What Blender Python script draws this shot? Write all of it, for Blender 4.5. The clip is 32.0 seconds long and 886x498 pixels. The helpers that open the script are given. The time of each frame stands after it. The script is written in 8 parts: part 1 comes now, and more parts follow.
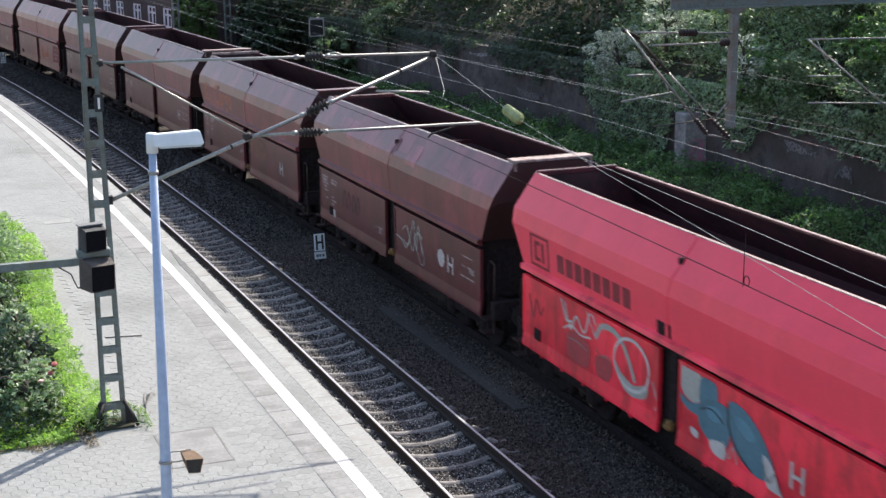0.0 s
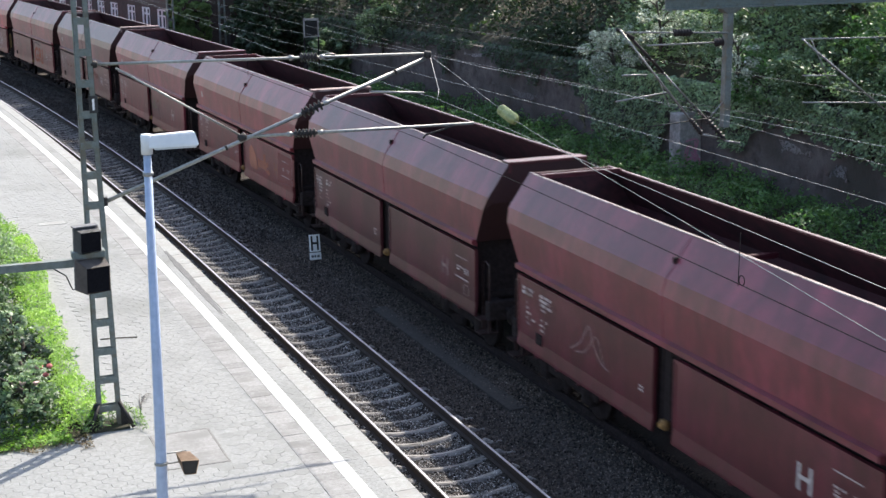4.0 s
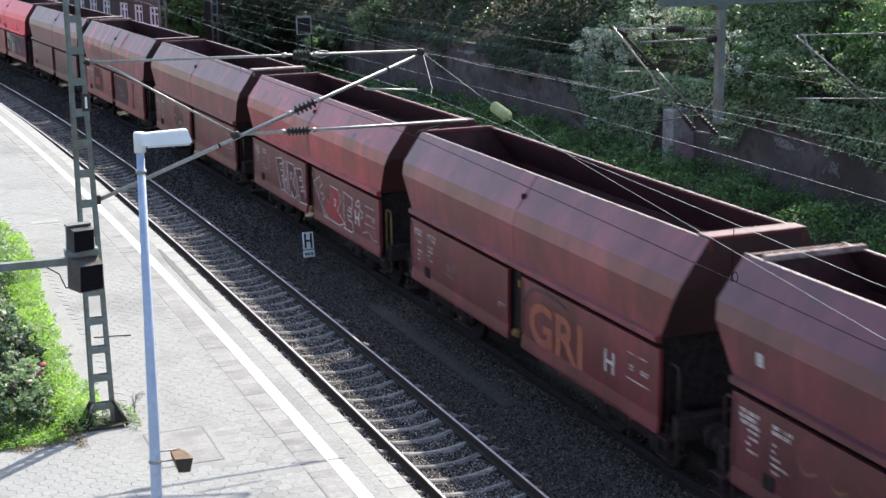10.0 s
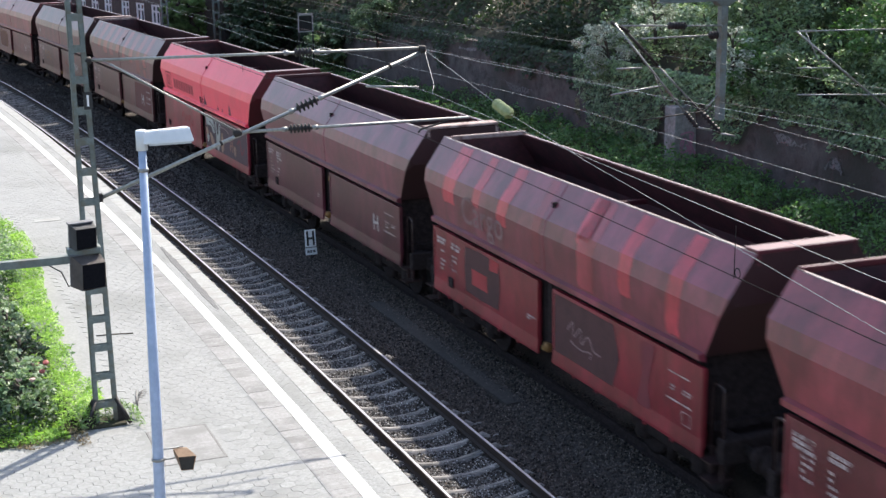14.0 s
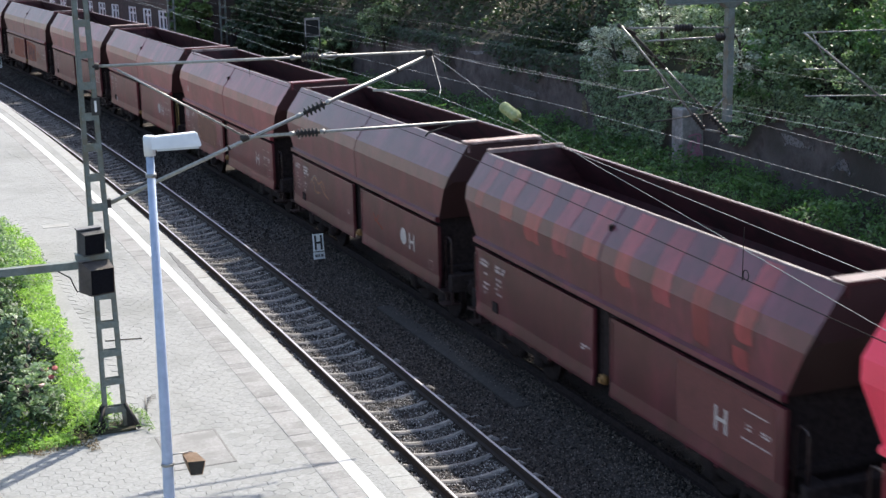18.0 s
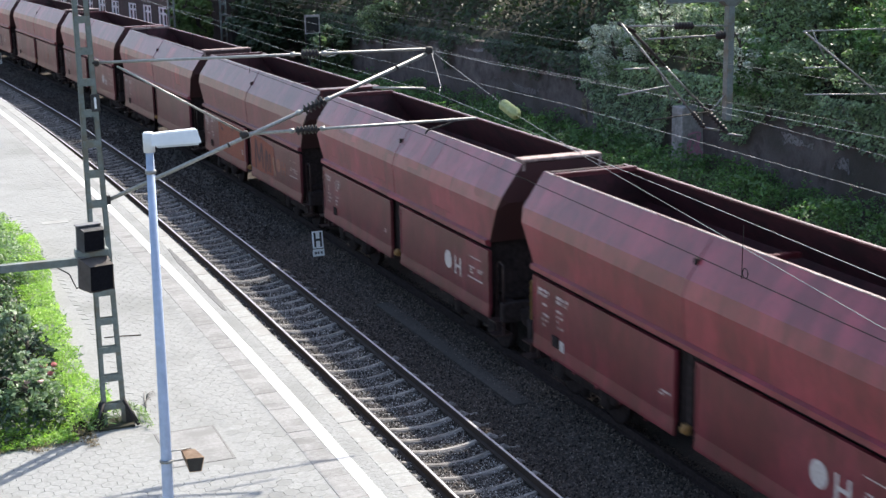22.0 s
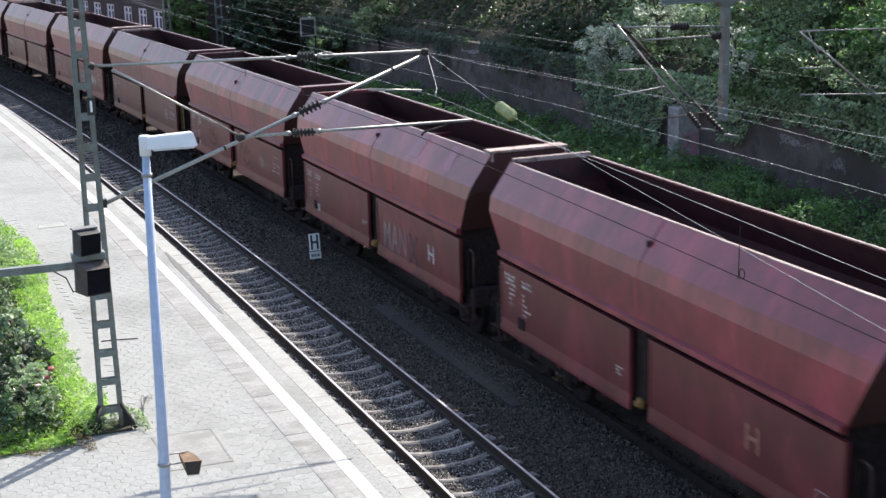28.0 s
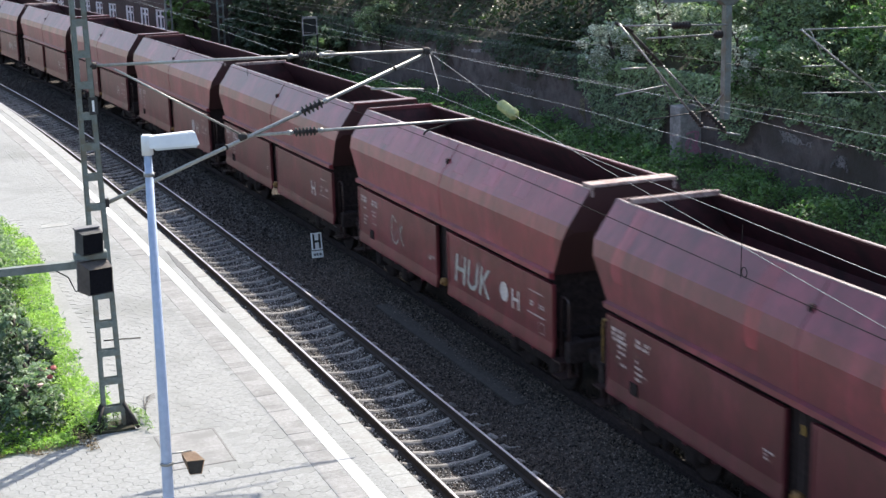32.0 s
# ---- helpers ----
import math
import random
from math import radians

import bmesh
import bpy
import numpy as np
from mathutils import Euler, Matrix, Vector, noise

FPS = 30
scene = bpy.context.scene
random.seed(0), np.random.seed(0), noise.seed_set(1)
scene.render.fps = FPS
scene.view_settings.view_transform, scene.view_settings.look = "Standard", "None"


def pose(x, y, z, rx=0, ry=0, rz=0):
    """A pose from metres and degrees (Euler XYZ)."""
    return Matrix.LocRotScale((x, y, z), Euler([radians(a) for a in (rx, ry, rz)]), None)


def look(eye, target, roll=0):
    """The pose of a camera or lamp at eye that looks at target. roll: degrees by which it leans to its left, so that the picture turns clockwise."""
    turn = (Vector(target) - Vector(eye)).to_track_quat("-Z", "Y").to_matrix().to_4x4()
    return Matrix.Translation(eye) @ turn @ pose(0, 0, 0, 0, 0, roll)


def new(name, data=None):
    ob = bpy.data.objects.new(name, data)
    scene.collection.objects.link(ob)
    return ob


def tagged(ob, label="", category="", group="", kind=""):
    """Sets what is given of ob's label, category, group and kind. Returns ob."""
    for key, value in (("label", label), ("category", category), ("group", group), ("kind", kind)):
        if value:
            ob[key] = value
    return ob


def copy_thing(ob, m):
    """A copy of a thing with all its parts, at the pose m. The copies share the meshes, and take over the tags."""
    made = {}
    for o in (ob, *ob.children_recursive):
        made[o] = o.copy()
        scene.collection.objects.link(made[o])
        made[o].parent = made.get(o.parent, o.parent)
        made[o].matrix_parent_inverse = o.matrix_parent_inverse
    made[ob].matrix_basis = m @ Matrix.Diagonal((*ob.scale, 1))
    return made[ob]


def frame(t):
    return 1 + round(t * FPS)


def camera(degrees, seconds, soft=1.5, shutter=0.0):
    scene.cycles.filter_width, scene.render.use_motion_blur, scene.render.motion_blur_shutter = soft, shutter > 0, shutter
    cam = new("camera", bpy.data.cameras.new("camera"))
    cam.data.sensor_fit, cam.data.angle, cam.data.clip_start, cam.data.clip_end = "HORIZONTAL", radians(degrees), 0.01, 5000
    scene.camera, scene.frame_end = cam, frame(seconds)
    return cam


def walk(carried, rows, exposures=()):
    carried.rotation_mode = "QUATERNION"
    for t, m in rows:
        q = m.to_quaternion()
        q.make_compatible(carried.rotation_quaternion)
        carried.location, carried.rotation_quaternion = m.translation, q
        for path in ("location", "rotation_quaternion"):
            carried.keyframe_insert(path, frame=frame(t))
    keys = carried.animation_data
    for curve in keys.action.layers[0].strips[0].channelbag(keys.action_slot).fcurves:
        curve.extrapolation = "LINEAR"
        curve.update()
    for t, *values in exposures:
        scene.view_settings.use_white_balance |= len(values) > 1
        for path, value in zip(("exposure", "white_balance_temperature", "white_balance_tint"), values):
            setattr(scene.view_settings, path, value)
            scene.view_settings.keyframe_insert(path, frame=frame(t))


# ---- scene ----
# ---------------------------------------------------------------- camera
EYE = (0.0, 0.0, 9.164)
cam = camera(34.47, 32.0, soft=1.5, shutter=0.35)
# seconds, heading to the right of the rails' direction, tilt down, lean
TURNS = [
    (0, 19.561, 13.339, -0.475),
    (0.5, 19.610, 13.370, -0.498),
    (1, 19.661, 13.443, -0.476),
    (1.5, 19.666, 13.480, -0.621),
    (2, 19.731, 13.534, -0.315),
    (2.5, 19.673, 13.370, -0.603),
    (3, 19.655, 13.332, -0.692),
    (3.5, 19.702, 13.306, -0.627),
    (5.5, 19.930, 13.440, -0.517),
    (6, 19.987, 13.426, -0.409),
    (6.5, 20.039, 13.410, -0.450),
    (7, 20.074, 13.392, -0.429),
    (7.5, 20.049, 13.385, -0.541),
    (8, 20.078, 13.475, -0.420),
    (8.5, 20.041, 13.481, -0.585),
    (9, 20.041, 13.479, -0.597),
    (9.5, 20.038, 13.461, -0.496),
    (10, 20.023, 13.438, -0.699),
    (10.5, 20.021, 13.435, -0.716),
    (11, 20.037, 13.510, -0.838),
    (11.5, 20.014, 13.624, -0.942),
    (12, 20.005, 13.636, -0.666),
    (12.5, 19.994, 13.635, -0.870),
    (13, 19.968, 13.598, -0.899),
    (13.5, 19.925, 13.564, -0.823),
    (14, 19.929, 13.549, -0.873),
    (14.5, 19.907, 13.493, -1.016),
    (16.5, 19.818, 13.447, -1.006),
    (17, 19.727, 13.440, -1.275),
    (17.5, 19.618, 13.372, -1.526),
    (18, 19.606, 13.401, -1.281),
    (18.5, 19.601, 13.407, -1.137),
    (19, 19.626, 13.414, -1.167),
    (19.5, 19.654, 13.417, -1.191),
    (20, 19.630, 13.409, -1.162),
    (20.5, 19.673, 13.473, -1.225),
    (21, 19.618, 13.485, -1.337),
    (21.5, 19.624, 13.515, -1.164),
    (22, 19.628, 13.503, -1.108),
    (22.5, 19.659, 13.483, -1.160),
    (23, 19.715, 13.421, -1.144),
    (23.5, 19.697, 13.393, -1.116),
    (24, 19.699, 13.446, -1.268),
    (24.5, 19.733, 13.513, -1.186),
    (25, 19.759, 13.537, -1.213),
    (25.5, 19.791, 13.539, -1.156),
    (27.5, 19.802, 13.436, -1.419),
    (28, 19.763, 13.432, -1.368),
    (28.5, 19.727, 13.420, -1.471),
    (29, 19.695, 13.395, -1.393),
    (29.5, 19.658, 13.389, -1.468),
    (30, 19.651, 13.395, -1.440),
    (30.5, 19.648, 13.421, -1.432),
    (31, 19.648, 13.448, -1.317),
    (31.5, 19.656, 13.459, -1.411),
    (32, 19.673, 13.471, -1.467),
]
walk(cam, [(t, pose(*EYE, 90 - tilt, 0, -pan) @ pose(0, 0, 0, 0, 0, lean)) for t, pan, tilt, lean in TURNS],
     exposures=[(0, 0.98, 6800, 11), (1, 1.0, 6800, 11), (2, 1.1, 6800, 11), (3, 1.12, 6800, 11), (6, 1.17, 6800, 11), (14, 1.18, 6800, 11), (16.5, 1.02, 6800, 11), (17, 0.99, 6800, 11), (18, 1.06, 6800, 11), (19, 1.15, 6800, 11), (21, 1.18, 6800, 11), (32, 1.18, 6800, 11)])

# ---------------------------------------------------------------- light
SUN_EL, SUN_AZ = radians(45.6), math.atan2(0.725, 0.689)   # azimuth from +y towards +x
world = bpy.data.worlds.new("world")
scene.world = world
world.use_nodes = True
wn = world.node_tree
sky = wn.nodes.new("ShaderNodeTexSky")
sky.sky_type, sky.sun_disc = "NISHITA", False
sky.sun_elevation, sky.sun_rotation = SUN_EL, SUN_AZ
sky.air_density, sky.dust_density = 1.0, 1.6
wn.links.new(sky.outputs[0], wn.nodes["Background"].inputs[0])
wn.nodes["Background"].inputs[1].default_value = 0.148
sun = new("sun", bpy.data.lights.new("sun", "SUN"))
sun.data.energy, sun.data.angle, sun.data.color = 3.75, radians(0.53), (1.0, 0.95, 0.87)
sun.matrix_world = look((60, 57, 76), (60 - math.sin(SUN_AZ) * math.cos(SUN_EL), 57 - math.cos(SUN_AZ) * math.cos(SUN_EL), 76 - math.sin(SUN_EL)))

# ---------------------------------------------------------------- plan: the railway's arc
CURVE, LINE_X, TRACK_GAP = 0.001426, 8.2974, 4.0


def at(s, r, z):
    """A place s metres along the line, r metres to the right of the near track's middle."""
    a = CURVE * s
    return Vector((LINE_X - (1 - math.cos(a)) / CURVE + r * math.cos(a), math.sin(a) / CURVE + r * math.sin(a), z))


def frame_at(s, r, z):
    """The pose of a thing there: its x to the right of the line, its y along it."""
    return Matrix.Translation(at(s, r, z)) @ Matrix.Rotation(CURVE * s, 4, "Z")


# ---------------------------------------------------------------- materials
def nodes_of(name):
    m = bpy.data.materials.new(name)
    m.use_nodes = True
    nt = m.node_tree
    return m, nt, nt.nodes["Principled BSDF"]


def node(nt, kind, **inputs):
    n = nt.nodes.new(kind)
    for key, value in inputs.items():
        sock = n.inputs[key.replace("_", " ")]
        if hasattr(value, "is_output"):
            nt.links.new(value, sock)
        else:
            sock.default_value = value
    return n


def ramp(nt, fac, stops):
    n = nt.nodes.new("ShaderNodeValToRGB")
    while len(n.color_ramp.elements) < len(stops):
        n.color_ramp.elements.new(0.5)
    for e, (pos, col) in zip(n.color_ramp.elements, stops):
        e.position, e.color = pos, (*col, 1) if len(col) == 3 else col
    nt.links.new(fac, n.inputs[0])
    return n.outputs[0]


def mix(nt, fac, a, b, kind="MIX"):
    n = nt.nodes.new("ShaderNodeMix")
    n.data_type, n.blend_type = "RGBA", kind
    for sock, value in ((n.inputs[0], fac), (n.inputs[6], a), (n.inputs[7], b)):
        if hasattr(value, "is_output"):
            nt.links.new(value, sock)
        else:
            sock.default_value = value if not isinstance(value, tuple) or len(value) == 4 else (*value, 1)
    return n.outputs[2]


def bump(nt, bsdf, height, strength, distance):
    b = node(nt, "ShaderNodeBump", Height=height, Strength=strength, Distance=distance)
    nt.links.new(b.outputs[0], bsdf.inputs["Normal"])


def grainy(name, dark, light, scale=8.0, rough=0.8, metal=0.0, relief=0.3, depth=0.01, wear=None, wear_scale=1.5, vary=0.0, stretch=(1, 1, 1)):
    """A surface of two tones in fine grain over larger stains; vary: difference from piece to piece."""
    m, nt, b = nodes_of(name)
    co = nt.nodes.new("ShaderNodeTexCoord").outputs["Object"]
    info = nt.nodes.new("ShaderNodeObjectInfo")
    shift = node(nt, "ShaderNodeVectorMath", Vector=co)
    shift.operation = "ADD"
    scaled = node(nt, "ShaderNodeMath")
    scaled.operation = "MULTIPLY"
    nt.links.new(info.outputs["Random"], scaled.inputs[0])
    scaled.inputs[1].default_value = 37.0
    nt.links.new(scaled.outputs[0], shift.inputs[1])
    st = node(nt, "ShaderNodeMapping", Vector=shift.outputs[0], Scale=stretch)
    fine = node(nt, "ShaderNodeTexNoise", Vector=st.outputs[0], Scale=scale, Detail=6.0, Roughness=0.65)
    col = ramp(nt, fine.outputs[0], [(0.3, dark), (0.7, light)])
    big = node(nt, "ShaderNodeTexNoise", Vector=st.outputs[0], Scale=wear_scale, Detail=4.0, Roughness=0.6)
    if wear:
        col = mix(nt, ramp(nt, big.outputs[0], [(0.48, (0, 0, 0)), (0.66, (1, 1, 1))]), col, wear)
    else:
        col = mix(nt, 0.5, col, ramp(nt, big.outputs[0], [(0.3, (0.6, 0.6, 0.6)), (0.7, (1.0, 1.0, 1.0))]), "MULTIPLY")
    if vary:
        one = ramp(nt, info.outputs["Random"], [(0, (1 - vary,) * 3), (1, (1 + vary,) * 3)])
        col = mix(nt, 1.0, col, one, "MULTIPLY")
        geo = nt.nodes.new("ShaderNodeNewGeometry")
        two = ramp(nt, geo.outputs["Random Per Island"], [(0, (1 - vary,) * 3), (1, (1 + vary,) * 3)])
        col = mix(nt, 1.0, col, two, "MULTIPLY")
    nt.links.new(col, b.inputs["Base Color"])
    b.inputs["Roughness"].default_value, b.inputs["Metallic"].default_value = rough, metal
    if relief:
        bump(nt, b, fine.outputs[0], relief, depth)
    return m


def soften(nt, bsdf, v, threshold=0.5, scale=7.0):
    """Let paint end in a worn, ragged edge where its mesh's cover runs to nothing."""
    cover = nt.nodes.new("ShaderNodeAttribute")
    cover.attribute_name = "cover"
    grain = node(nt, "ShaderNodeTexNoise", Vector=v, Scale=scale, Detail=7.0, Roughness=0.72)
    rough = mix(nt, 0.42, cover.outputs["Fac"], grain.outputs[0])
    ms = node(nt, "ShaderNodeMixShader", Fac=ramp(nt, rough, [(threshold - 0.015, (0, 0, 0)), (threshold + 0.015, (1, 1, 1))]))
    nt.links.new(nt.nodes.new("ShaderNodeBsdfTransparent").outputs[0], ms.inputs[1])
    nt.links.new(bsdf.outputs[0], ms.inputs[2])
    nt.links.new(ms.outputs[0], nt.nodes["Material Output"].inputs[0])


def paint_of_wagon(name, faded, shade_soot=0.0, soft=False):
    """Oxide paint whose tone is the object's own colour: chalky patches, vertical rust runs, and a dark mix for soot
    and painted-in shade.
    """
    m, nt, b = nodes_of(name)
    co = nt.nodes.new("ShaderNodeTexCoord").outputs["Object"]
    info = nt.nodes.new("ShaderNodeObjectInfo")
    k = node(nt, "ShaderNodeMath")
    k.operation = "MULTIPLY"
    nt.links.new(info.outputs["Random"], k.inputs[0])
    k.inputs[1].default_value = 53.0
    v = node(nt, "ShaderNodeVectorMath", Vector=co)
    v.operation = "ADD"
    nt.links.new(k.outputs[0], v.inputs[1])
    patch = node(nt, "ShaderNodeTexNoise", Vector=node(nt, "ShaderNodeMapping", Vector=v.outputs[0], Scale=(0.5, 0.9, 0.45)).outputs[0], Scale=1.0, Detail=5.0, Roughness=0.62)
    runs = node(nt, "ShaderNodeTexNoise", Vector=node(nt, "ShaderNodeMapping", Vector=v.outputs[0], Scale=(0.3, 5.5, 0.35)).outputs[0], Scale=1.0, Detail=5.0, Roughness=0.7)
    fine = node(nt, "ShaderNodeTexNoise", Vector=v.outputs[0], Scale=26.0, Detail=5.0, Roughness=0.7)
    base = info.outputs["Color"]
    pale = mix(nt, 0.75 * faded, base, mix(nt, 1.0, base, (1.85, 2.0, 2.15), "MULTIPLY"))
    col = mix(nt, ramp(nt, patch.outputs[0], [(0.46, (0, 0, 0)), (0.64, (1, 1, 1))]), base, pale)
    col = mix(nt, ramp(nt, runs.outputs[0], [(0.5, (0, 0, 0)), (0.78, (0.5 * faded,) * 3)]), col, (0.075, 0.026, 0.02))
    col = mix(nt, 0.2 + 0.35 * faded, col, ramp(nt, fine.outputs[0], [(0.25, (0.55, 0.53, 0.53)), (0.75, (1.2, 1.17, 1.15))]), "MULTIPLY")
    speck = node(nt, "ShaderNodeTexNoise", Vector=node(nt, "ShaderNodeMapping", Vector=v.outputs[0], Scale=(2.2, 3.4, 1.8)).outputs[0], Scale=1.0, Detail=8.0, Roughness=0.75)
    col = mix(nt, 0.06 + 0.64 * faded, col, ramp(nt, speck.outputs[0], [(0.36, (0.7, 0.66, 0.66)), (0.5, (1.0, 1.0, 1.0)), (0.66, (1.3, 1.28, 1.28))]), "MULTIPLY")
    blotch = node(nt, "ShaderNodeTexNoise", Vector=node(nt, "ShaderNodeMapping", Vector=v.outputs[0], Scale=(0.9, 0.75, 1.1)).outputs[0], Scale=1.0, Detail=3.0, Roughness=0.55, Distortion=0.6)
    col = mix(nt, 0.06 + 0.5 * faded, col, ramp(nt, blotch.outputs[0], [(0.36, (0.7, 0.68, 0.74)), (0.5, (1.0, 1.0, 1.0)), (0.66, (1.26, 1.2, 1.2))]), "MULTIPLY")
    if shade_soot:
        col = mix(nt, ramp(nt, patch.outputs[0], [(0.25, (shade_soot,) * 3), (0.75, (shade_soot * 0.93,) * 3)]), col, (0.036, 0.021, 0.022))
    nt.links.new(col, b.inputs["Base Color"])
    nt.links.new(ramp(nt, fine.outputs[0], [(0.2, (0.27,) * 3), (0.8, (0.47,) * 3)]), b.inputs["Roughness"])
    b.inputs["Specular IOR Level"].default_value = 0.3 + 0.42 * faded
    bump(nt, b, mix(nt, 0.5, fine.outputs[0], patch.outputs[0]), 0.16, 0.02)
    if soft:
        soften(nt, b, v.outputs[0])
    return m


def leafy(name, dark, light, glow=0.35, tint=(1.2, 1.5, 0.6)):
    m, nt, b = nodes_of(name)
    geo = nt.nodes.new("ShaderNodeNewGeometry")
    co = nt.nodes.new("ShaderNodeTexCoord").outputs["Object"]
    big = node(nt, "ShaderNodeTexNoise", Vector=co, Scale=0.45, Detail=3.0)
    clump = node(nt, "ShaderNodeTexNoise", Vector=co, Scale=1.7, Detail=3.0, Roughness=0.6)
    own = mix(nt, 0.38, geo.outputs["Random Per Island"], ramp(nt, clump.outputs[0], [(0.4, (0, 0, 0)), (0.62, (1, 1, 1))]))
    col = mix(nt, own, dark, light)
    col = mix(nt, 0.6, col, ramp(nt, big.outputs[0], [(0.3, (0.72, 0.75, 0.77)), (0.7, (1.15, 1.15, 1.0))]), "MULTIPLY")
    nt.links.new(col, b.inputs["Base Color"])
    b.inputs["Roughness"].default_value = 0.5
    tr = node(nt, "ShaderNodeBsdfTranslucent")
    nt.links.new(mix(nt, 1.0, col, tint, "MULTIPLY"), tr.inputs[0])
    ms = node(nt, "ShaderNodeMixShader", Fac=glow)
    nt.links.new(b.outputs[0], ms.inputs[1])
    nt.links.new(tr.outputs[0], ms.inputs[2])
    nt.links.new(ms.outputs[0], nt.nodes["Material Output"].inputs[0])
    return m


BALLAST = grainy("ballast", (0.016, 0.0132, 0.012), (0.09, 0.074, 0.067), 22, 1.0, relief=1.0, depth=0.05, wear=(0.034, 0.0265, 0.023), wear_scale=0.6)
STONE_BIT = grainy("ballast_stone", (0.022, 0.0182, 0.0162), (0.215, 0.172, 0.148), 34, 1.0, relief=0.4, vary=0.9)
STONE_NEAR = grainy("near_ballast_stone", (0.01, 0.0092, 0.0088), (0.19, 0.178, 0.17), 34, 0.8, relief=0.4, vary=1.0)
EARTH = grainy("earth", (0.02, 0.02, 0.012), (0.06, 0.055, 0.03), 5, 0.95, relief=0.6, depth=0.05)
SLEEPER = grainy("sleeper_steel", (0.06, 0.055, 0.052), (0.4, 0.38, 0.362), 9, 0.8, relief=0.6, depth=0.01, vary=0.28, stretch=(0.4, 3, 3))
RAIL_SIDE = grainy("rusty_rail", (0.014, 0.009, 0.008), (0.04, 0.025, 0.02), 25, 0.8, relief=0.3)
RAIL_TOP = grainy("polished_rail", (0.45, 0.44, 0.46), (0.66, 0.65, 0.68), 30, 0.4, 0.6, relief=0.05)
COPING = grainy("coping_concrete", (0.224, 0.228, 0.218), (0.33, 0.338, 0.326), 14, 0.85, relief=0.25, vary=0.02, wear=(0.24, 0.236, 0.224))
PAVER = grainy("paver_concrete", (0.197, 0.203, 0.198), (0.293, 0.302, 0.296), 18, 0.9, relief=0.25, vary=0.035, wear=(0.192, 0.198, 0.191), wear_scale=0.35)
SLAB = grainy("slab_concrete", (0.175, 0.175, 0.17), (0.27, 0.27, 0.265), 16, 0.9, relief=0.25, vary=0.1, wear=(0.17, 0.17, 0.165))
JOINT = grainy("joint_sand", (0.15, 0.146, 0.132), (0.25, 0.242, 0.222), 20, 0.95, relief=0.4)
LINE_PAINT = grainy("line_paint", (0.55, 0.55, 0.54), (0.7, 0.7, 0.69), 20, 0.7, relief=0.1, wear=(0.45, 0.45, 0.43))
MAST_PAINT = grainy("mast_paint", (0.105, 0.128, 0.118), (0.185, 0.212, 0.197), 14, 0.6, relief=0.15, wear=(0.13, 0.12, 0.09), wear_scale=3)
GALV = grainy("galvanised_steel", (0.26, 0.26, 0.25), (0.42, 0.42, 0.4), 18, 0.45, 0.7, relief=0.1)
LAMP_PAINT = grainy("lamp_paint", (0.36, 0.45, 0.62), (0.46, 0.55, 0.72), 12, 0.5, relief=0.06)
LAMP_WHITE = grainy("lamp_head_paint", (0.76, 0.8, 0.84), (0.86, 0.88, 0.9), 10, 0.4, relief=0.05)
DARK_METAL = grainy("dark_metal", (0.018, 0.016, 0.016), (0.05, 0.043, 0.04), 16, 0.7, 0.3, relief=0.2)
GREY_BOX = grainy("grey_plastic", (0.1, 0.1, 0.105), (0.18, 0.178, 0.18), 14, 0.55, relief=0.06)
BLACK = grainy("black_paint", (0.012, 0.012, 0.013), (0.03, 0.03, 0.03), 20, 0.5, relief=0.05)
WHITE = grainy("white_paint", (0.76, 0.76, 0.75), (0.88, 0.88, 0.87), 22, 0.6, relief=0.05)
PORCELAIN = grainy("glazed_brown", (0.018, 0.016, 0.017), (0.045, 0.04, 0.039), 6, 0.6, relief=0)
PORCELAIN.node_tree.nodes["Principled BSDF"].inputs["Specular IOR Level"].default_value = 0.25
PORCELAIN_PALE = grainy("glazed_pale", (0.24, 0.28, 0.12), (0.38, 0.42, 0.2), 6, 0.25, relief=0)
WALL_STONE = grainy("wall_stone", (0.055, 0.047, 0.044), (0.17, 0.148, 0.14), 1.8, 0.95, relief=0.9, depth=0.08, vary=0.04, wear=(0.06, 0.055, 0.046), wear_scale=0.45)
CONCRETE = grainy("old_concrete", (0.22, 0.21, 0.2), (0.42, 0.4, 0.38), 8, 0.9, relief=0.4, wear=(0.15, 0.145, 0.13))
INNER = grainy("hopper_inside", (0.032, 0.01, 0.013), (0.09, 0.022, 0.03), 7, 0.7, relief=0.3, wear=(0.024, 0.009, 0.011))
PAINT = paint_of_wagon("wagon_paint", 1.0)
# soot on the end walls, darkened further for the shade between wagons
PAINT_END = paint_of_wagon("shaded_sooty_end_paint", 0.3, 0.95)
PAINT_STRIPE = paint_of_wagon("stripe_paint", 0.8, soft=True)
PAINT_CLEAN = paint_of_wagon("clean_wagon_paint", 0.1)
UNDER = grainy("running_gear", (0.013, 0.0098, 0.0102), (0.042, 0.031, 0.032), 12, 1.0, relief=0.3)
RIM_WORN = grainy("worn_rim", (0.22, 0.145, 0.135), (0.42, 0.33, 0.31), 14, 0.7, relief=0.3, wear=(0.13, 0.065, 0.06), wear_scale=4)
RIM_EDGE = grainy("bright_rim_edge", (0.3, 0.24, 0.235), (0.55, 0.48, 0.47), 9, 0.55, relief=0.2, wear=(0.16, 0.085, 0.08), wear_scale=2.5)
MARK = grainy("stencil_white", (0.36, 0.3, 0.29), (0.62, 0.56, 0.55), 25, 0.7, relief=0)
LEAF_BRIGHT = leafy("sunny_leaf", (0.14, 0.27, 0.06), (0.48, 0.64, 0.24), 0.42)
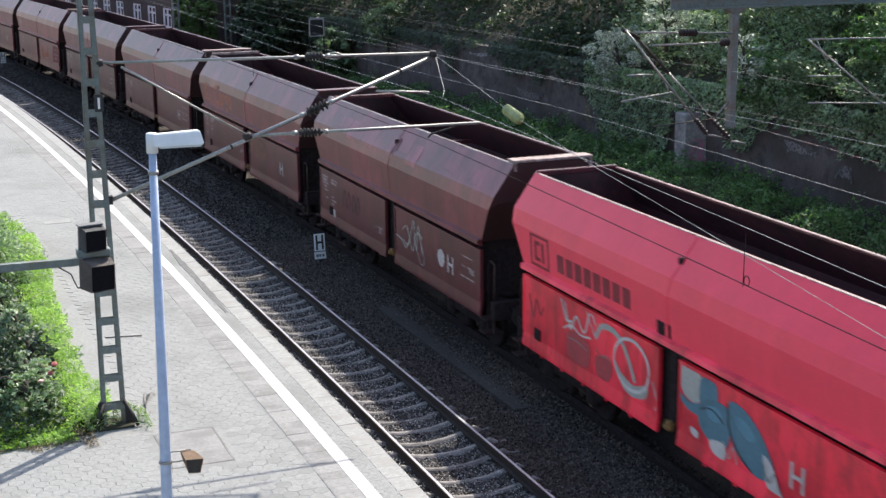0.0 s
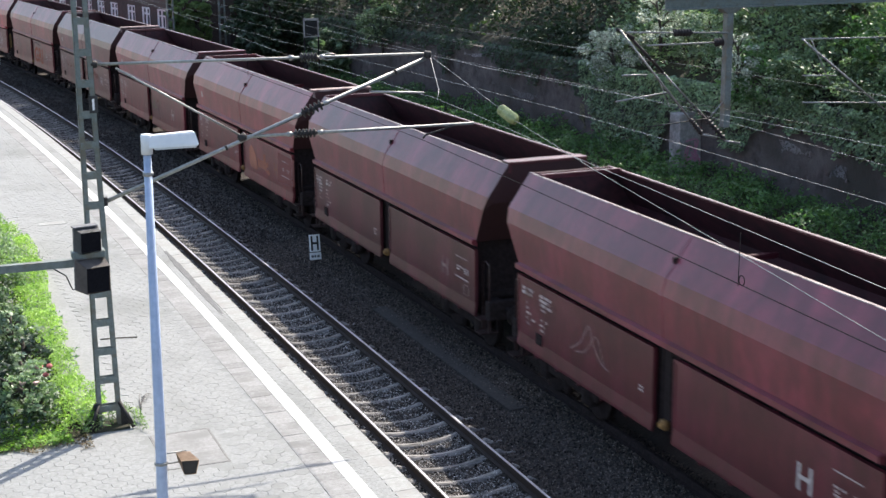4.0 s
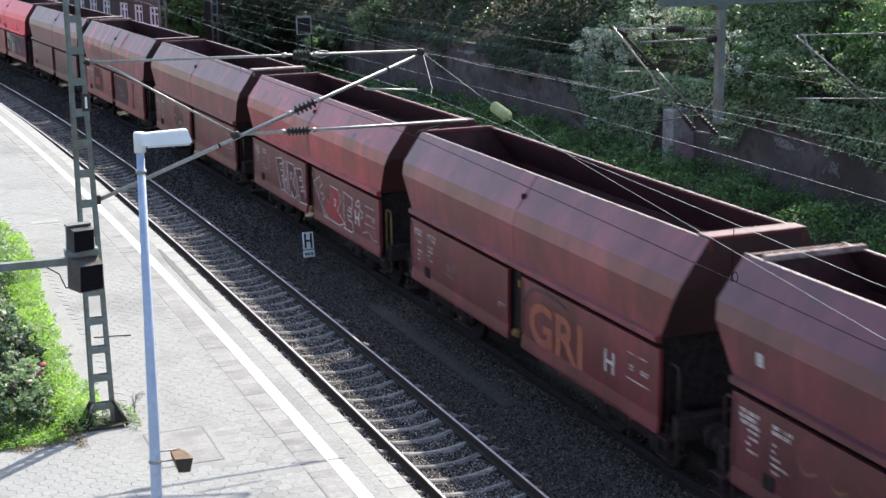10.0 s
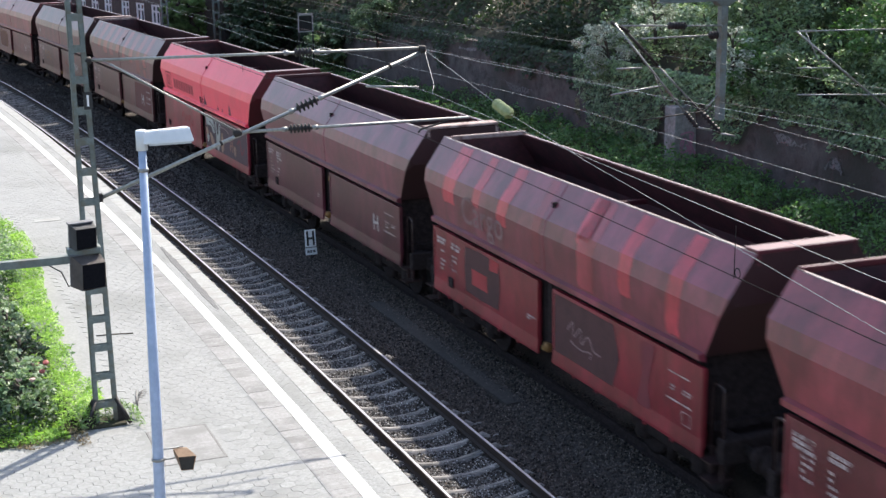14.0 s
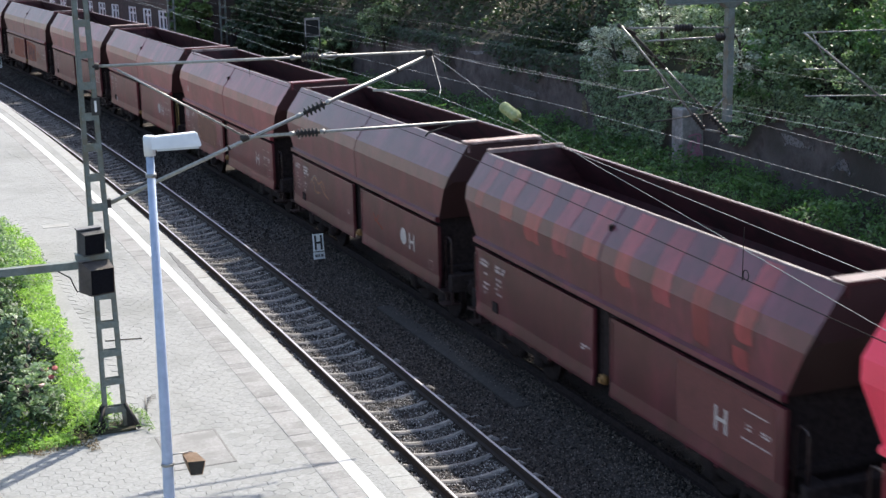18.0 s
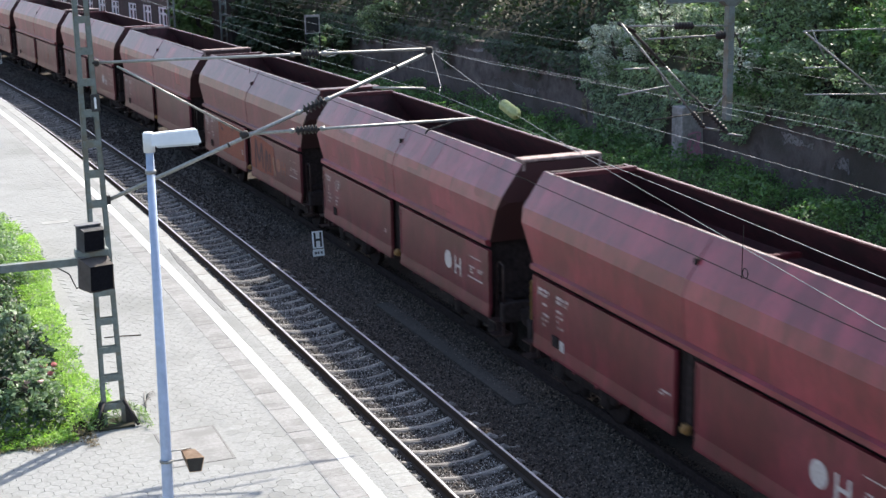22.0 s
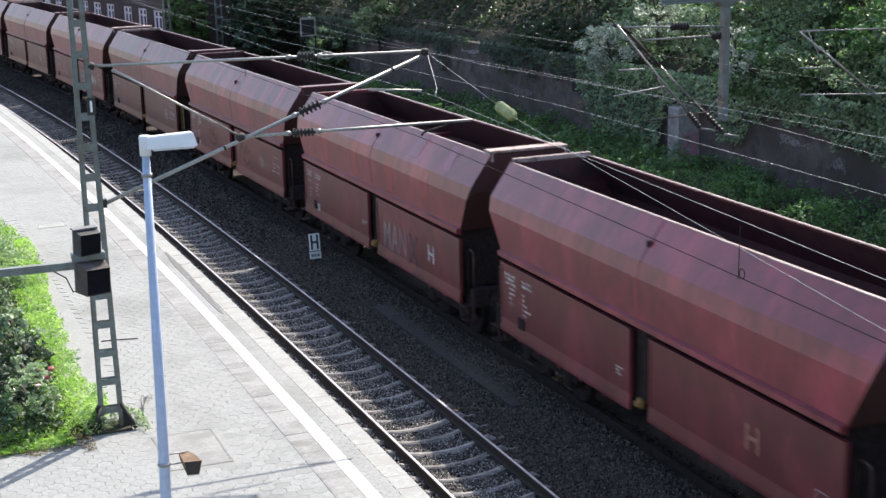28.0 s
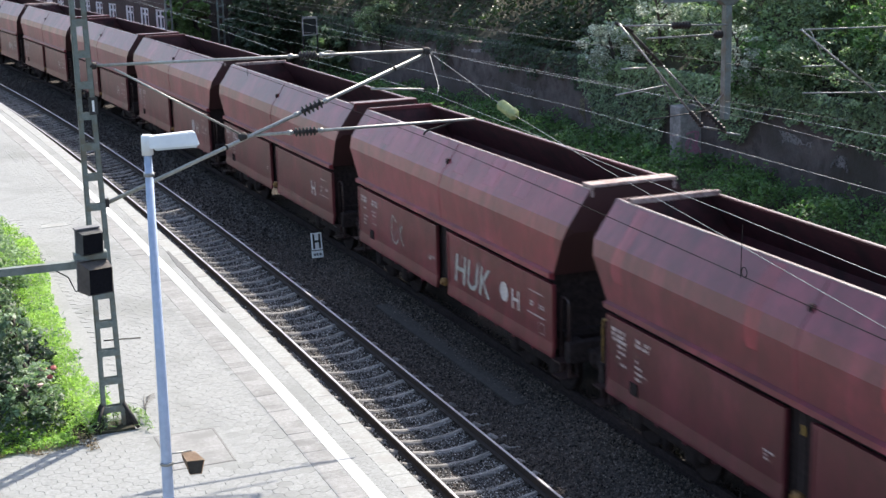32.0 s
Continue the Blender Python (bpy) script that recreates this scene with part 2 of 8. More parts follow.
# dark tone also stands in for shade on the farther trees
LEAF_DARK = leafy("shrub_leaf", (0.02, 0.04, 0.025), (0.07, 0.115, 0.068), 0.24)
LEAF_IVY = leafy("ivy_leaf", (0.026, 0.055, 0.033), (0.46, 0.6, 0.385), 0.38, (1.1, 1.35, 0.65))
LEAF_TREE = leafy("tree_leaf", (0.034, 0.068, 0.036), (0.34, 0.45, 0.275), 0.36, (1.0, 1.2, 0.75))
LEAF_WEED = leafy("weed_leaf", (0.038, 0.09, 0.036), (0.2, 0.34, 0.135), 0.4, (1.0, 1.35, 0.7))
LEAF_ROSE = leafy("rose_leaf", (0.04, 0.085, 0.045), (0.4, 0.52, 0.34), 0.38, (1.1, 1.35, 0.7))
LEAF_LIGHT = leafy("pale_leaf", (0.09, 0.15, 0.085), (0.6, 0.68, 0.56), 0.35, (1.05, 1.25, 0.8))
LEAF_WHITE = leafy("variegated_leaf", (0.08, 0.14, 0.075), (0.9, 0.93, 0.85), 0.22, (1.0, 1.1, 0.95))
# shade of the taller trees is put into this leaf colour
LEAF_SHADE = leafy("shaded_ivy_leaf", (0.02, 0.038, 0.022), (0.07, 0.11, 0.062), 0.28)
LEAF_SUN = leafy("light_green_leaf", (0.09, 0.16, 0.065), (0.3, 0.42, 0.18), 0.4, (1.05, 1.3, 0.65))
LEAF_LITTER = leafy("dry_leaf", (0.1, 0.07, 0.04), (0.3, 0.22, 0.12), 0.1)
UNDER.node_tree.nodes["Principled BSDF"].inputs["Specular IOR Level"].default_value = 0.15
WIRE_FAR = grainy("wire_far", (0.1, 0.105, 0.1), (0.17, 0.175, 0.165), 30, 0.6, 0.2, relief=0)
BARK = grainy("bark", (0.03, 0.025, 0.02), (0.1, 0.085, 0.07), 9, 0.95, relief=0.8, depth=0.03, stretch=(3, 3, 0.5))


# ---------------------------------------------------------------- tools
def mesh_of(name, bm, mat):
    me = bpy.data.meshes.new(name)
    bm.to_mesh(me)
    bm.free()
    for m in (mat if isinstance(mat, (list, tuple)) else [mat]):
        me.materials.append(m)
    return full_cover(me) if not isinstance(mat, (list, tuple)) and mat.name.startswith("spray") else me


def full_cover(me):
    """Paint laid on evenly, unless the mesh says where it thins out."""
    if "cover" not in me.attributes:
        a = me.attributes.new("cover", "FLOAT", "POINT")
        a.data.foreach_set("value", np.ones(len(me.vertices), np.float32))
    return me


def part(name, bm, mat, parent=None, label="", m=None):
    """One mesh object under a thing or under a part; bm may be a mesh that is shared."""
    me = bm if isinstance(bm, bpy.types.Mesh) else mesh_of(name, bm, mat)
    ob = new(name, me)
    ob.parent = parent
    if m is not None:
        ob.matrix_basis = m
    if label:
        ob["label"] = label
    return ob


def thing(name, m, label, category, group="", kind=""):
    ob = new(name)
    ob.empty_display_size = 0.2
    ob.matrix_basis = m
    return tagged(ob, label, category, group, kind)


def hull(bm, verts, faces):
    vs = [bm.verts.new(v) for v in verts]
    for f in faces:
        bm.faces.new([vs[i] for i in f])
    return vs


def box(bm, x0, x1, y0, y1, z0, z1, m=None, bevel=0.0):
    vs = hull(bm, [(x0, y0, z0), (x1, y0, z0), (x1, y1, z0), (x0, y1, z0), (x0, y0, z1), (x1, y0, z1), (x1, y1, z1), (x0, y1, z1)],
              [(3, 2, 1, 0), (4, 5, 6, 7), (0, 1, 5, 4), (1, 2, 6, 5), (2, 3, 7, 6), (3, 0, 4, 7)])
    if bevel:
        es = {e for v in vs for e in v.link_edges}
        out = bmesh.ops.bevel(bm, geom=list(es), offset=bevel, segments=1, affect="EDGES")
        vs = list({v for f in out["faces"] for v in f.verts} | {v for v in vs if v.is_valid})
    if m is not None:
        bmesh.ops.transform(bm, matrix=m, verts=vs)
    return bm


def new_box(*a, **k):
    return box(bmesh.new(), *a, **k)


def prism(bm, outline, y0, y1):
    """An outline of (x, z) drawn out along y."""
    n = len(outline)
    a = [bm.verts.new((x, y0, z)) for x, z in outline]
    b = [bm.verts.new((x, y1, z)) for x, z in outline]
    for i in range(n):
        bm.faces.new((a[i], a[(i + 1) % n], b[(i + 1) % n], b[i]))
    bm.faces.new(a[::-1])
    bm.faces.new(b)
    bmesh.ops.recalc_face_normals(bm, faces=bm.faces)
    return bm


def sweep(outline, s0, s1, step=4.0, closed=True, caps=True):
    """An outline of (r, z) drawn along the railway's arc."""
    bm = bmesh.new()
    n = max(1, round((s1 - s0) / step))
    rings = [[bm.verts.new(at(s0 + (s1 - s0) * i / n, r, z)) for r, z in outline] for i in range(n + 1)]
    k = len(outline)
    for a, b in zip(rings, rings[1:]):
        for i in range(k if closed else k - 1):
            bm.faces.new((a[i], a[(i + 1) % k], b[(i + 1) % k], b[i]))
    if closed and caps:
        bm.faces.new(rings[0][::-1])
        bm.faces.new(rings[-1])
    bmesh.ops.recalc_face_normals(bm, faces=bm.faces)
    return bm


def tube(points, radius, bm=None, sides=8, end_radius=None):
    """A round bar through the points."""
    bm = bm or bmesh.new()
    pts = [Vector(p) for p in points]
    rings = []
    up = Vector((0, 0, 1))
    for i, p in enumerate(pts):
        d = (pts[min(i + 1, len(pts) - 1)] - pts[max(i - 1, 0)]).normalized()
        a = d.cross(up if abs(d.z) < 0.95 else Vector((1, 0, 0))).normalized()
        b = d.cross(a)
        rad = radius if end_radius is None else radius + (end_radius - radius) * i / (len(pts) - 1)
        rings.append([bm.verts.new(p + rad * (a * math.cos(2 * math.pi * j / sides) + b * math.sin(2 * math.pi * j / sides))) for j in range(sides)])
    for a, b in zip(rings, rings[1:]):
        for j in range(sides):
            bm.faces.new((a[j], a[(j + 1) % sides], b[(j + 1) % sides], b[j]))
    bm.faces.new(rings[0])
    bm.faces.new(rings[-1][::-1])
    bmesh.ops.recalc_face_normals(bm, faces=bm.faces)
    for f in bm.faces:
        f.smooth = len(f.verts) == 4
    return bm


def lathe(profile, m, bm=None, sides=14):
    """Rings of (radius, height) turned round the z axis of m."""
    bm = bm or bmesh.new()
    rings = [[bm.verts.new(m @ Vector((rad * math.cos(2 * math.pi * j / sides), rad * math.sin(2 * math.pi * j / sides), h))) for j in range(sides)] for rad, h in profile]
    for a, b in zip(rings, rings[1:]):
        for j in range(sides):
            bm.faces.new((a[j], a[(j + 1) % sides], b[(j + 1) % sides], b[j]))
    bm.faces.new(rings[0][::-1])
    bm.faces.new(rings[-1])
    for f in bm.faces:
        f.smooth = len(f.verts) == 4
    return bm


def towards(a, b):
    """A pose at a whose z points at b."""
    d = Vector(b) - Vector(a)
    return Matrix.Translation(a) @ d.to_track_quat("Z", "Y").to_matrix().to_4x4()


def leaf_mesh(name, places, sizes, mat, rng, upward=0.35, thin=0.55, normals=None):
    """Many small bent leaves, four corners each, about the places."""
    n = len(places)
    nrm = rng.normal(size=(n, 3)) if normals is None else normals + 0.55 * rng.normal(size=(n, 3))
    nrm[:, 2] = np.abs(nrm[:, 2]) * (1 + upward) + upward
    nrm /= np.linalg.norm(nrm, axis=1)[:, None]
    u = np.cross(nrm, rng.normal(size=(n, 3)))
    u /= np.linalg.norm(u, axis=1)[:, None]
    w = np.cross(nrm, u)
    size = np.asarray(sizes)[:, None]
    tip, side = u * size, w * size * thin
    co = np.stack([places - tip * 0.5, places + side * 0.5 + nrm * size * 0.12, places + tip * 0.5, places - side * 0.5 + nrm * size * 0.12], 1).reshape(-1, 3)
    me = bpy.data.meshes.new(name)
    me.vertices.add(4 * n)
    me.vertices.foreach_set("co", co.astype(np.float32).ravel())
    me.loops.add(4 * n)
    me.loops.foreach_set("vertex_index", np.arange(4 * n, dtype=np.int32))
    me.polygons.add(n)
    me.polygons.foreach_set("loop_start", np.arange(0, 4 * n, 4, dtype=np.int32))
    me.update(calc_edges=True)
    me.materials.append(mat)
    return me


def paint_mat(name, colour, worn=0.25, threshold=0.5):
    c = tuple(colour)
    m = grainy(name, tuple(v * (1 - worn) for v in c), c, 16, 0.75, relief=0, wear=tuple(v * 0.7 for v in c), wear_scale=2.2)
    nt = m.node_tree
    co = nt.nodes.new("ShaderNodeTexCoord").outputs["Object"]
    soften(nt, nt.nodes["Principled BSDF"], co, threshold, 9.0)
    return m


def soft_fill(bm, ring, width=0.05):
    """Fill a flat ring of corners so that its paint thins out along the edge."""
    cover = bm.verts.layers.float["cover"]
    n = len(ring)
    way = sum((ring[i].co.x * ring[(i + 1) % n].co.y - ring[(i + 1) % n].co.x * ring[i].co.y) for i in range(n))
    inner = []
    for i in range(n):
        d = ring[(i + 1) % n].co - ring[i - 1].co
        side = Vector((-d.y, d.x, 0)).normalized() * (width if way > 0 else -width)
        v = bm.verts.new(ring[i].co + side)
        v[cover] = 1.0
        inner.append(v)
    for i in range(n):
        bm.faces.new((ring[i], ring[(i + 1) % n], inner[(i + 1) % n], inner[i]))
    bmesh.ops.triangulate(bm, faces=[bm.faces.new(inner)])


# ---------------------------------------------------------------- ground and hillside
WALL_R, WALL_TOP = 19.3, 2.9


def hill(s, r):
    """Height of the bare ground."""
    if r < WALL_R + 0.3:
        return -0.42
    up = min(r - WALL_R - 0.3, 16.0)
    return WALL_TOP - 0.3 + 0.62 * up + 0.5 * noise.noise((s * 0.12, r * 0.15, 3.1))


bm = bmesh.new()
cross = [-1500, -300, -60, -12, -1.5, 0, 2, 6, 10, 14, 17, WALL_R + 0.25, WALL_R + 0.35] + [WALL_R + 1.0 + 1.6 * i for i in range(12)] + [60, 300, 1500]
along = [-1200, -200, -40] + [-20 + 4 * i for i in range(50)] + [240, 400, 1000, 1700]


def flat_at(s, r, z):
    a = max(-0.3, min(0.35, CURVE * s))
    c = at(a / CURVE, r if abs(r) < 400 else math.copysign(400, r) + (r - math.copysign(400, r)), z)
    return c + Vector((-math.sin(a), math.cos(a), 0)) * (s - a / CURVE)


grid = [[bm.verts.new(flat_at(s, r, hill(s, r))) for r in cross] for s in along]
for a, b in zip(grid, grid[1:]):
    for i in range(len(cross) - 1):
        f = bm.faces.new((a[i], a[i + 1], b[i + 1], b[i]))
        f.material_index = 0 if cross[i + 1] < 15 and cross[i] > -13 else 1
ground = part("ground", bm, [BALLAST, EARTH])
tagged(ground, "dark ballast and earth under and beside the tracks", "ground", kind="structure")

# ---------------------------------------------------------------- tracks
HEAD = [(-0.036, -0.04), (-0.036, 0.0), (0.036, 0.0), (0.036, -0.04), (0.01, -0.055), (0.01, -0.14), (0.07, -0.16), (0.07, -0.172), (-0.07, -0.172), (-0.07, -0.16), (-0.01, -0.14), (-0.01, -0.055)]


def railway(middle, s0, s1, label):
    track = thing("railway_track", Matrix.Identity(4), label, "railway track", kind="structure")
    bed = sweep([(middle - 2.0, -0.3), (middle - 1.45, -0.21), (middle - 0.86, -0.19), (middle - 0.66, -0.25), (middle - 0.4, -0.33), (middle + 0.4, -0.33), (middle + 0.66, -0.25), (middle + 0.86, -0.19), (middle + 1.45, -0.21), (middle + 2.0, -0.3)], s0, s1, 3.0, closed=False)
    part("ballast_bed", bed, BALLAST, track)
    for side in (-0.75, 0.75):
        # far rails get a near-black colour for the shade under the train
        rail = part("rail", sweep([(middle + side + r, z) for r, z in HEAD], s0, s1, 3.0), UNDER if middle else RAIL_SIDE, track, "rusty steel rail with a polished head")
        if middle:
            continue
        top = sweep([(middle + side - 0.022, 0.0), (middle + side - 0.02, 0.005), (middle + side + 0.02, 0.005), (middle + side + 0.022, 0.0)], s0, s1, 3.0)
        part("running_surface", top, RAIL_TOP, rail, "bright worn top of the rail")
    return track


near_track = railway(0.0, -30, 190, "straight-looking ballasted track with worn rails and bent trough sleepers")
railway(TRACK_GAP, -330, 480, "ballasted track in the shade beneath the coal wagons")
bm = bmesh.new()
rings = []
for k in range(17):                                        # trough-shaped sleeper, its ends bent up
    x = -1.28 + 0.16 * k
    lift = 0.11 * (min(abs(x), 0.95) / 0.75) ** 2 - 0.108 - (0.09 if abs(x) > 1 else 0)
    rings.append([bm.verts.new((x, y, z + lift)) for y, z in ((-0.12, -0.33), (-0.065, -0.205), (-0.035, -0.178), (0.035, -0.178), (0.065, -0.205), (0.12, -0.33))])
for a, b in zip(rings, rings[1:]):
    for i in range(5):
        bm.faces.new((a[i], b[i], b[i + 1], a[i + 1]))
bm.faces.new(rings[0])
bm.faces.new(rings[-1][::-1])
bmesh.ops.recalc_face_normals(bm, faces=bm.faces)
sleeper_mesh = mesh_of("sleeper", bm, SLEEPER)
rng = random.Random(4)
for i in range(230):
    part("sleeper", sleeper_mesh, None, near_track, m=frame_at(6.217 + 0.63072 * i, rng.uniform(-0.03, 0.03), rng.uniform(-0.024, 0.012)) @ Matrix.Rotation(rng.uniform(-0.03, 0.03), 4, "Z"))

# ---------------------------------------------------------------- platform
P0, P1, PZ = -25, 150, 0.76
platform = thing("platform", Matrix.Identity(4), "sunlit station platform paved with pale concrete hexagons", "platform", kind="structure")
part("platform_body", sweep([(-14, -0.5), (-14, PZ - 0.03), (-1.8, PZ - 0.03), (-1.8, -0.5)], P0, P1), JOINT, platform)
part("edge_wall", sweep([(-1.82, -0.5), (-1.82, PZ - 0.13), (-1.79, PZ - 0.13), (-1.79, -0.5)], P0, P1), CONCRETE, platform)

P_SPLIT = [(-2.06, -1.7, 0.5, COPING, "coping_slab", 0.005, "pale concrete platform edge slab"), (-2.98, -2.565, 0.3, SLAB, "grey_slab", 0.003, "")]
for r0, r1, length, mat, name, gap, lab in P_SPLIT:
    top = PZ
    low = PZ - (0.13 if name == "coping_slab" else 0.06)
    bm = bmesh.new()
    box(bm, -(r1 - r0) / 2 + gap / 2, (r1 - r0) / 2 - gap / 2, -length / 2 + gap / 2, length / 2 - gap / 2, low - PZ, 0.0, bevel=0.0025)
    me = mesh_of(name, bm, mat)
    n = int(60 / length)
    for i in range(min(n, 150)):
        part(name, me, None, platform, lab if i == 0 else "", frame_at(12 + length * (i + 0.5), (r0 + r1) / 2, PZ + rng.uniform(-0.003, 0.003)))
    first = 12 + length * min(n, 150)
    for a, b, tag in ((P0, 12, "near"), (first, P1, "far")):
        if b > a + 1:
            part(name + "_row", sweep([(r0, low), (r0, top), (r1, top), (r1, low)], a, b), mat, platform)
part("safety_line", sweep([(-2.56, PZ - 0.02), (-2.56, PZ + 0.004), (-2.35, PZ + 0.004), (-2.35, PZ - 0.02)], P0, P1), LINE_PAINT, platform, "broad white painted safety line")


def hexagon(bm, c, size, top, low, turn, rg):
    ring = [Vector((c.x + size * math.cos(turn + math.pi / 3 * k), c.y + size * math.sin(turn + math.pi / 3 * k), 0)) for k in range(6)]
    tilt = [top + rg.uniform(-0.0009, 0.0009) for _ in ring]
    a = [bm.verts.new((v.x, v.y, z)) for v, z in zip(ring, tilt)]
    b = [bm.verts.new((c.x + (v.x - c.x) * 1.03, c.y + (v.y - c.y) * 1.03, low)) for v in ring]
    bm.faces.new(a)
    for k in range(6):
        bm.faces.new((b[k], b[(k + 1) % 6], a[(k + 1) % 6], a[k]))


HEX = 0.135
rg = random.Random(11)
bm_near = bmesh.new()
hexagon(bm_near, Vector((0, 0, 0)), HEX * 0.974, 0.0, -0.05, math.pi / 6, random.Random(2))
hex_mesh = mesh_of("hexagonal_paver", bm_near, PAVER)
bm = bmesh.new()
count = 0
rows_s = int((75 - 13) / (1.5 * HEX))
for j in range(rows_s):
    s = 13 + 1.5 * HEX * j
    for i in range(27 if s < 23 else 18 if s < 46 else 14):
        r = -3.1 - math.sqrt(3) * HEX * (i + 0.5 * (j % 2))
        if (r < -5.0 and 23.0 < s < 42.0) or (-5.12 < r < -3.88 and 21.07 < s < 22.87):
            continue
        if 19.5 < s < 22.9 and -4.7 < r and count < 290:
            count += 1
            part("hexagonal_paver", hex_mesh, None, platform, m=frame_at(s, r, PZ + rg.uniform(-0.0012, 0.0012)) @ Matrix.Rotation(rg.uniform(-0.012, 0.012), 4, "Z"))
        else:
            hexagon(bm, at(s, r, 0), HEX * 0.974, PZ, PZ - 0.05, math.pi / 6 + CURVE * s, rg)
tagged(part("hexagonal_pavers", bm, PAVER, platform), kind="stuff")
part("border_paving", sweep([(-3.3, PZ - 0.028), (-3.3, PZ - 0.004), (-2.979, PZ - 0.004), (-2.982, PZ - 0.028)], 12, 75, 3.0), PAVER, platform)
part("paving_far", sweep([(-13, PZ - 0.02), (-13, PZ), (-3.0, PZ), (-3.0, PZ - 0.02)], 75, P1), PAVER, platform)
bm = bmesh.new()                                           # strip of small pavers between line and coping
for j in range(int(45.1 / 0.12)):
    for i in range(2):
        hexagon(bm, at(12 + 0.12 * j, -2.275 + 0.1386 * i - 0.0693 * (j % 2) + 0.035, 0), 0.0785, PZ, PZ - 0.04, math.pi / 6 + CURVE * (12 + 0.12 * j), rg)
tagged(part("strip_pavers", bm, PAVER, platform), kind="stuff")
part("strip_bed", sweep([(-2.35, PZ - 0.03), (-2.35, PZ - 0.003), (-2.062, PZ - 0.003), (-2.062, PZ - 0.03)], 12, 57.1), PAVER, platform)
part("paver_strip", sweep([(-2.345, PZ - 0.02), (-2.345, PZ - 0.001), (-2.065, PZ - 0.001), (-2.065, PZ - 0.02)], 57.1, P1), PAVER, platform)
cover = part("manhole_cover", new_box(-0.47, 0.47, -0.77, 0.77, -0.03, 0.0, bevel=0.004), SLAB, platform, "large square concrete inspection cover", frame_at(21.97, -4.51, PZ + 0.003))
COVER_STEEL = grainy("cover_steel", (0.15, 0.148, 0.14), (0.24, 0.238, 0.23), 14, 0.8, 0.0, relief=0.2)
for x0, x1, y0, y1 in ((-0.5, -0.472, -0.8, 0.8), (0.472, 0.5, -0.8, 0.8), (-0.472, 0.472, -0.8, -0.772), (-0.472, 0.472, 0.772, 0.8)):
    part("cover_frame", new_box(x0, x1, y0, y1, -0.02, 0.001), COVER_STEEL, cover, "worn steel angle round the cover")
for x0, x1, y0, y1 in ((-1.0, -0.505, -1.0, 1.0), (0.505, 0.9, -1.0, 1.0), (-0.505, 0.505, -1.0, -0.805), (-0.505, 0.505, 0.805, 1.0)):
    part("border_paving", new_box(x0, x1, y0, y1, -0.03, -0.002), PAVER, platform, m=frame_at(21.97, -4.51, PZ))
part("border_paving", sweep([(-6.4, PZ - 0.028), (-6.4, PZ - 0.007), (-4.9, PZ - 0.007), (-4.9, PZ - 0.028)], 22.9, 42.3, 3.0), PAVER, platform)
part("border_paving", sweep([(-9.4, PZ - 0.028), (-9.4, PZ - 0.012), (-5.4, PZ - 0.012), (-5.4, PZ - 0.028)], 22.75, 23.3, 3.0), PAVER, platform)
part("drain_cover", new_box(-0.36, 0.36, -0.2, 0.2, -0.02, 0.004), COPING, platform, m=frame_at(40.74, -4.2, PZ + 0.004))
bm = bmesh.new()                                           # patch of dark asphalt beside the edge
rr = random.Random(18)
low, high = [], []
for k in range(27):
    y = -3.3 + 6.4 * k / 26
    wide = 0.075 * min(1, 0.45 + 2.2 * min(k, 26 - k) / 26) + rr.uniform(-0.012, 0.012)
    mid = rr.uniform(-0.01, 0.01)
    low.append(bm.verts.new((mid - wide, y, 0.004)))
    high.append(bm.verts.new((mid + wide, y, 0.004)))
under = [[bm.verts.new(v.co - Vector((0, 0, 0.012))) for v in side] for side in (low, high)]
for k in range(26):
    bm.faces.new((low[k], high[k], high[k + 1], low[k + 1]))
    bm.faces.new((high[k], under[1][k], under[1][k + 1], high[k + 1]))
    bm.faces.new((low[k + 1], under[0][k + 1], under[0][k], low[k]))
part("asphalt_repair", bm, grainy("asphalt", (0.1, 0.1, 0.1), (0.19, 0.19, 0.188), 25, 0.95, relief=0.5), platform, "dark asphalt strip beside the coping", frame_at(32.9, -2.1, PZ + 0.003) @ Matrix.Rotation(-0.016, 4, "Z"))

# ---------------------------------------------------------------- ballast stones
nrg = np.random.default_rng(5)


def BED_Z(r):
    """Height of the ballast across both tracks."""
    return np.interp(r, [-2, -1.45, -0.86, -0.66, -0.4, 0.4, 0.66, 0.86, 1.45, 2, 2.55, 3.14, 3.34, 3.6, 4], [-0.3, -0.21, -0.19, -0.25, -0.325, -0.325, -0.25, -0.19, -0.21, -0.3, -0.21, -0.19, -0.25, -0.335, -0.335])


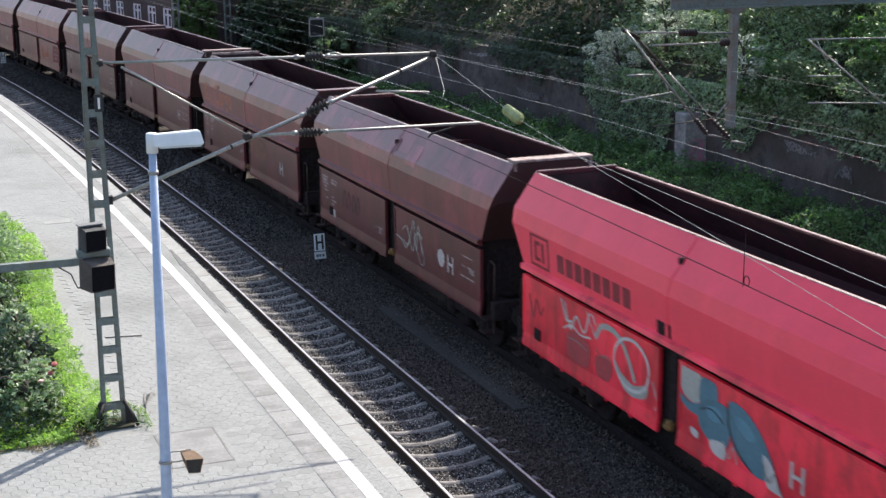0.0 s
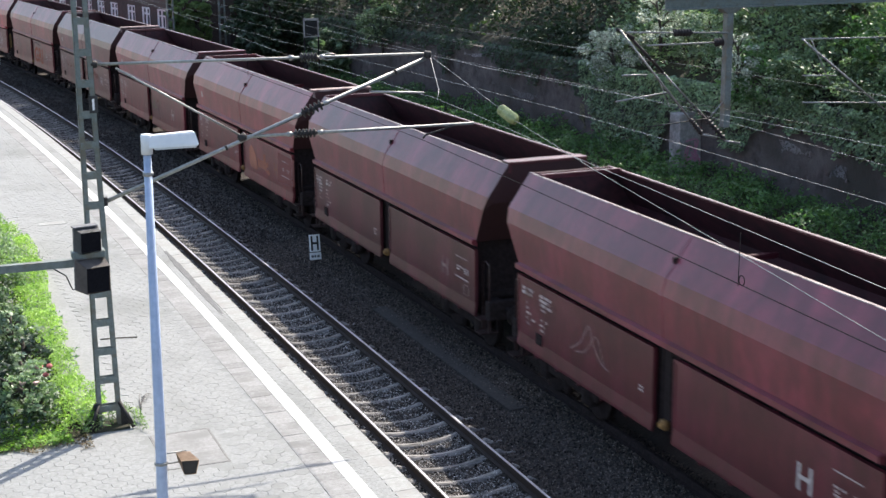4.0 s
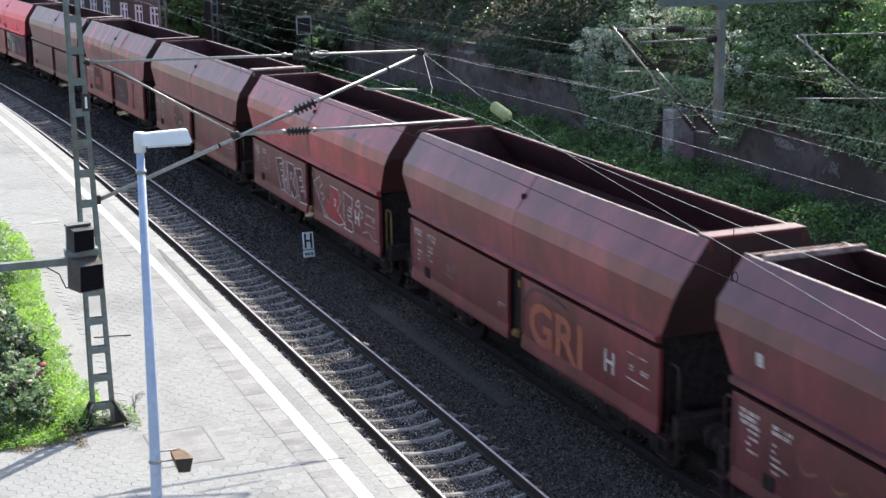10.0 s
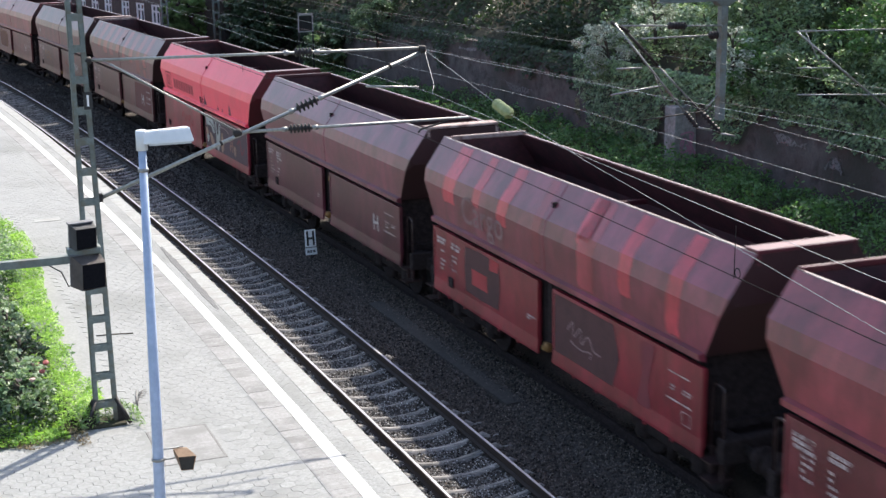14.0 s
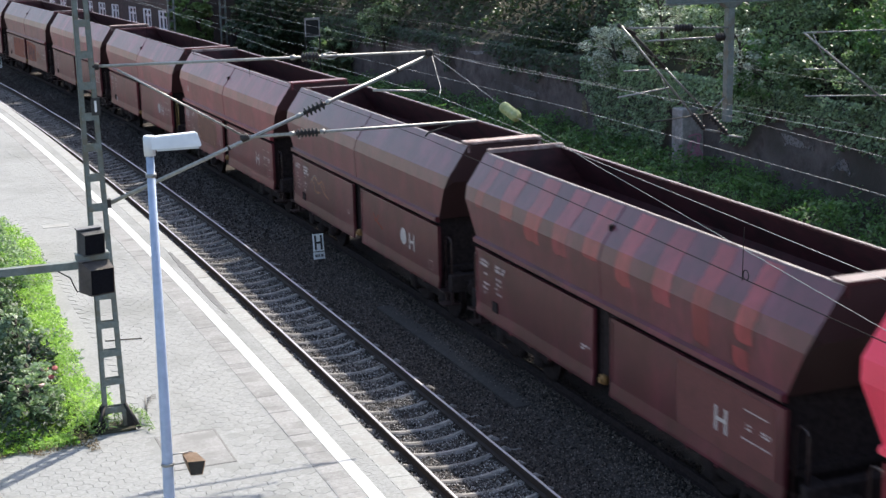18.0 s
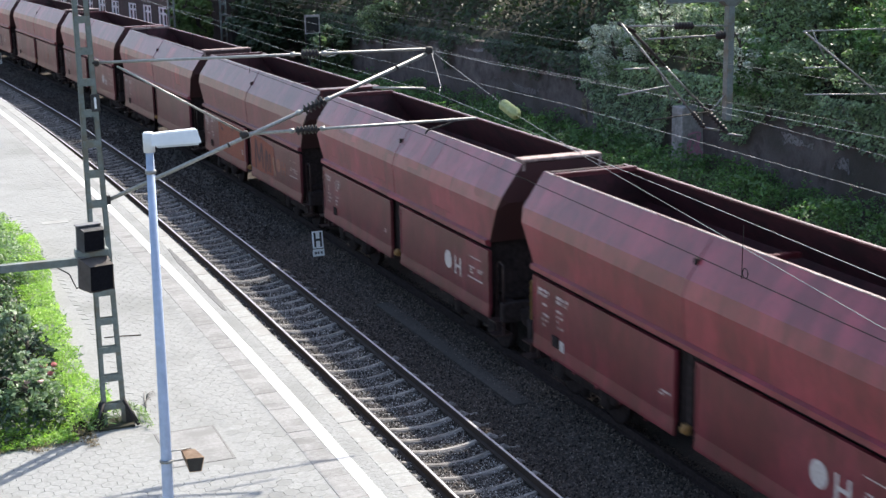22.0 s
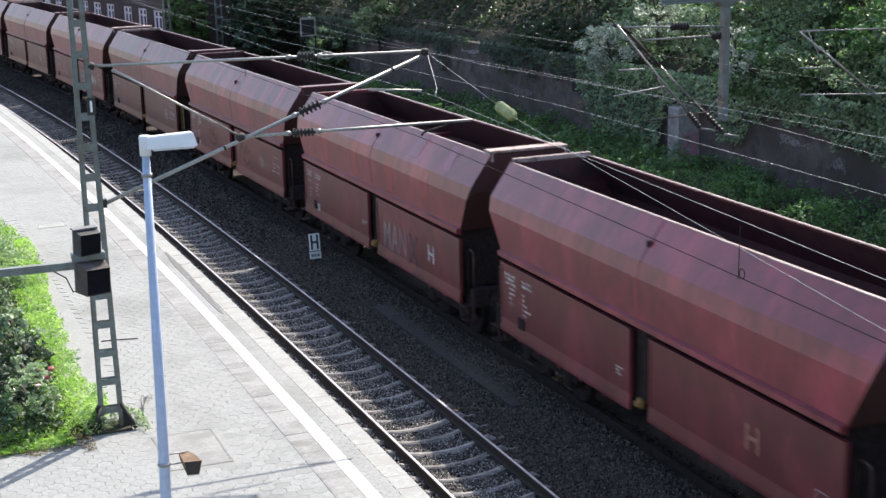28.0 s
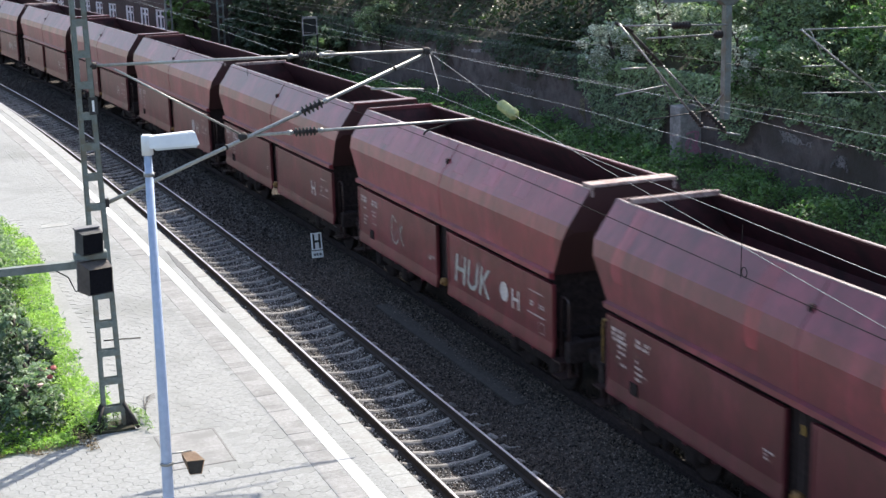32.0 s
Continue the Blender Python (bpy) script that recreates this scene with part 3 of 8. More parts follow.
def pebbles(name, n, s0, s1, r0, r1, z, size, mat, hole=None):
    """Loose broken stones, eight faces each."""
    s, r = nrg.uniform(s0, s1, n), nrg.uniform(r0, r1, n)
    keep = np.abs(np.abs(r) - 0.75) > 0.06
    keep &= np.abs(np.abs(r - TRACK_GAP) - 0.75) > 0.06
    s, r = s[keep], r[keep]
    n = len(s)
    a = CURVE * s
    c = np.stack([LINE_X - (1 - np.cos(a)) / CURVE + r * np.cos(a), np.sin(a) / CURVE + r * np.sin(a), z + BED_Z(r) + nrg.uniform(-0.02, 0.02, n)], 1)
    base = np.array([(1, 0, 0), (0, 1, 0), (-1, 0, 0), (0, -1, 0), (0, 0, 0.9), (0, 0, -0.9)], float)
    turn = nrg.uniform(0, 6.28, n)
    k = size * nrg.uniform(0.5, 1.3, (n, 6, 1)) * base[None]
    rot = np.stack([k[..., 0] * np.cos(turn)[:, None] - k[..., 1] * np.sin(turn)[:, None], k[..., 0] * np.sin(turn)[:, None] + k[..., 1] * np.cos(turn)[:, None], k[..., 2]], -1)
    co = (c[:, None] + rot).reshape(-1, 3)
    tri = np.array([(0, 1, 4), (1, 2, 4), (2, 3, 4), (3, 0, 4), (1, 0, 5), (2, 1, 5), (3, 2, 5), (0, 3, 5)])
    idx = (tri[None] + 6 * np.arange(n)[:, None, None]).reshape(-1)
    me = bpy.data.meshes.new(name)
    me.vertices.add(6 * n)
    me.vertices.foreach_set("co", co.astype(np.float32).ravel())
    me.loops.add(len(idx))
    me.loops.foreach_set("vertex_index", idx.astype(np.int32))
    me.polygons.add(8 * n)
    me.polygons.foreach_set("loop_start", np.arange(0, 24 * n, 3, dtype=np.int32))
    me.update(calc_edges=True)
    me.materials.append(mat)
    return tagged(part(name, me, None), "dark broken ballast stones between the rails", "ballast", kind="stuff")


# near-track stones coloured extra pale to stand in for sun sparkle
SPARKLE_NEAR = grainy("sun_sparkle_stone", (0.26, 0.25, 0.24), (0.74, 0.72, 0.7), 30, 0.7, relief=0.3, vary=0.5)
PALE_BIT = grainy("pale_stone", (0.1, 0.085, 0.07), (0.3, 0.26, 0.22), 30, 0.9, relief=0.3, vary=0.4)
pebbles("ballast_stones", 30000, 14, 40, -1.65, 0.9, 0.004, 0.03, STONE_NEAR)
pebbles("ballast_stones", 36000, 14, 40, 0.9, 3.9, 0.006, 0.03, STONE_BIT)
pebbles("ballast_stones", 12000, 40, 95, -1.65, 0.9, 0.006, 0.045, STONE_NEAR)
pebbles("ballast_stones", 13000, 40, 95, 0.9, 3.9, 0.006, 0.045, STONE_BIT)
pebbles("pale_stones", 15000, 14, 50, -1.6, 0.8, 0.027, 0.018, SPARKLE_NEAR)
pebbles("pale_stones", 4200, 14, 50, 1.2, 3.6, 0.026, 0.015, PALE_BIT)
part("cable_trough", sweep([(2.12, -0.42), (2.12, -0.222), (2.48, -0.205), (2.48, -0.42)], 24.05, 32.0), grainy("trough_concrete", (0.025, 0.0215, 0.02), (0.054, 0.046, 0.042), 12, 0.9, relief=0.3))
tagged(bpy.data.objects["cable_trough"], "flat dark concrete cable trough cover in the ballast", "cable trough", kind="structure")

# ---------------------------------------------------------------- catenary mast with its bracket
MAST_S, MAST_R = 23.54, -5.52
mast_m = frame_at(MAST_S, MAST_R, PZ) @ Matrix.Rotation(-0.006, 4, "Y")
mast = thing("catenary_mast", mast_m, "grey-green lattice catenary mast with a tubular bracket", "catenary mast")
TALL = 7.14
for side in (-1, 1):
    bm = bmesh.new()
    for y0, y1, w in ((-0.055, -0.047, 0.075), (0.047, 0.055, 0.075), (-0.055, 0.055, 0.012)):
        x0, x1 = side * 0.2, side * 0.125
        lo = sorted((x0, x0 - side * w)), sorted((x1, x1 - side * w))
        hull(bm, [(lo[0][0], y0, 0), (lo[0][1], y0, 0), (lo[0][1], y1, 0), (lo[0][0], y1, 0), (lo[1][0], y0, TALL), (lo[1][1], y0, TALL), (lo[1][1], y1, TALL), (lo[1][0], y1, TALL)],
             [(3, 2, 1, 0), (4, 5, 6, 7), (0, 1, 5, 4), (1, 2, 6, 5), (2, 3, 7, 6), (3, 0, 4, 7)])
    part("mast_leg", bm, MAST_PAINT, mast)
for k in range(15):
    z = 0.28 + 0.495 * k
    w = 0.19 - 0.075 * z / TALL
    for y in (-0.061, 0.061):
        part("batten", new_box(-w, w, y - 0.006, y + 0.006, z, z + 0.11), MAST_PAINT, mast)
part("mast_cap", new_box(-0.15, 0.15, -0.07, 0.07, TALL, TALL + 0.02), MAST_PAINT, mast)
for sx in (-1, 1):
    for sy in (-1, 1):
        part("foot_strut", tube([(sx * 0.36, sy * 0.26, 0.02), (sx * 0.17, sy * 0.05, 0.42)], 0.035, sides=6), DARK_METAL, mast)
for sx in (-1, 1):
    for y in (-0.075, 0.075):
        bm = bmesh.new()
        hull(bm, [(sx * 0.18, y - 0.008, 0.0), (sx * 0.4, y - 0.008, 0.0), (sx * 0.27, y - 0.008, 0.14), (sx * 0.18, y - 0.008, 0.42), (sx * 0.18, y + 0.008, 0.0), (sx * 0.4, y + 0.008, 0.0), (sx * 0.27, y + 0.008, 0.14), (sx * 0.18, y + 0.008, 0.42)],
             [(0, 1, 2, 3), (7, 6, 5, 4), (0, 4, 5, 1), (1, 5, 6, 2), (2, 6, 7, 3), (3, 7, 4, 0)])
        bmesh.ops.recalc_face_normals(bm, faces=bm.faces)
        part("foot_gusset", bm, DARK_METAL, mast, "dark sloping foot plate")
part("footing", new_box(-0.3, 0.3, -0.25, 0.25, -0.2, 0.03, bevel=0.01), EARTH, mast, "dark earthy footing")
plate = part("number_plate", new_box(-0.07, 0.07, -0.006, 0.006, -0.14, 0.14), BLACK, mast, "black number plate", Matrix.Translation((0.1, -0.075, 5.45)))
part("plate_bar", new_box(-0.02, 0.015, -0.012, -0.007, -0.09, 0.09), WHITE, plate)


def mp(r, z, ds=0.0):
    return Vector((r - MAST_R, ds, z - PZ))


def ribbed(a, b, rad=0.06, sheds=6, core=0.035):
    """An insulator with sheds between a and b."""
    a, b = Vector(a), Vector(b)
    n = (b - a).length
    prof = [(core, 0)]
    for i in range(sheds):
        h = n * (0.12 + 0.76 * i / (sheds - 1))
        prof += [(core, h - 0.02), (rad, h - 0.008), (rad, h + 0.004), (core, h + 0.014)]
    prof.append((core, n))
    return lathe(prof, towards(a, b))


top_a, top_b = mp(-5.36, 6.84), mp(0.35, 6.72)
part("top_tube", tube([top_a, top_b], 0.024), GALV, mast, "galvanised steel tube")
part("insulator", ribbed(top_a.lerp(top_b, 0.595), top_a.lerp(top_b, 0.65), 0.078, 5), PORCELAIN, mast, "dark ribbed insulator")
dia_a, dia_b = mp(-5.31, 4.61), mp(0.30, 6.64)
part("diagonal_tube", tube([dia_a, dia_b], 0.034), GALV, mast, "galvanised steel tube")
part("insulator", ribbed(dia_a.lerp(dia_b, 0.595), dia_a.lerp(dia_b, 0.665), 0.09, 5), PORCELAIN, mast, "dark ribbed insulator")
reg_a, reg_b = mp(-3.01, 5.50), mp(1.20, 5.44)
for a, b, ks in ((top_a, top_b, (0.57, 0.665)), (dia_a, dia_b, (0.58, 0.675)), (reg_a, reg_b, (0.195, 0.325))):
    for k in ks:
        part("end_fitting", lathe([(0.03, -0.045), (0.044, -0.035), (0.044, 0.035), (0.03, 0.045)], towards(a.lerp(b, k), b)), GALV, mast, "galvanised insulator cap")
ring_mid = top_a.lerp(top_b, 0.685)
part("stay_loop", tube([ring_mid + Vector((0.13 * math.cos(a * math.pi / 8), 0.0, 0.055 * math.sin(a * math.pi / 8))) for a in range(17)], 0.011, sides=6), GALV, mast)
for k in (0.12, 0.36, 0.9):
    part("pipe_clip", lathe([(0.036, -0.02), (0.046, -0.015), (0.046, 0.015), (0.036, 0.02)], towards(dia_a.lerp(dia_b, k), dia_b)), DARK_METAL, mast)
part("stay_rod", tube([mp(-5.02, 6.76), mp(-2.99, 5.50)], 0.018), GALV, mast, "thin bright stay rod")
part("registration_tube", tube([reg_a, reg_b], 0.027), GALV, mast, "galvanised steel tube")
part("insulator", ribbed(reg_a.lerp(reg_b, 0.21), reg_a.lerp(reg_b, 0.31), 0.078, 6), PORCELAIN, mast, "dark ribbed insulator")
part("steady_arm", tube([mp(0.89, 5.45), mp(0.62, 5.37), mp(0.28, 5.30), mp(0.23, 5.24)], 0.018, sides=6), DARK_METAL, mast)
part("short_arm", tube([mp(-0.71, 6.12), mp(0.26, 6.04)], 0.02), GALV, mast)
part("clamp", lathe([(0.05, -0.06), (0.07, -0.04), (0.07, 0.04), (0.05, 0.06)], Matrix.Translation(mp(0.34, 6.70))), DARK_METAL, mast)
part("clamp", lathe([(0.05, -0.06), (0.06, -0.04), (0.06, 0.04), (0.05, 0.06)], towards(mp(-5.37, 6.84), mp(-3.99, 6.79))), DARK_METAL, mast)
part("clamp", lathe([(0.05, -0.07), (0.065, -0.05), (0.065, 0.05), (0.05, 0.07)], towards(mp(-3.01, 5.49), mp(-2.03, 5.82))), DARK_METAL, mast)
part("hinge", new_box(-0.06, 0.06, -0.05, 0.05, -0.07, 0.07, m=Matrix.Translation(mp(-5.36, 4.61))), DARK_METAL, mast)


# ---------------------------------------------------------------- overhead wires
def wire(name, places, radius, label, mat=None, sag=0.0):
    pts = []
    for (s0, r0, z0), (s1, r1, z1) in zip(places, places[1:]):
        n = max(2, int(abs(s1 - s0) / 3))
        for i in range(n):
            k = i / n
            pts.append(at(s0 + (s1 - s0) * k, r0 + (r1 - r0) * k, z0 + (z1 - z0) * k - sag * 4 * k * (1 - k)))
    pts.append(at(*places[-1]))
    ob = part(name, tube(pts, radius, sides=5), mat or GALV)
    return tagged(ob, label, "overhead wire", "overhead wires")


WIRE_DARK = grainy("wire_copper", (0.008, 0.007, 0.008), (0.02, 0.018, 0.018), 30, 0.8, 0.0, relief=0)
WIRE_PALE = grainy("wire_weathered", (0.26, 0.27, 0.27), (0.42, 0.43, 0.43), 30, 0.5, 0.2, relief=0)
WIRE_DARK.node_tree.nodes["Principled BSDF"].inputs["Specular IOR Level"].default_value = 0.05
wire("contact_wire", [(-4.00, 0.10, 5.16), (10.72, 0.00, 5.10), (23.73, 0.30, 5.20), (60.61, -0.25, 5.41), (114.14, 0.20, 5.76), (167.85, 0.00, 6.14)], 0.006, "dark contact wire over the near track", WIRE_DARK)
wire("messenger_wire", [(-2.00, 0.00, 5.70), (10.77, 0.00, 5.70), (17.34, 0.00, 5.93), (22.67, 0.10, 6.09), (31.53, 0.00, 6.07), (60.61, 0.00, 6.74)], 0.0031, "pale messenger wire over the near track", WIRE_PALE)
wire("anchor_wire", [(23.68, 0.42, 6.69), (19.73, 0.03, 6.25)], 0.0031, "pale anchor wire running down from the bracket", WIRE_PALE)
wire("anchor_wire", [(19.23, 0.00, 6.17), (16.68, 0.00, 5.85), (10.72, 0.00, 5.22), (8.19, 0.00, 4.98)], 0.0031, "pale anchor wire below the insulator", WIRE_PALE)
ins = part("strain_insulator", ribbed(at(19.78, 0.03, 6.26), at(19.18, 0.00, 6.17), 0.088, 6, 0.028), PORCELAIN_PALE)
tagged(ins, "pale greenish ribbed strain insulator in the anchor wire", "insulator")
wire("hanger_wire", [(23.70, 0.42, 6.67), (22.87, 0.25, 6.19), (22.57, 0.10, 6.08)], 0.0052, "bent hanger wire from bracket to messenger", WIRE_PALE)
for s, low_z in ((13.17, 5.12), (34.78, 5.24), (40.7, 5.27), (46.9, 5.3)):
    wire("dropper", [(s, 0, 5.72 if s < 20 else 6.18), (s + 0.01, 0.0, low_z)], 0.005, "thin dropper between messenger and contact wire", WIRE_DARK)
ring_pts = [at(13.11 + 0.055 * math.cos(k * math.pi / 6), 0, 5.2 + 0.055 * math.sin(k * math.pi / 6)) for k in range(13)]
tagged(part("dropper_loop", tube(ring_pts, 0.006, sides=5), WIRE_DARK), "small wire loop on the dropper above the contact wire", "wire loop")
wire("contact_wire", [(2.00, 4.00, 5.26), (15.91, 4.00, 5.22), (25.74, 4.05, 5.27), (45.59, 4.00, 5.12), (91.87, 4.00, 5.57)], 0.0031, "pale contact wire over the train", WIRE_PALE)
wire("messenger_wire", [(2.00, 4.00, 6.20), (16.01, 4.00, 5.99), (29.35, 4.00, 5.76), (43.75, 4.00, 5.81), (91.89, 4.00, 6.39)], 0.0031, "pale messenger wire over the train", WIRE_PALE)
wire("contact_wire", [(7.79, 8.00, 4.53), (20.90, 8.00, 4.65), (29.08, 7.90, 4.88), (35.60, 8.00, 4.83), (58.02, 8.00, 4.45), (101.92, 8.00, 4.66)], 0.0031, "pale contact wire beyond the train", WIRE_PALE)
wire("messenger_wire", [(7.79, 8.00, 6.01), (21.01, 8.00, 5.88), (31.79, 8.00, 5.76), (58.03, 8.00, 5.62), (101.93, 8.00, 5.69)], 0.0045, "pale messenger wire beyond the train", WIRE_FAR)
wire("messenger_wire", [(9.77, 12.00, 5.15), (26.01, 12.00, 5.09), (39.03, 12.00, 4.96), (69.22, 12.00, 4.69), (112.02, 12.00, 4.78)], 0.004, "thin weathered wire in front of the hillside", WIRE_FAR)
wire("feeder_wire", [(21.60, 8.00, 5.13), (38.13, 8.00, 4.72), (51.87, 7.80, 5.14), (62.0, 7.7, 5.3)], 0.004, "thin weathered feeder wire", WIRE_FAR)

# ---------------------------------------------------------------- portal with hanging posts
PS = 29.0
portal = thing("catenary_portal", frame_at(PS, 0, 0), "grey-green steel portal beam with hanging posts and brackets", "catenary portal")
for x0, x1, z0, z1, name in ((8.3, 17.7, 6.9, 6.93, "beam_flange"), (8.3, 17.7, 7.2, 7.23, "beam_flange")):
    part(name, new_box(x0, x1, -0.16, 0.16, z0, z1), MAST_PAINT, portal)
part("beam_web", new_box(8.3, 17.7, -0.02, 0.02, 6.93, 7.2), MAST_PAINT, portal)
bm = new_box(17.4, 17.75, -0.17, 0.17, -0.42, 7.35, bevel=0.02)
part("portal_leg", bm, MAST_PAINT, portal)
for x, low in ((10.01, 4.1), (15.3, 3.75)):
    post = part("hanging_post", new_box(x - 0.085, x + 0.085, -0.1, 0.1, low, 6.8, bevel=0.01), MAST_PAINT, portal)
    bm = bmesh.new()
    hull(bm, [(x - 0.11, -0.11, 6.78), (x + 0.11, -0.11, 6.78), (x + 0.11, 0.11, 6.78), (x - 0.11, 0.11, 6.78), (x - 0.27, -0.15, 6.9), (x + 0.27, -0.15, 6.9), (x + 0.27, 0.15, 6.9), (x - 0.27, 0.15, 6.9)],
         [(3, 2, 1, 0), (4, 5, 6, 7), (0, 1, 5, 4), (1, 2, 6, 5), (2, 3, 7, 6), (3, 0, 4, 7)])
    part("post_head", bm, MAST_PAINT, post)


def bar(name, a, b, rad, mat=GALV, label="", dy=0.0):
    return part(name, tube([(a[0], dy, a[1]), (b[0], dy, b[1])], rad, sides=6), mat, portal, label)


def ins_on(a, b, k0, k1, dy=0.0, rad=0.09):
    a, b = Vector((a[0], dy, a[1])), Vector((b[0], dy, b[1]))
    part("insulator", ribbed(a.lerp(b, k0), a.lerp(b, k1), rad, 6, 0.04), PORCELAIN, portal, "dark ribbed insulator")


TIP = (7.25, 6.45)
bar("bracket_tube", TIP, (9.94, 6.33), 0.023, dy=-0.1)
ins_on(TIP, (9.94, 6.33), 0.45, 0.64, -0.1)
bar("bracket_tube", (7.90, 6.11), (10.34, 6.10), 0.023, dy=0.1)
ins_on((7.90, 6.11), (10.34, 6.10), 0.74, 0.96, 0.1, 0.1)
bar("bracket_diagonal", (7.09, 6.5), (9.34, 3.97), 0.024, dy=-0.1)
bar("bracket_diagonal", (7.42, 6.36), (8.35, 5.47), 0.036, DARK_METAL, dy=0.1)
bar("bracket_diagonal", (8.35, 5.47), (9.2, 4.65), 0.022, dy=0.1)
bar("bracket_diagonal", (9.2, 4.65), (10.13, 3.75), 0.03, DARK_METAL, dy=0.1)
bar("bracket_brace", (7.75, 5.8), (8.1, 5.72), 0.012, DARK_METAL, dy=0.0)
bar("bracket_brace", (8.0, 5.5), (8.4, 5.42), 0.012, DARK_METAL, dy=0.0)
ins_on((7.09, 6.5), (9.34, 3.97), 0.84, 0.99, -0.1, 0.065)
ins_on((7.42, 6.36), (10.13, 3.75), 0.79, 0.985, 0.1, 0.075)
bar("bracket_foot", (9.37, 3.97), (9.8, 3.87), 0.03)
bar("bracket_foot", (10.05, 3.77), (10.45, 3.68), 0.03)
bar("bracket_foot", (9.34, 3.99), (10.13, 3.76), 0.016, DARK_METAL)
bar("hanger_rod", (9.62, 4.4), (9.98, 4.75), 0.014)
bar("clamp_bar", (7.05, 6.52), (7.5, 6.3), 0.045, DARK_METAL)
bar("steady_arm", (7.21, 5.47), (7.87, 5.45), 0.022)
bar("steady_arm", (7.06, 4.88), (8.48, 5.02), 0.02)
bar("steady_arm", (7.91, 4.24), (9.58, 4.34), 0.015, DARK_METAL)
bar("hanger_rod", (8.15, 5.39), (8.49, 4.67), 0.012)
bar("bracket_tube", (12.11, 6.09), (15.31, 6.01), 0.021)
bar("bracket_diagonal", (12.11, 6.09), (15.21, 3.85), 0.025)
bar("hanger_rod", (12.35, 6.11), (13.00, 4.96), 0.014)
bar("steady_arm", (12.17, 5.21), (13.16, 5.16), 0.02)
bar("registration_tube", (12.21, 4.56), (14.14, 4.44), 0.02)
bar("registration_tube", (14.12, 4.44), (15.31, 4.38), 0.02)

# ---------------------------------------------------------------- platform lamp
lamp_post = thing("platform_lamp", pose(2.03, 15.11, PZ), "pale blue tapered steel lamp post with a white lamp head", "street lamp")
part("pole", tube([(0, 0, 0), (0.05, 0, 3.0), (0.085, 0, 5.95)], 0.075, sides=16, end_radius=0.042), LAMP_PAINT, lamp_post)
part("pole_collar", lathe([(0.1, 0), (0.1, 0.3), (0.075, 0.34)], Matrix.Identity(4), sides=16), LAMP_PAINT, lamp_post)
part("pole_band", lathe([(0.056, -0.02), (0.058, -0.02), (0.058, 0.02), (0.056, 0.02)], Matrix.Translation((0.082, 0, 5.72)), sides=16), GALV, lamp_post)
part("spigot", lathe([(0.062, 0), (0.062, 0.2), (0.05, 0.215)], Matrix.Translation((0.085, 0, 5.93)), sides=16), LAMP_WHITE, lamp_post)
bm = bmesh.new()
hull(bm, [(0.09, -0.075, 6.0), (0.63, -0.085, 6.0), (0.63, 0.085, 6.0), (0.09, 0.075, 6.0), (0.09, -0.055, 6.13), (0.59, -0.06, 6.15), (0.59, 0.06, 6.15), (0.09, 0.055, 6.13)],
     [(3, 2, 1, 0), (4, 5, 6, 7), (0, 1, 5, 4), (1, 2, 6, 5), (2, 3, 7, 6), (3, 0, 4, 7)])
bmesh.ops.bevel(bm, geom=list(bm.edges), offset=0.012, segments=2, affect="EDGES")
part("lamp_head", bm, LAMP_WHITE, lamp_post, "white box-shaped lamp head")
part("diffuser", new_box(0.16, 0.6, -0.06, 0.06, -0.012, 0.012, m=Matrix.Translation((0, 0, 5.99))), grainy("diffuser_plastic", (0.6, 0.62, 0.62), (0.7, 0.72, 0.72), 10, 0.3, relief=0), lamp_post)
speaker = part("loudspeaker", new_box(-0.05, 0.05, -0.03, 0.03, -0.03, 0.03, m=Matrix.Translation((0.285, 0.055, 2.505))), DARK_METAL, lamp_post)
bm = bmesh.new()
hull(bm, [(0.225, 0.045, 2.47), (0.35, -0.01, 2.47), (0.366, 0.012, 2.544), (0.217, 0.065, 2.542), (0.261, -0.184, 2.352), (0.386, -0.229, 2.362), (0.42, -0.273, 2.54), (0.231, -0.206, 2.525)],
     [(0, 1, 2, 3), (0, 4, 5, 1), (1, 5, 6, 2), (2, 6, 7, 3), (3, 7, 4, 0)])
bmesh.ops.solidify(bm, geom=list(bm.faces), thickness=0.008)
part("horn", bm, grainy("speaker_wood", (0.3, 0.19, 0.12), (0.48, 0.34, 0.23), 10, 0.7), speaker, "sun-bleached brownish loudspeaker housing")
bm = bmesh.new()
face = [Vector(v) for v in ((0.264, -0.178, 2.36), (0.382, -0.22, 2.37), (0.412, -0.258, 2.53), (0.238, -0.196, 2.516))]
back = [v + Vector((0.004, 0.02, 0.003)) for v in face]
hull(bm, face + back, [(0, 1, 2, 3), (7, 6, 5, 4), (0, 4, 5, 1), (1, 5, 6, 2), (2, 6, 7, 3), (3, 7, 4, 0)])
part("speaker_front", bm, BLACK, speaker, "black front grille")
for z in (2.44, 2.56):
    part("speaker_bracket", tube([(0.05, 0, z), (0.28, 0.02, z - 0.005)], 0.009, sides=6), GALV, speaker)
part("bracket_band", lathe([(0.075, -0.015), (0.078, -0.015), (0.078, 0.015), (0.075, 0.015)], Matrix.Translation((0.042, 0, 2.46)), sides=16), GALV, lamp_post)

# ---------------------------------------------------------------- loudspeakers on an arm
arm = thing("speaker_arm", pose(-1.05, 13.47, PZ - 0.32), "grey-green steel arm carrying two dark box loudspeakers", "loudspeaker")
part("arm_post", tube([(0, 0, 0.32), (0, 0, 5.75)], 0.06, sides=12), MAST_PAINT, arm)
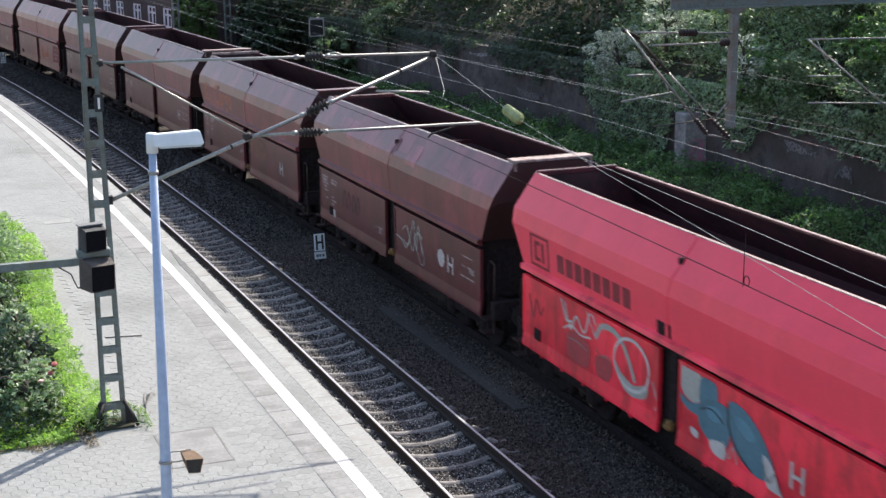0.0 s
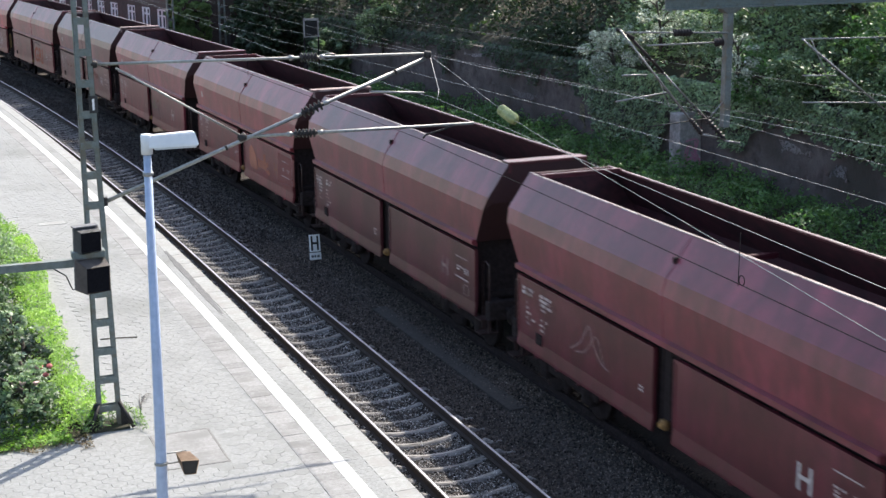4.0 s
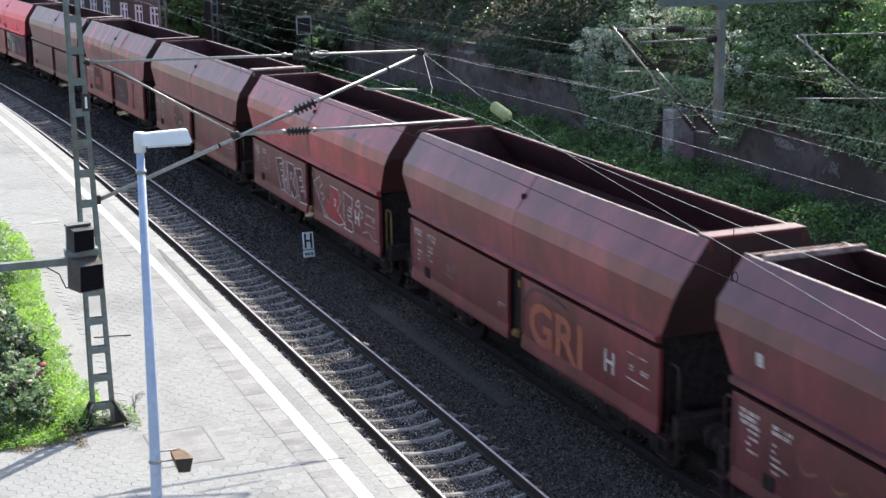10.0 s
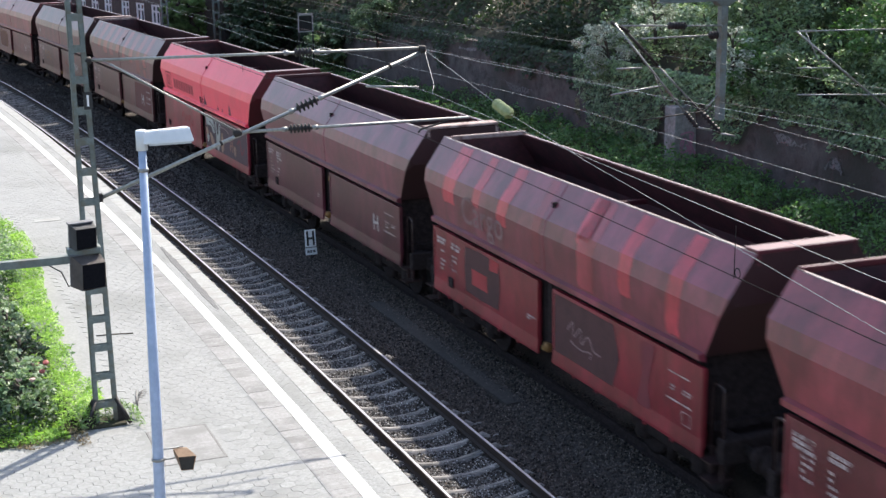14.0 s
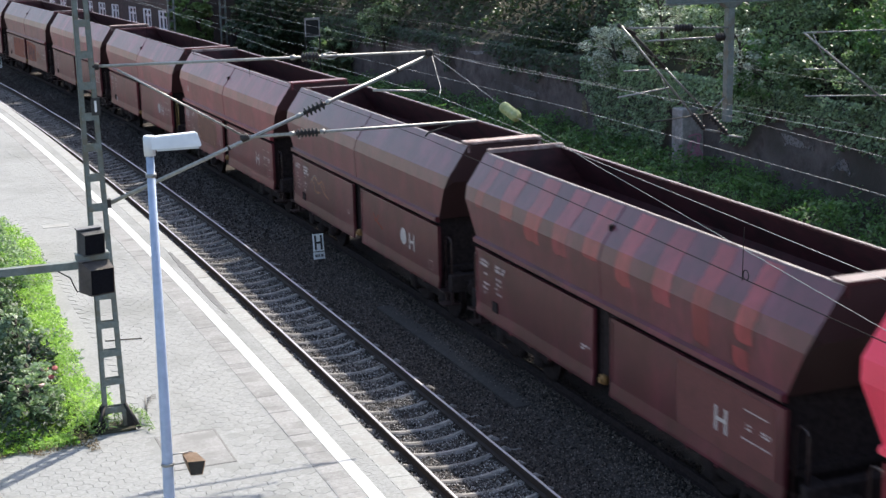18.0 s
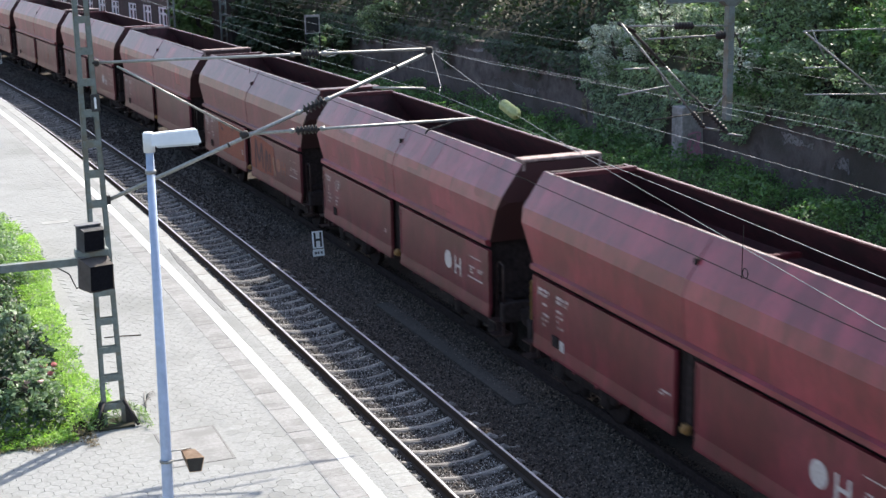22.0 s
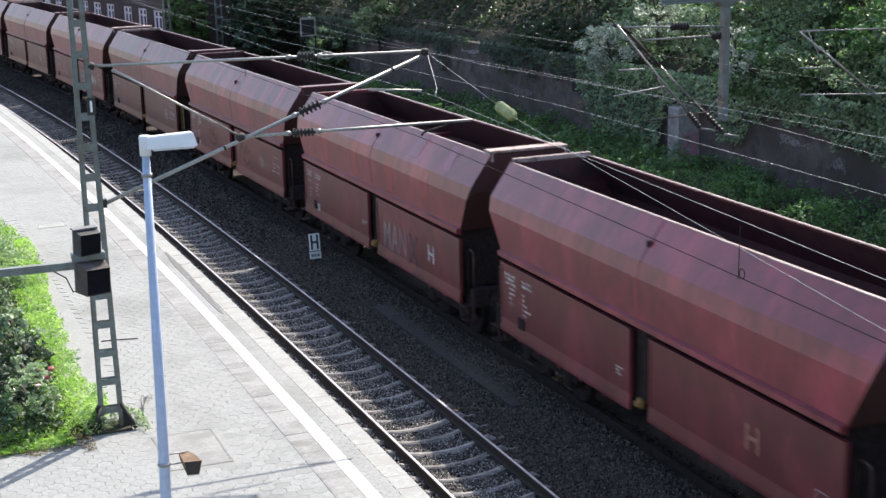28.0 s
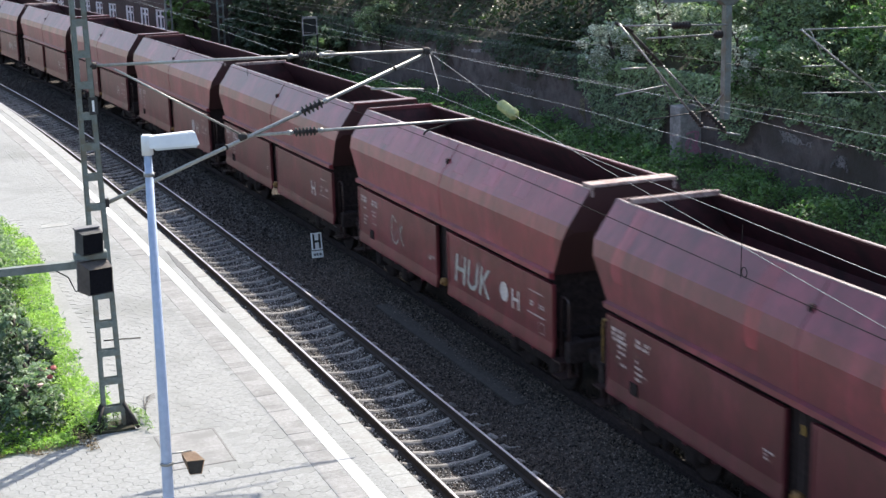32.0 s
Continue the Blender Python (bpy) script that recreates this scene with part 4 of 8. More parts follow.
part("arm_bar", new_box(0, 2.42, -0.035, 0.035, -0.035, 0.035, m=Matrix.Translation((0, 0, 5.53)) @ Matrix.Rotation(-0.045, 4, "Y") @ Matrix.Rotation(-0.18, 4, "Z")), MAST_PAINT, arm)


def horn_box(x, y, z, w, h, d, dw, name_label, hood_mat):
    sp = part("loudspeaker_box", new_box(-w / 2, w / 2, 0, 0.03, -h / 2, h / 2), GREY_BOX, arm, name_label, Matrix.Translation((x, y, z)) @ Matrix.Rotation(0.25, 4, "Z") @ Matrix.Rotation(0.1, 4, "X"))
    bm = bmesh.new()
    a, b = (w / 2, h / 2), (w / 2 - dw, h / 2 - dw)
    hull(bm, [(-a[0], 0, -a[1]), (a[0], 0, -a[1]), (a[0], 0, a[1]), (-a[0], 0, a[1]), (-b[0], -d, -a[1]), (a[0], -d, -a[1] + 0.01), (a[0], -d, b[1]), (-b[0], -d, b[1])],
         [(0, 1, 5, 4), (1, 2, 6, 5), (2, 3, 7, 6), (3, 0, 4, 7)])
    bmesh.ops.solidify(bm, geom=list(bm.faces), thickness=0.008)
    bmesh.ops.recalc_face_normals(bm, faces=bm.faces)
    part("hood", bm, hood_mat, sp)
    part("grille", new_box(-w / 2 + dw + 0.004, w / 2 - 0.006, -d * 0.97, -d * 0.97 + 0.01, -h / 2 + 0.014, h / 2 - dw - 0.004), GRILLE, sp, "black front grille")
    part("cap", new_box(-w / 2 - 0.012, w / 2 - 0.004, -0.035, 0.035, h / 2, h / 2 + 0.012), GREY_BOX, sp)


GRILLE = grainy("speaker_grille", (0.004, 0.004, 0.006), (0.012, 0.012, 0.016), 40, 0.8, relief=0.1)
GRILLE.node_tree.nodes["Principled BSDF"].inputs["Specular IOR Level"].default_value = 0.1
# paler brownish hood colour stands in for sunlight on its top
HOOD_SUNLIT = grainy("sunlit_plastic", (0.15, 0.13, 0.12), (0.27, 0.23, 0.21), 12, 0.7, relief=0.1)
horn_box(2.275, -0.44, 5.855, 0.22, 0.23, 0.1, 0.03, "dark grey box loudspeaker", GREY_BOX)
horn_box(2.29, -0.44, 5.53, 0.27, 0.3, 0.16, 0.05, "dark grey box loudspeaker with sunlight put into the hood colour", HOOD_SUNLIT)
part("speaker_clamp", new_box(2.14, 2.44, -0.5, -0.36, 5.675, 5.745, bevel=0.01), MAST_PAINT, arm)
part("cable", tube([(1.95, -0.36, 5.6), (2.08, -0.42, 5.52), (2.11, -0.45, 5.44), (2.13, -0.45, 5.39), (2.2, -0.44, 5.4)], 0.007, sides=5), BLACK, arm)

# ---------------------------------------------------------------- stop board between the tracks
board = thing("stop_board", frame_at(37.0, 2.29, -0.42) @ Matrix.Rotation(-0.14, 4, "X"), "black and white railway stop board with the letter H", "railway sign")
part("post", new_box(-0.03, 0.03, -0.02, 0.02, 0, 0.6), DARK_METAL, board)
part("panel", new_box(-0.155, 0.155, -0.045, -0.025, 0.5, 0.975, bevel=0.004), WHITE, board, "white panel")
part("letter_stroke", new_box(-0.112, -0.056, -0.051, -0.046, 0.535, 0.94), BLACK, board, "black letter stroke")
part("letter_stroke", new_box(0.056, 0.112, -0.051, -0.046, 0.535, 0.94), BLACK, board, "black letter stroke")
part("letter_stroke", new_box(-0.056, 0.056, -0.051, -0.046, 0.705, 0.765), BLACK, board, "black letter stroke")
low = part("lower_plate", new_box(-0.165, 0.165, -0.045, -0.025, 0.28, 0.475, bevel=0.004), WHITE, board, "small white plate with unreadable writing")
for x0, x1 in ((-0.12, -0.05), (-0.035, 0.02), (0.05, 0.115)):
    part("writing_bar", new_box(x0, x1, -0.05, -0.046, 0.34, 0.41), GREY_BOX, low)
copy_thing(board, frame_at(96.0, 2.6, -0.42))

# ---------------------------------------------------------------- retaining wall and concrete block
part("wall_core", sweep([(WALL_R, -0.6), (WALL_R - 0.12, WALL_TOP), (WALL_R + 0.5, WALL_TOP), (WALL_R + 0.5, -0.6)], -20, 125), WALL_STONE)
stone_wall = tagged(bpy.data.objects["wall_core"], "dark weathered stone retaining wall overgrown with ivy", "retaining wall", kind="structure")
stone_wall.name = "wall_hillside"
block = part("concrete_block", new_box(-0.6, 0.6, -0.35, 0.35, 0, 2.4, bevel=0.03), CONCRETE)
block.matrix_basis = frame_at(44.2, 18.95, -0.42)
tagged(block, "pale concrete foundation block with faded pink scrawls before the wall", "concrete block")


def scrawl(seed, w, h, width, loops=5):
    """A hand-drawn line as a flat ribbon in the plane of x and y."""
    r = random.Random(seed)
    pts = [Vector((r.uniform(0, w), r.uniform(0, h), 0)) for _ in range(loops + 3)]
    line = []
    for i in range(1, len(pts) - 2):
        a, b, c, d = pts[i - 1:i + 3]
        for k in range(8):
            t = k / 8
            line.append(0.5 * (2 * b + (c - a) * t + (2 * a - 5 * b + 4 * c - d) * t * t + (3 * b - a - 3 * c + d) * t ** 3))
    return ribbon(line, width)


def ribbon(line, width, bm=None):
    bm = bm or bmesh.new()
    cover = bm.verts.layers.float.get("cover") or bm.verts.layers.float.new("cover")
    prev = None
    for i, p in enumerate(line):
        d = line[min(i + 1, len(line) - 1)] - line[max(i - 1, 0)]
        n = Vector((-d.y, d.x, 0)).normalized() * width * 0.62
        z = Vector((0, 0, 0.0001 * i))
        row = [bm.verts.new(p + n * k + z) for k in (1, 0.45, -0.45, -1)]
        for v, c in zip(row, (0.0, 1.0, 1.0, 0.0)):
            v[cover] = c
        if prev:
            for k in range(3):
                bm.faces.new((prev[k], prev[k + 1], row[k + 1], row[k]))
        prev = row
    return bm


def face_pose(x, y, z, lean=0.0):
    """A pose on a side that looks to -x: its x runs to -y, its y upwards."""
    up = Vector((-math.sin(lean), 0, math.cos(lean)))
    m = Matrix(((0, up.x, 0, 0), (-1, 0, 0, 0), (0, up.z, 0, 0), (0, 0, 0, 1)))
    zx = Vector((0, -1, 0)).cross(up)
    m[0][2], m[1][2], m[2][2] = zx.x, zx.y, zx.z
    m.translation = (x, y, z)
    return m


# pale patches and a mossy streak on the wall's face
for k, (s, z, wide, high, colour) in enumerate(((62.0, 2.5, 3.2, 0.55, (0.34, 0.32, 0.33)), (67.6, 2.45, 3.0, 0.6, (0.3, 0.28, 0.29)), (52.3, 1.1, 0.7, 2.0, (0.2, 0.19, 0.11)), (58.0, 1.2, 4.5, 1.1, (0.17, 0.155, 0.155)), (38.6, 1.5, 2.4, 0.7, (0.25, 0.235, 0.23)), (36.2, 1.1, 1.6, 0.9, (0.22, 0.21, 0.21)))):
    rr = random.Random(640 + k)
    bm = bmesh.new()
    bm.verts.layers.float.new("cover")
    ring = []
    for q in range(26):
        a = 2 * math.pi * q / 26
        d = 1 + 0.25 * math.sin(2 * a + k) + 0.18 * math.sin(3 * a + 2 * k) + rr.uniform(-0.1, 0.1)
        ring.append(bm.verts.new((0.5 * wide * d * math.cos(a), 0.5 * high * d * math.sin(a), 0)))
    soft_fill(bm, ring, 0.36 * min(wide, high))
    lean = -math.atan2(0.12, WALL_TOP + 0.6)
    part("render_patch", bm, paint_mat("spray_wall_tone", colour, 0.4, 0.77), stone_wall, "pale uneven patch on the wall", frame_at(s, 0, 0) @ face_pose(WALL_R - 0.125 * (z + 0.6) / (WALL_TOP + 0.6) - 0.012, 0, z, lean))

PINK = grainy("faded_pink", (0.42, 0.17, 0.25), (0.56, 0.28, 0.36), 14, 0.8, relief=0)
for k in range(3):
    part("scrawl", scrawl(70 + k, 0.65, 1.0, 0.05, 6), PINK, block, "faded pink scrawl", Matrix(((1, 0, 0, -0.35), (0, 0, -1, -0.356 - 0.002 * k), (0, 1, 0, 0.4), (0, 0, 0, 1))))

# ---------------------------------------------------------------- plants on the hillside
vr = np.random.default_rng(9)


def world_of(s, r, z):
    a = CURVE * s
    return np.stack([LINE_X - (1 - np.cos(a)) / CURVE + r * np.cos(a), np.sin(a) / CURVE + r * np.sin(a), z], 1)


def lumps(s, r, f, seed):
    return np.array([noise.noise((a * f, b * f, seed)) for a, b in zip(s, r)])


def hill_np(r):
    return np.where(r < WALL_R + 0.2, -0.42, WALL_TOP - 0.3 + 0.62 * np.clip(r - WALL_R - 0.3, 0, 16))


def carpet(name, n, s0, s1, r0, r1, height, size, mat, label, f=0.5, cut=-0.25, slope=False):
    """Leaves spread over the ground in mounds."""
    s, r = vr.uniform(s0, s1, n), vr.uniform(r0, r1, n)
    lump = lumps(s, r, f, 5.0)
    keep = (lump > cut) & (lumps(s, r, 1.5, 8.0) > -0.2)
    s, r, lump = s[keep], r[keep], lump[keep]
    top = height * (0.35 + 0.9 * np.clip(lump + 0.35, 0, 1))
    z = hill_np(r) + top * np.sqrt(vr.uniform(0, 1, len(s)))
    me = leaf_mesh(name, world_of(s, r, z), size * vr.uniform(0.6, 1.3, len(s)), mat, vr)
    return tagged(part(name, me, None), label, "plants", kind="stuff")


carpet("weeds", 42000, 22, 80, 16.0, 19.2, 0.9, 0.13, LEAF_WEED, "dense low green weeds at the foot of the wall", 0.6)
carpet("weeds", 12000, 25, 60, 16.8, 19.1, 1.05, 0.17, LEAF_WEED, "dense low green weeds at the foot of the wall", 0.9, 0.0)
carpet("hillside_ivy", 60000, 24, 53, 19.4, 31, 2.3, 0.18, LEAF_IVY, "green ivy and scrub covering the slope above the wall", 0.6, -0.45)
carpet("hillside_ivy", 26000, 26, 53, 19.6, 28, 3.0, 0.23, LEAF_TREE, "broad-leaved scrub covering the slope above the wall", 0.8, -0.05)
# from s = 52 the slope's shade is in the leaf colour
carpet("hillside_scrub", 26000, 52, 85, 19.4, 31, 1.7, 0.24, LEAF_SHADE, "dark ivy and scrub above the wall, shade put into the leaf colour", 0.35, -0.5)
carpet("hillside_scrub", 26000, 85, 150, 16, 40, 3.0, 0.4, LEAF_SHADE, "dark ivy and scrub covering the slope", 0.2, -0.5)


def curtain(name, n, s0, s1, size, mat, label, seed, cut):
    """Ivy hanging down over the wall's face."""
    s = vr.uniform(s0, s1, n)
    drop = vr.uniform(0, 1, n) ** 1.2
    reach = np.interp(s, [30, 34, 36, 37, 40, 41, 42.2, 43, 45.4, 46.3, 50, 51, 52.5, 55, 57, 59, 60, 63.8, 65, 66, 70, 77, 84, 92],
                      [1.9, 1.7, 1.3, 1.1, 1.1, 1.9, 2.0, 1.0, 1.2, 3.3, 3.3, 2.5, 1.1, 0.8, 1.2, 1.3, 0.4, 0.3, 1.7, 0.5, 0.6, 1.4, 2.6, 3.0])
    reach += 0.55 * lumps(s, np.ones(n), 0.9, seed) + 0.5 * lumps(s, np.ones(n), 2.6, seed) + cut
    keep = drop * 3.3 < np.clip(reach, 0.1, 3.3)
    s, drop = s[keep], drop[keep]
    z = WALL_TOP + 0.25 - drop * 3.3
    r = WALL_R - 0.2 - vr.uniform(0, 0.35, len(s)) * (1 - 0.5 * drop)
    nr = np.tile(np.array([-1.0, -0.25, 0.3]), (len(s), 1))
    me = leaf_mesh(name, world_of(s, r, z), size * vr.uniform(0.6, 1.3, len(s)), mat, vr, normals=nr)
    return tagged(part(name, me, None), label, "ivy", kind="stuff")


curtain("wall_ivy", 30000, 26, 52, 0.145, LEAF_IVY, "ivy hanging over the stone wall", 2.0, 0.0)
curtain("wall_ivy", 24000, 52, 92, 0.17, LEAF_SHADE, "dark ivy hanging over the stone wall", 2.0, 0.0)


def tree(name, s, r, base, height, spread, mat, n, leaf, label, seed, low=0.25):
    """A trunk with limbs and a crown of leaf clumps."""
    g = np.random.default_rng(seed)
    rr = random.Random(seed)
    t = thing(name, frame_at(s, r, base), label, "tree" if name == "tree" else "shrub")
    trunk = bmesh.new()
    lean = Vector((rr.uniform(-0.4, 0.1), rr.uniform(-0.3, 0.3), 0))
    mid = [Vector((lean.x * k * k * 2, lean.y * k * k * 2, height * 0.8 * k)) for k in (0, 0.25, 0.5, 0.75, 1.0)]
    tube(mid, 0.035 * height * 0.5 + 0.04, trunk, 8, 0.03)
    tips = []
    for k in range(9):
        a = rr.uniform(0.25, 0.9)
        i = int(a * 4)
        p = mid[i].lerp(mid[i + 1], a * 4 - i)
        ang = rr.uniform(0, 6.28)
        q = p + Vector((math.cos(ang) * spread * rr.uniform(0.4, 0.8), math.sin(ang) * spread * rr.uniform(0.4, 0.8), height * rr.uniform(0.08, 0.25)))
        tube([p, p.lerp(q, 0.5) + Vector((0, 0, 0.1)), q], 0.012 * height * 0.5 + 0.015, trunk, 5, 0.012)
        tips.append(q)
    part("trunk", trunk, BARK, t)
    clumps = 46
    c = g.normal(size=(clumps, 3))
    c /= np.linalg.norm(c, axis=1)[:, None]
    c *= g.uniform(0.35, 1.0, (clumps, 1)) ** 0.6
    c = c * np.array([spread, spread, height * (1 - low) / 2]) + np.array([lean.x, lean.y, height * (1 + low) / 2])
    c = np.concatenate([c, np.array([tuple(q) for q in tips])])
    pick = g.integers(0, len(c), n)
    rad = g.uniform(0.12, 0.3, len(c)) * spread
    off = g.normal(size=(n, 3))
    off *= (g.uniform(0.3, 1.0, n) ** 0.5 / np.linalg.norm(off, axis=1))[:, None]
    off[:, 2] *= 0.65
    pts = c[pick] + off * rad[pick][:, None]
    pts = pts[pts[:, 2] > 0.05]
    part("crown", leaf_mesh("crown", pts, leaf * g.uniform(0.6, 1.3, len(pts)), mat, g), None, t)
    return t


GREEN = "leafy green tree on the slope in dappled shade"
# dark leaves of the farther trees carry shade in their colour
for k, (s, r, h, sp, mat, n, lf) in enumerate([
        (33, 22.5, 6.5, 2.6, LEAF_TREE, 6500, 0.24), (38, 25.5, 7.5, 3.0, LEAF_DARK, 6500, 0.26), (41.5, 21.5, 5.0, 2.2, LEAF_TREE, 5500, 0.22),
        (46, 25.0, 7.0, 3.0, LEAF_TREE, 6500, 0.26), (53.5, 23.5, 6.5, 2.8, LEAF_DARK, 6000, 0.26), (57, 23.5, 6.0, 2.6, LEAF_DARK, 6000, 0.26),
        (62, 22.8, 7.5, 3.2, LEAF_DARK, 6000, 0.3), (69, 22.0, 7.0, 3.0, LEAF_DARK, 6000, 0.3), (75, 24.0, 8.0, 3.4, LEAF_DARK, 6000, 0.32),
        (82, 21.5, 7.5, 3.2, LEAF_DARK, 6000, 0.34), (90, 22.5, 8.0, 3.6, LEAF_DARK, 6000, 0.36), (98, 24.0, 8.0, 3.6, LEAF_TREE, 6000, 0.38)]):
    tree("tree", s, r + 0.7, hill(s, r + 0.7) - 0.3, h, sp, mat, n * 2, lf * 0.7, GREEN, 300 + k)
for k, (s, r, base, h, sp, mat, n, lf, lab) in enumerate([
        (48.4, 18.5, 2.3, 2.5, 1.2, LEAF_WHITE, 2400, 0.16, "pale-leaved shrub catching the sun above the wall"),
        (45.8, 18.9, 3.9, 2.4, 1.0, LEAF_WHITE, 900, 0.16, "pale-leaved shrub catching the sun above the wall"),
        (39.4, 17.8, 2.9, 2.3, 0.75, LEAF_WHITE, 900, 0.15, "pale-leaved shrub catching the sun above the wall"),
        (55.5, 19.8, 2.4, 2.0, 1.7, LEAF_DARK, 2000, 0.22, "dark green shrub on top of the wall"),
        (71.5, 18.4, 1.6, 3.0, 1.2, LEAF_TREE, 1500, 0.24, "pale-leaved shrub catching the sun"),
        (36.8, 19.6, 2.3, 2.6, 1.9, LEAF_TREE, 2600, 0.2, "green shrub hanging over the wall"),
        (33.0, 19.4, 2.0, 2.8, 2.0, LEAF_TREE, 2800, 0.2, "green shrub hanging over the wall"),
        (39.5, 19.3, 2.2, 2.4, 1.8, LEAF_WEED, 2600, 0.2, "green shrub hanging over the wall"), (35.0, 21.0, 3.6, 2.6, 2.0, LEAF_WEED, 2600, 0.22, "green shrub on the slope"),
        (31.0, 19.8, 2.6, 2.6, 1.9, LEAF_WEED, 2600, 0.2, "green shrub hanging over the wall"), (38.0, 21.8, 4.2, 2.4, 2.0, LEAF_TREE, 2600, 0.22, "green shrub on the slope"),
        (44.5, 20.5, 3.2, 2.4, 1.7, LEAF_LIGHT, 2000, 0.2, "pale-leaved shrub catching the sun above the wall"), (29.0, 20.5, 3.2, 2.8, 2.2, LEAF_TREE, 2800, 0.22, "green shrub on the slope")]):
    tree("shrub", s + 1.2, r + 0.6, base, h, sp, mat, int(n * 1.8), lf * 0.72, lab, 500 + k, 0.1)
for k, (s, r, h, sp, mat) in enumerate([(98.5, 16.2, 4.6, 2.2, LEAF_SUN), (102, 19.0, 6.5, 2.6, LEAF_SUN), (99.5, 14.0, 3.4, 1.6, LEAF_SUN), (91.3, 13.6, 4.6, 0.9, LEAF_SUN), (91.6, 14.5, 4.9, 0.9, LEAF_SUN), (91.0, 12.95, 3.6, 0.6, LEAF_SUN), (86, 17.6, 6.5, 2.6, LEAF_DARK), (84.5, 16.6, 3.0, 1.6, LEAF_DARK), (91.8, 19.3, 6.0, 2.2, LEAF_DARK),
                                        (96, 24.0, 8.0, 3.5, LEAF_DARK), (103, 27.0, 8.5, 3.8, LEAF_TREE), (79, 18.6, 3.0, 1.6, LEAF_TREE)]):
    tree("tree", s, r, -0.42, h, sp, mat, 4200, 0.36, "leafy green tree beside the railway", 700 + k, 0.12)

# ---------------------------------------------------------------- hedge and grass bed on the platform
bed = part("planting_bed", sweep([(-13.8, PZ - 0.05), (-13.8, PZ + 0.02), (-5.95, PZ + 0.004), (-5.95, PZ - 0.05)], 23.2, 41.5, 2.0), EARTH)
tagged(bed, "earth bed with grass and roses beside the paving", "flower bed", kind="structure")


def plants(name, n, s0, s1, r0, r1, h, size, mat, label, f, cut, thin=0.55, seed=1.0, z0=None, inset=0.0):
    s, r = vr.uniform(s0, s1, n), vr.uniform(r0, r1, n)
    lump = lumps(s, r, f, seed)
    keep = lump > cut
    if r0 < -5.5 and s1 > 30:
        rim = np.interp(s, [23, 23.8, 25.7, 27.9, 31.4, 36, 40, 42], [-6.5, -5.62, -5.7, -5.72, -5.55, -5.22, -5.5, -5.9]) + 0.22 * lumps(s, r, 1.6, 3.3) + 0.1
        keep &= r < rim - inset
    s, r, lump = s[keep], r[keep], lump[keep]
    edge = np.minimum(np.minimum(s - s0, s1 - s), np.minimum(r - r0, r1 - r))
    top = h * (0.45 + 0.8 * np.clip(lump + 0.3, 0, 1)) * np.clip(edge / 0.5 + 0.25, 0, 1)
    z = (PZ if z0 is None else z0) + 0.02 + top * np.sqrt(vr.uniform(0, 1, len(s)))
    me = leaf_mesh(name, world_of(s, r, z), size * vr.uniform(0.6, 1.3, len(s)), mat, vr, thin=thin)
    return tagged(part(name, me, None), label, "plants", kind="stuff")


plants("grass", 42000, 22.9, 41.8, -6.5, -4.9, 0.4, 0.075, LEAF_BRIGHT, "bright sunlit grass and clover along the paving", 0.9, -0.55, 0.34)
plants("grass", 5000, 22.9, 41.8, -6.3, -4.9, 0.5, 0.11, LEAF_WEED, "taller darker grass along the paving", 1.7, 0.05, 0.2, 7.0)
plants("grass", 700, 23.0, 24.1, -6.0, -4.95, 0.3, 0.17, LEAF_SUN, "dry grass tufts round the mast's foot", 2.5, 0.05, 0.12, 4.0)
plants("grass", 1500, 19.7, 22.3, -8.9, -7.6, 0.2, 0.12, LEAF_BRIGHT, "grass tufts at the edge of the paving", 1.5, -0.1, 0.3, 6.0)
# undergrowth's dark colour gives the shaded gaps between the bushes
plants("undergrowth", 20000, 23.0, 34.0, -9.4, -5.9, 0.42, 0.09, LEAF_SHADE, "dark undergrowth between the roses, shade put into its leaf colour", 0.7, -0.6, 0.6, 2.0, inset=0.5)
plants("grass", 9000, 22.9, 24.8, -8.6, -6.2, 0.26, 0.08, LEAF_BRIGHT, "sunlit grass before the roses", 1.0, -0.5, 0.35, 5.0)
# pale and dark leaf colours also paint the bushes' highlights and shade
for k in range(34):
    g = random.Random(820 + k)
    s, r = 24.2 + 0.3 * k + g.uniform(-0.25, 0.25), -6.65 - 0.6 * (k % 4) + g.uniform(-0.2, 0.15)
    tree("shrub", s, r, PZ, g.uniform(0.75, 1.5), g.uniform(0.3, 0.55), ((LEAF_ROSE, LEAF_DARK, LEAF_LIGHT, LEAF_WEED, LEAF_LIGHT, LEAF_DARK, LEAF_SHADE) if k < 9 else (LEAF_SUN, LEAF_BRIGHT, LEAF_ROSE, LEAF_DARK, LEAF_BRIGHT, LEAF_LIGHT, LEAF_WEED))[k % 7], 1300, 0.1, "bushy rose shrub in full leaf in the platform bed", 840 + k, 0.05)
plants("hedge", 28000, 33, 41.8, -9.4, -5.5, 0.9, 0.09, LEAF_ROSE, "bright green sunlit hedge behind the roses", 0.8, -0.35, 0.6, 8.0, inset=0.5)
for k in range(6):
    g = random.Random(870 + k)
    tree("shrub", 34.6 + 1.1 * k, -6.9 - 0.5 * (k % 2), PZ, g.uniform(1.0, 1.5), g.uniform(0.5, 0.7), (LEAF_BRIGHT, LEAF_LIGHT, LEAF_ROSE)[k % 3], 1800, 0.085, "leafy sunlit shrub behind the roses", 890 + k, 0.05)
plants("weeds", 900, 20, 70, -1.66, -1.45, 0.22, 0.08, LEAF_BRIGHT, "small weeds in the gap beside the platform edge", 0.8, 0.15, 0.3, 9.0, -0.25)
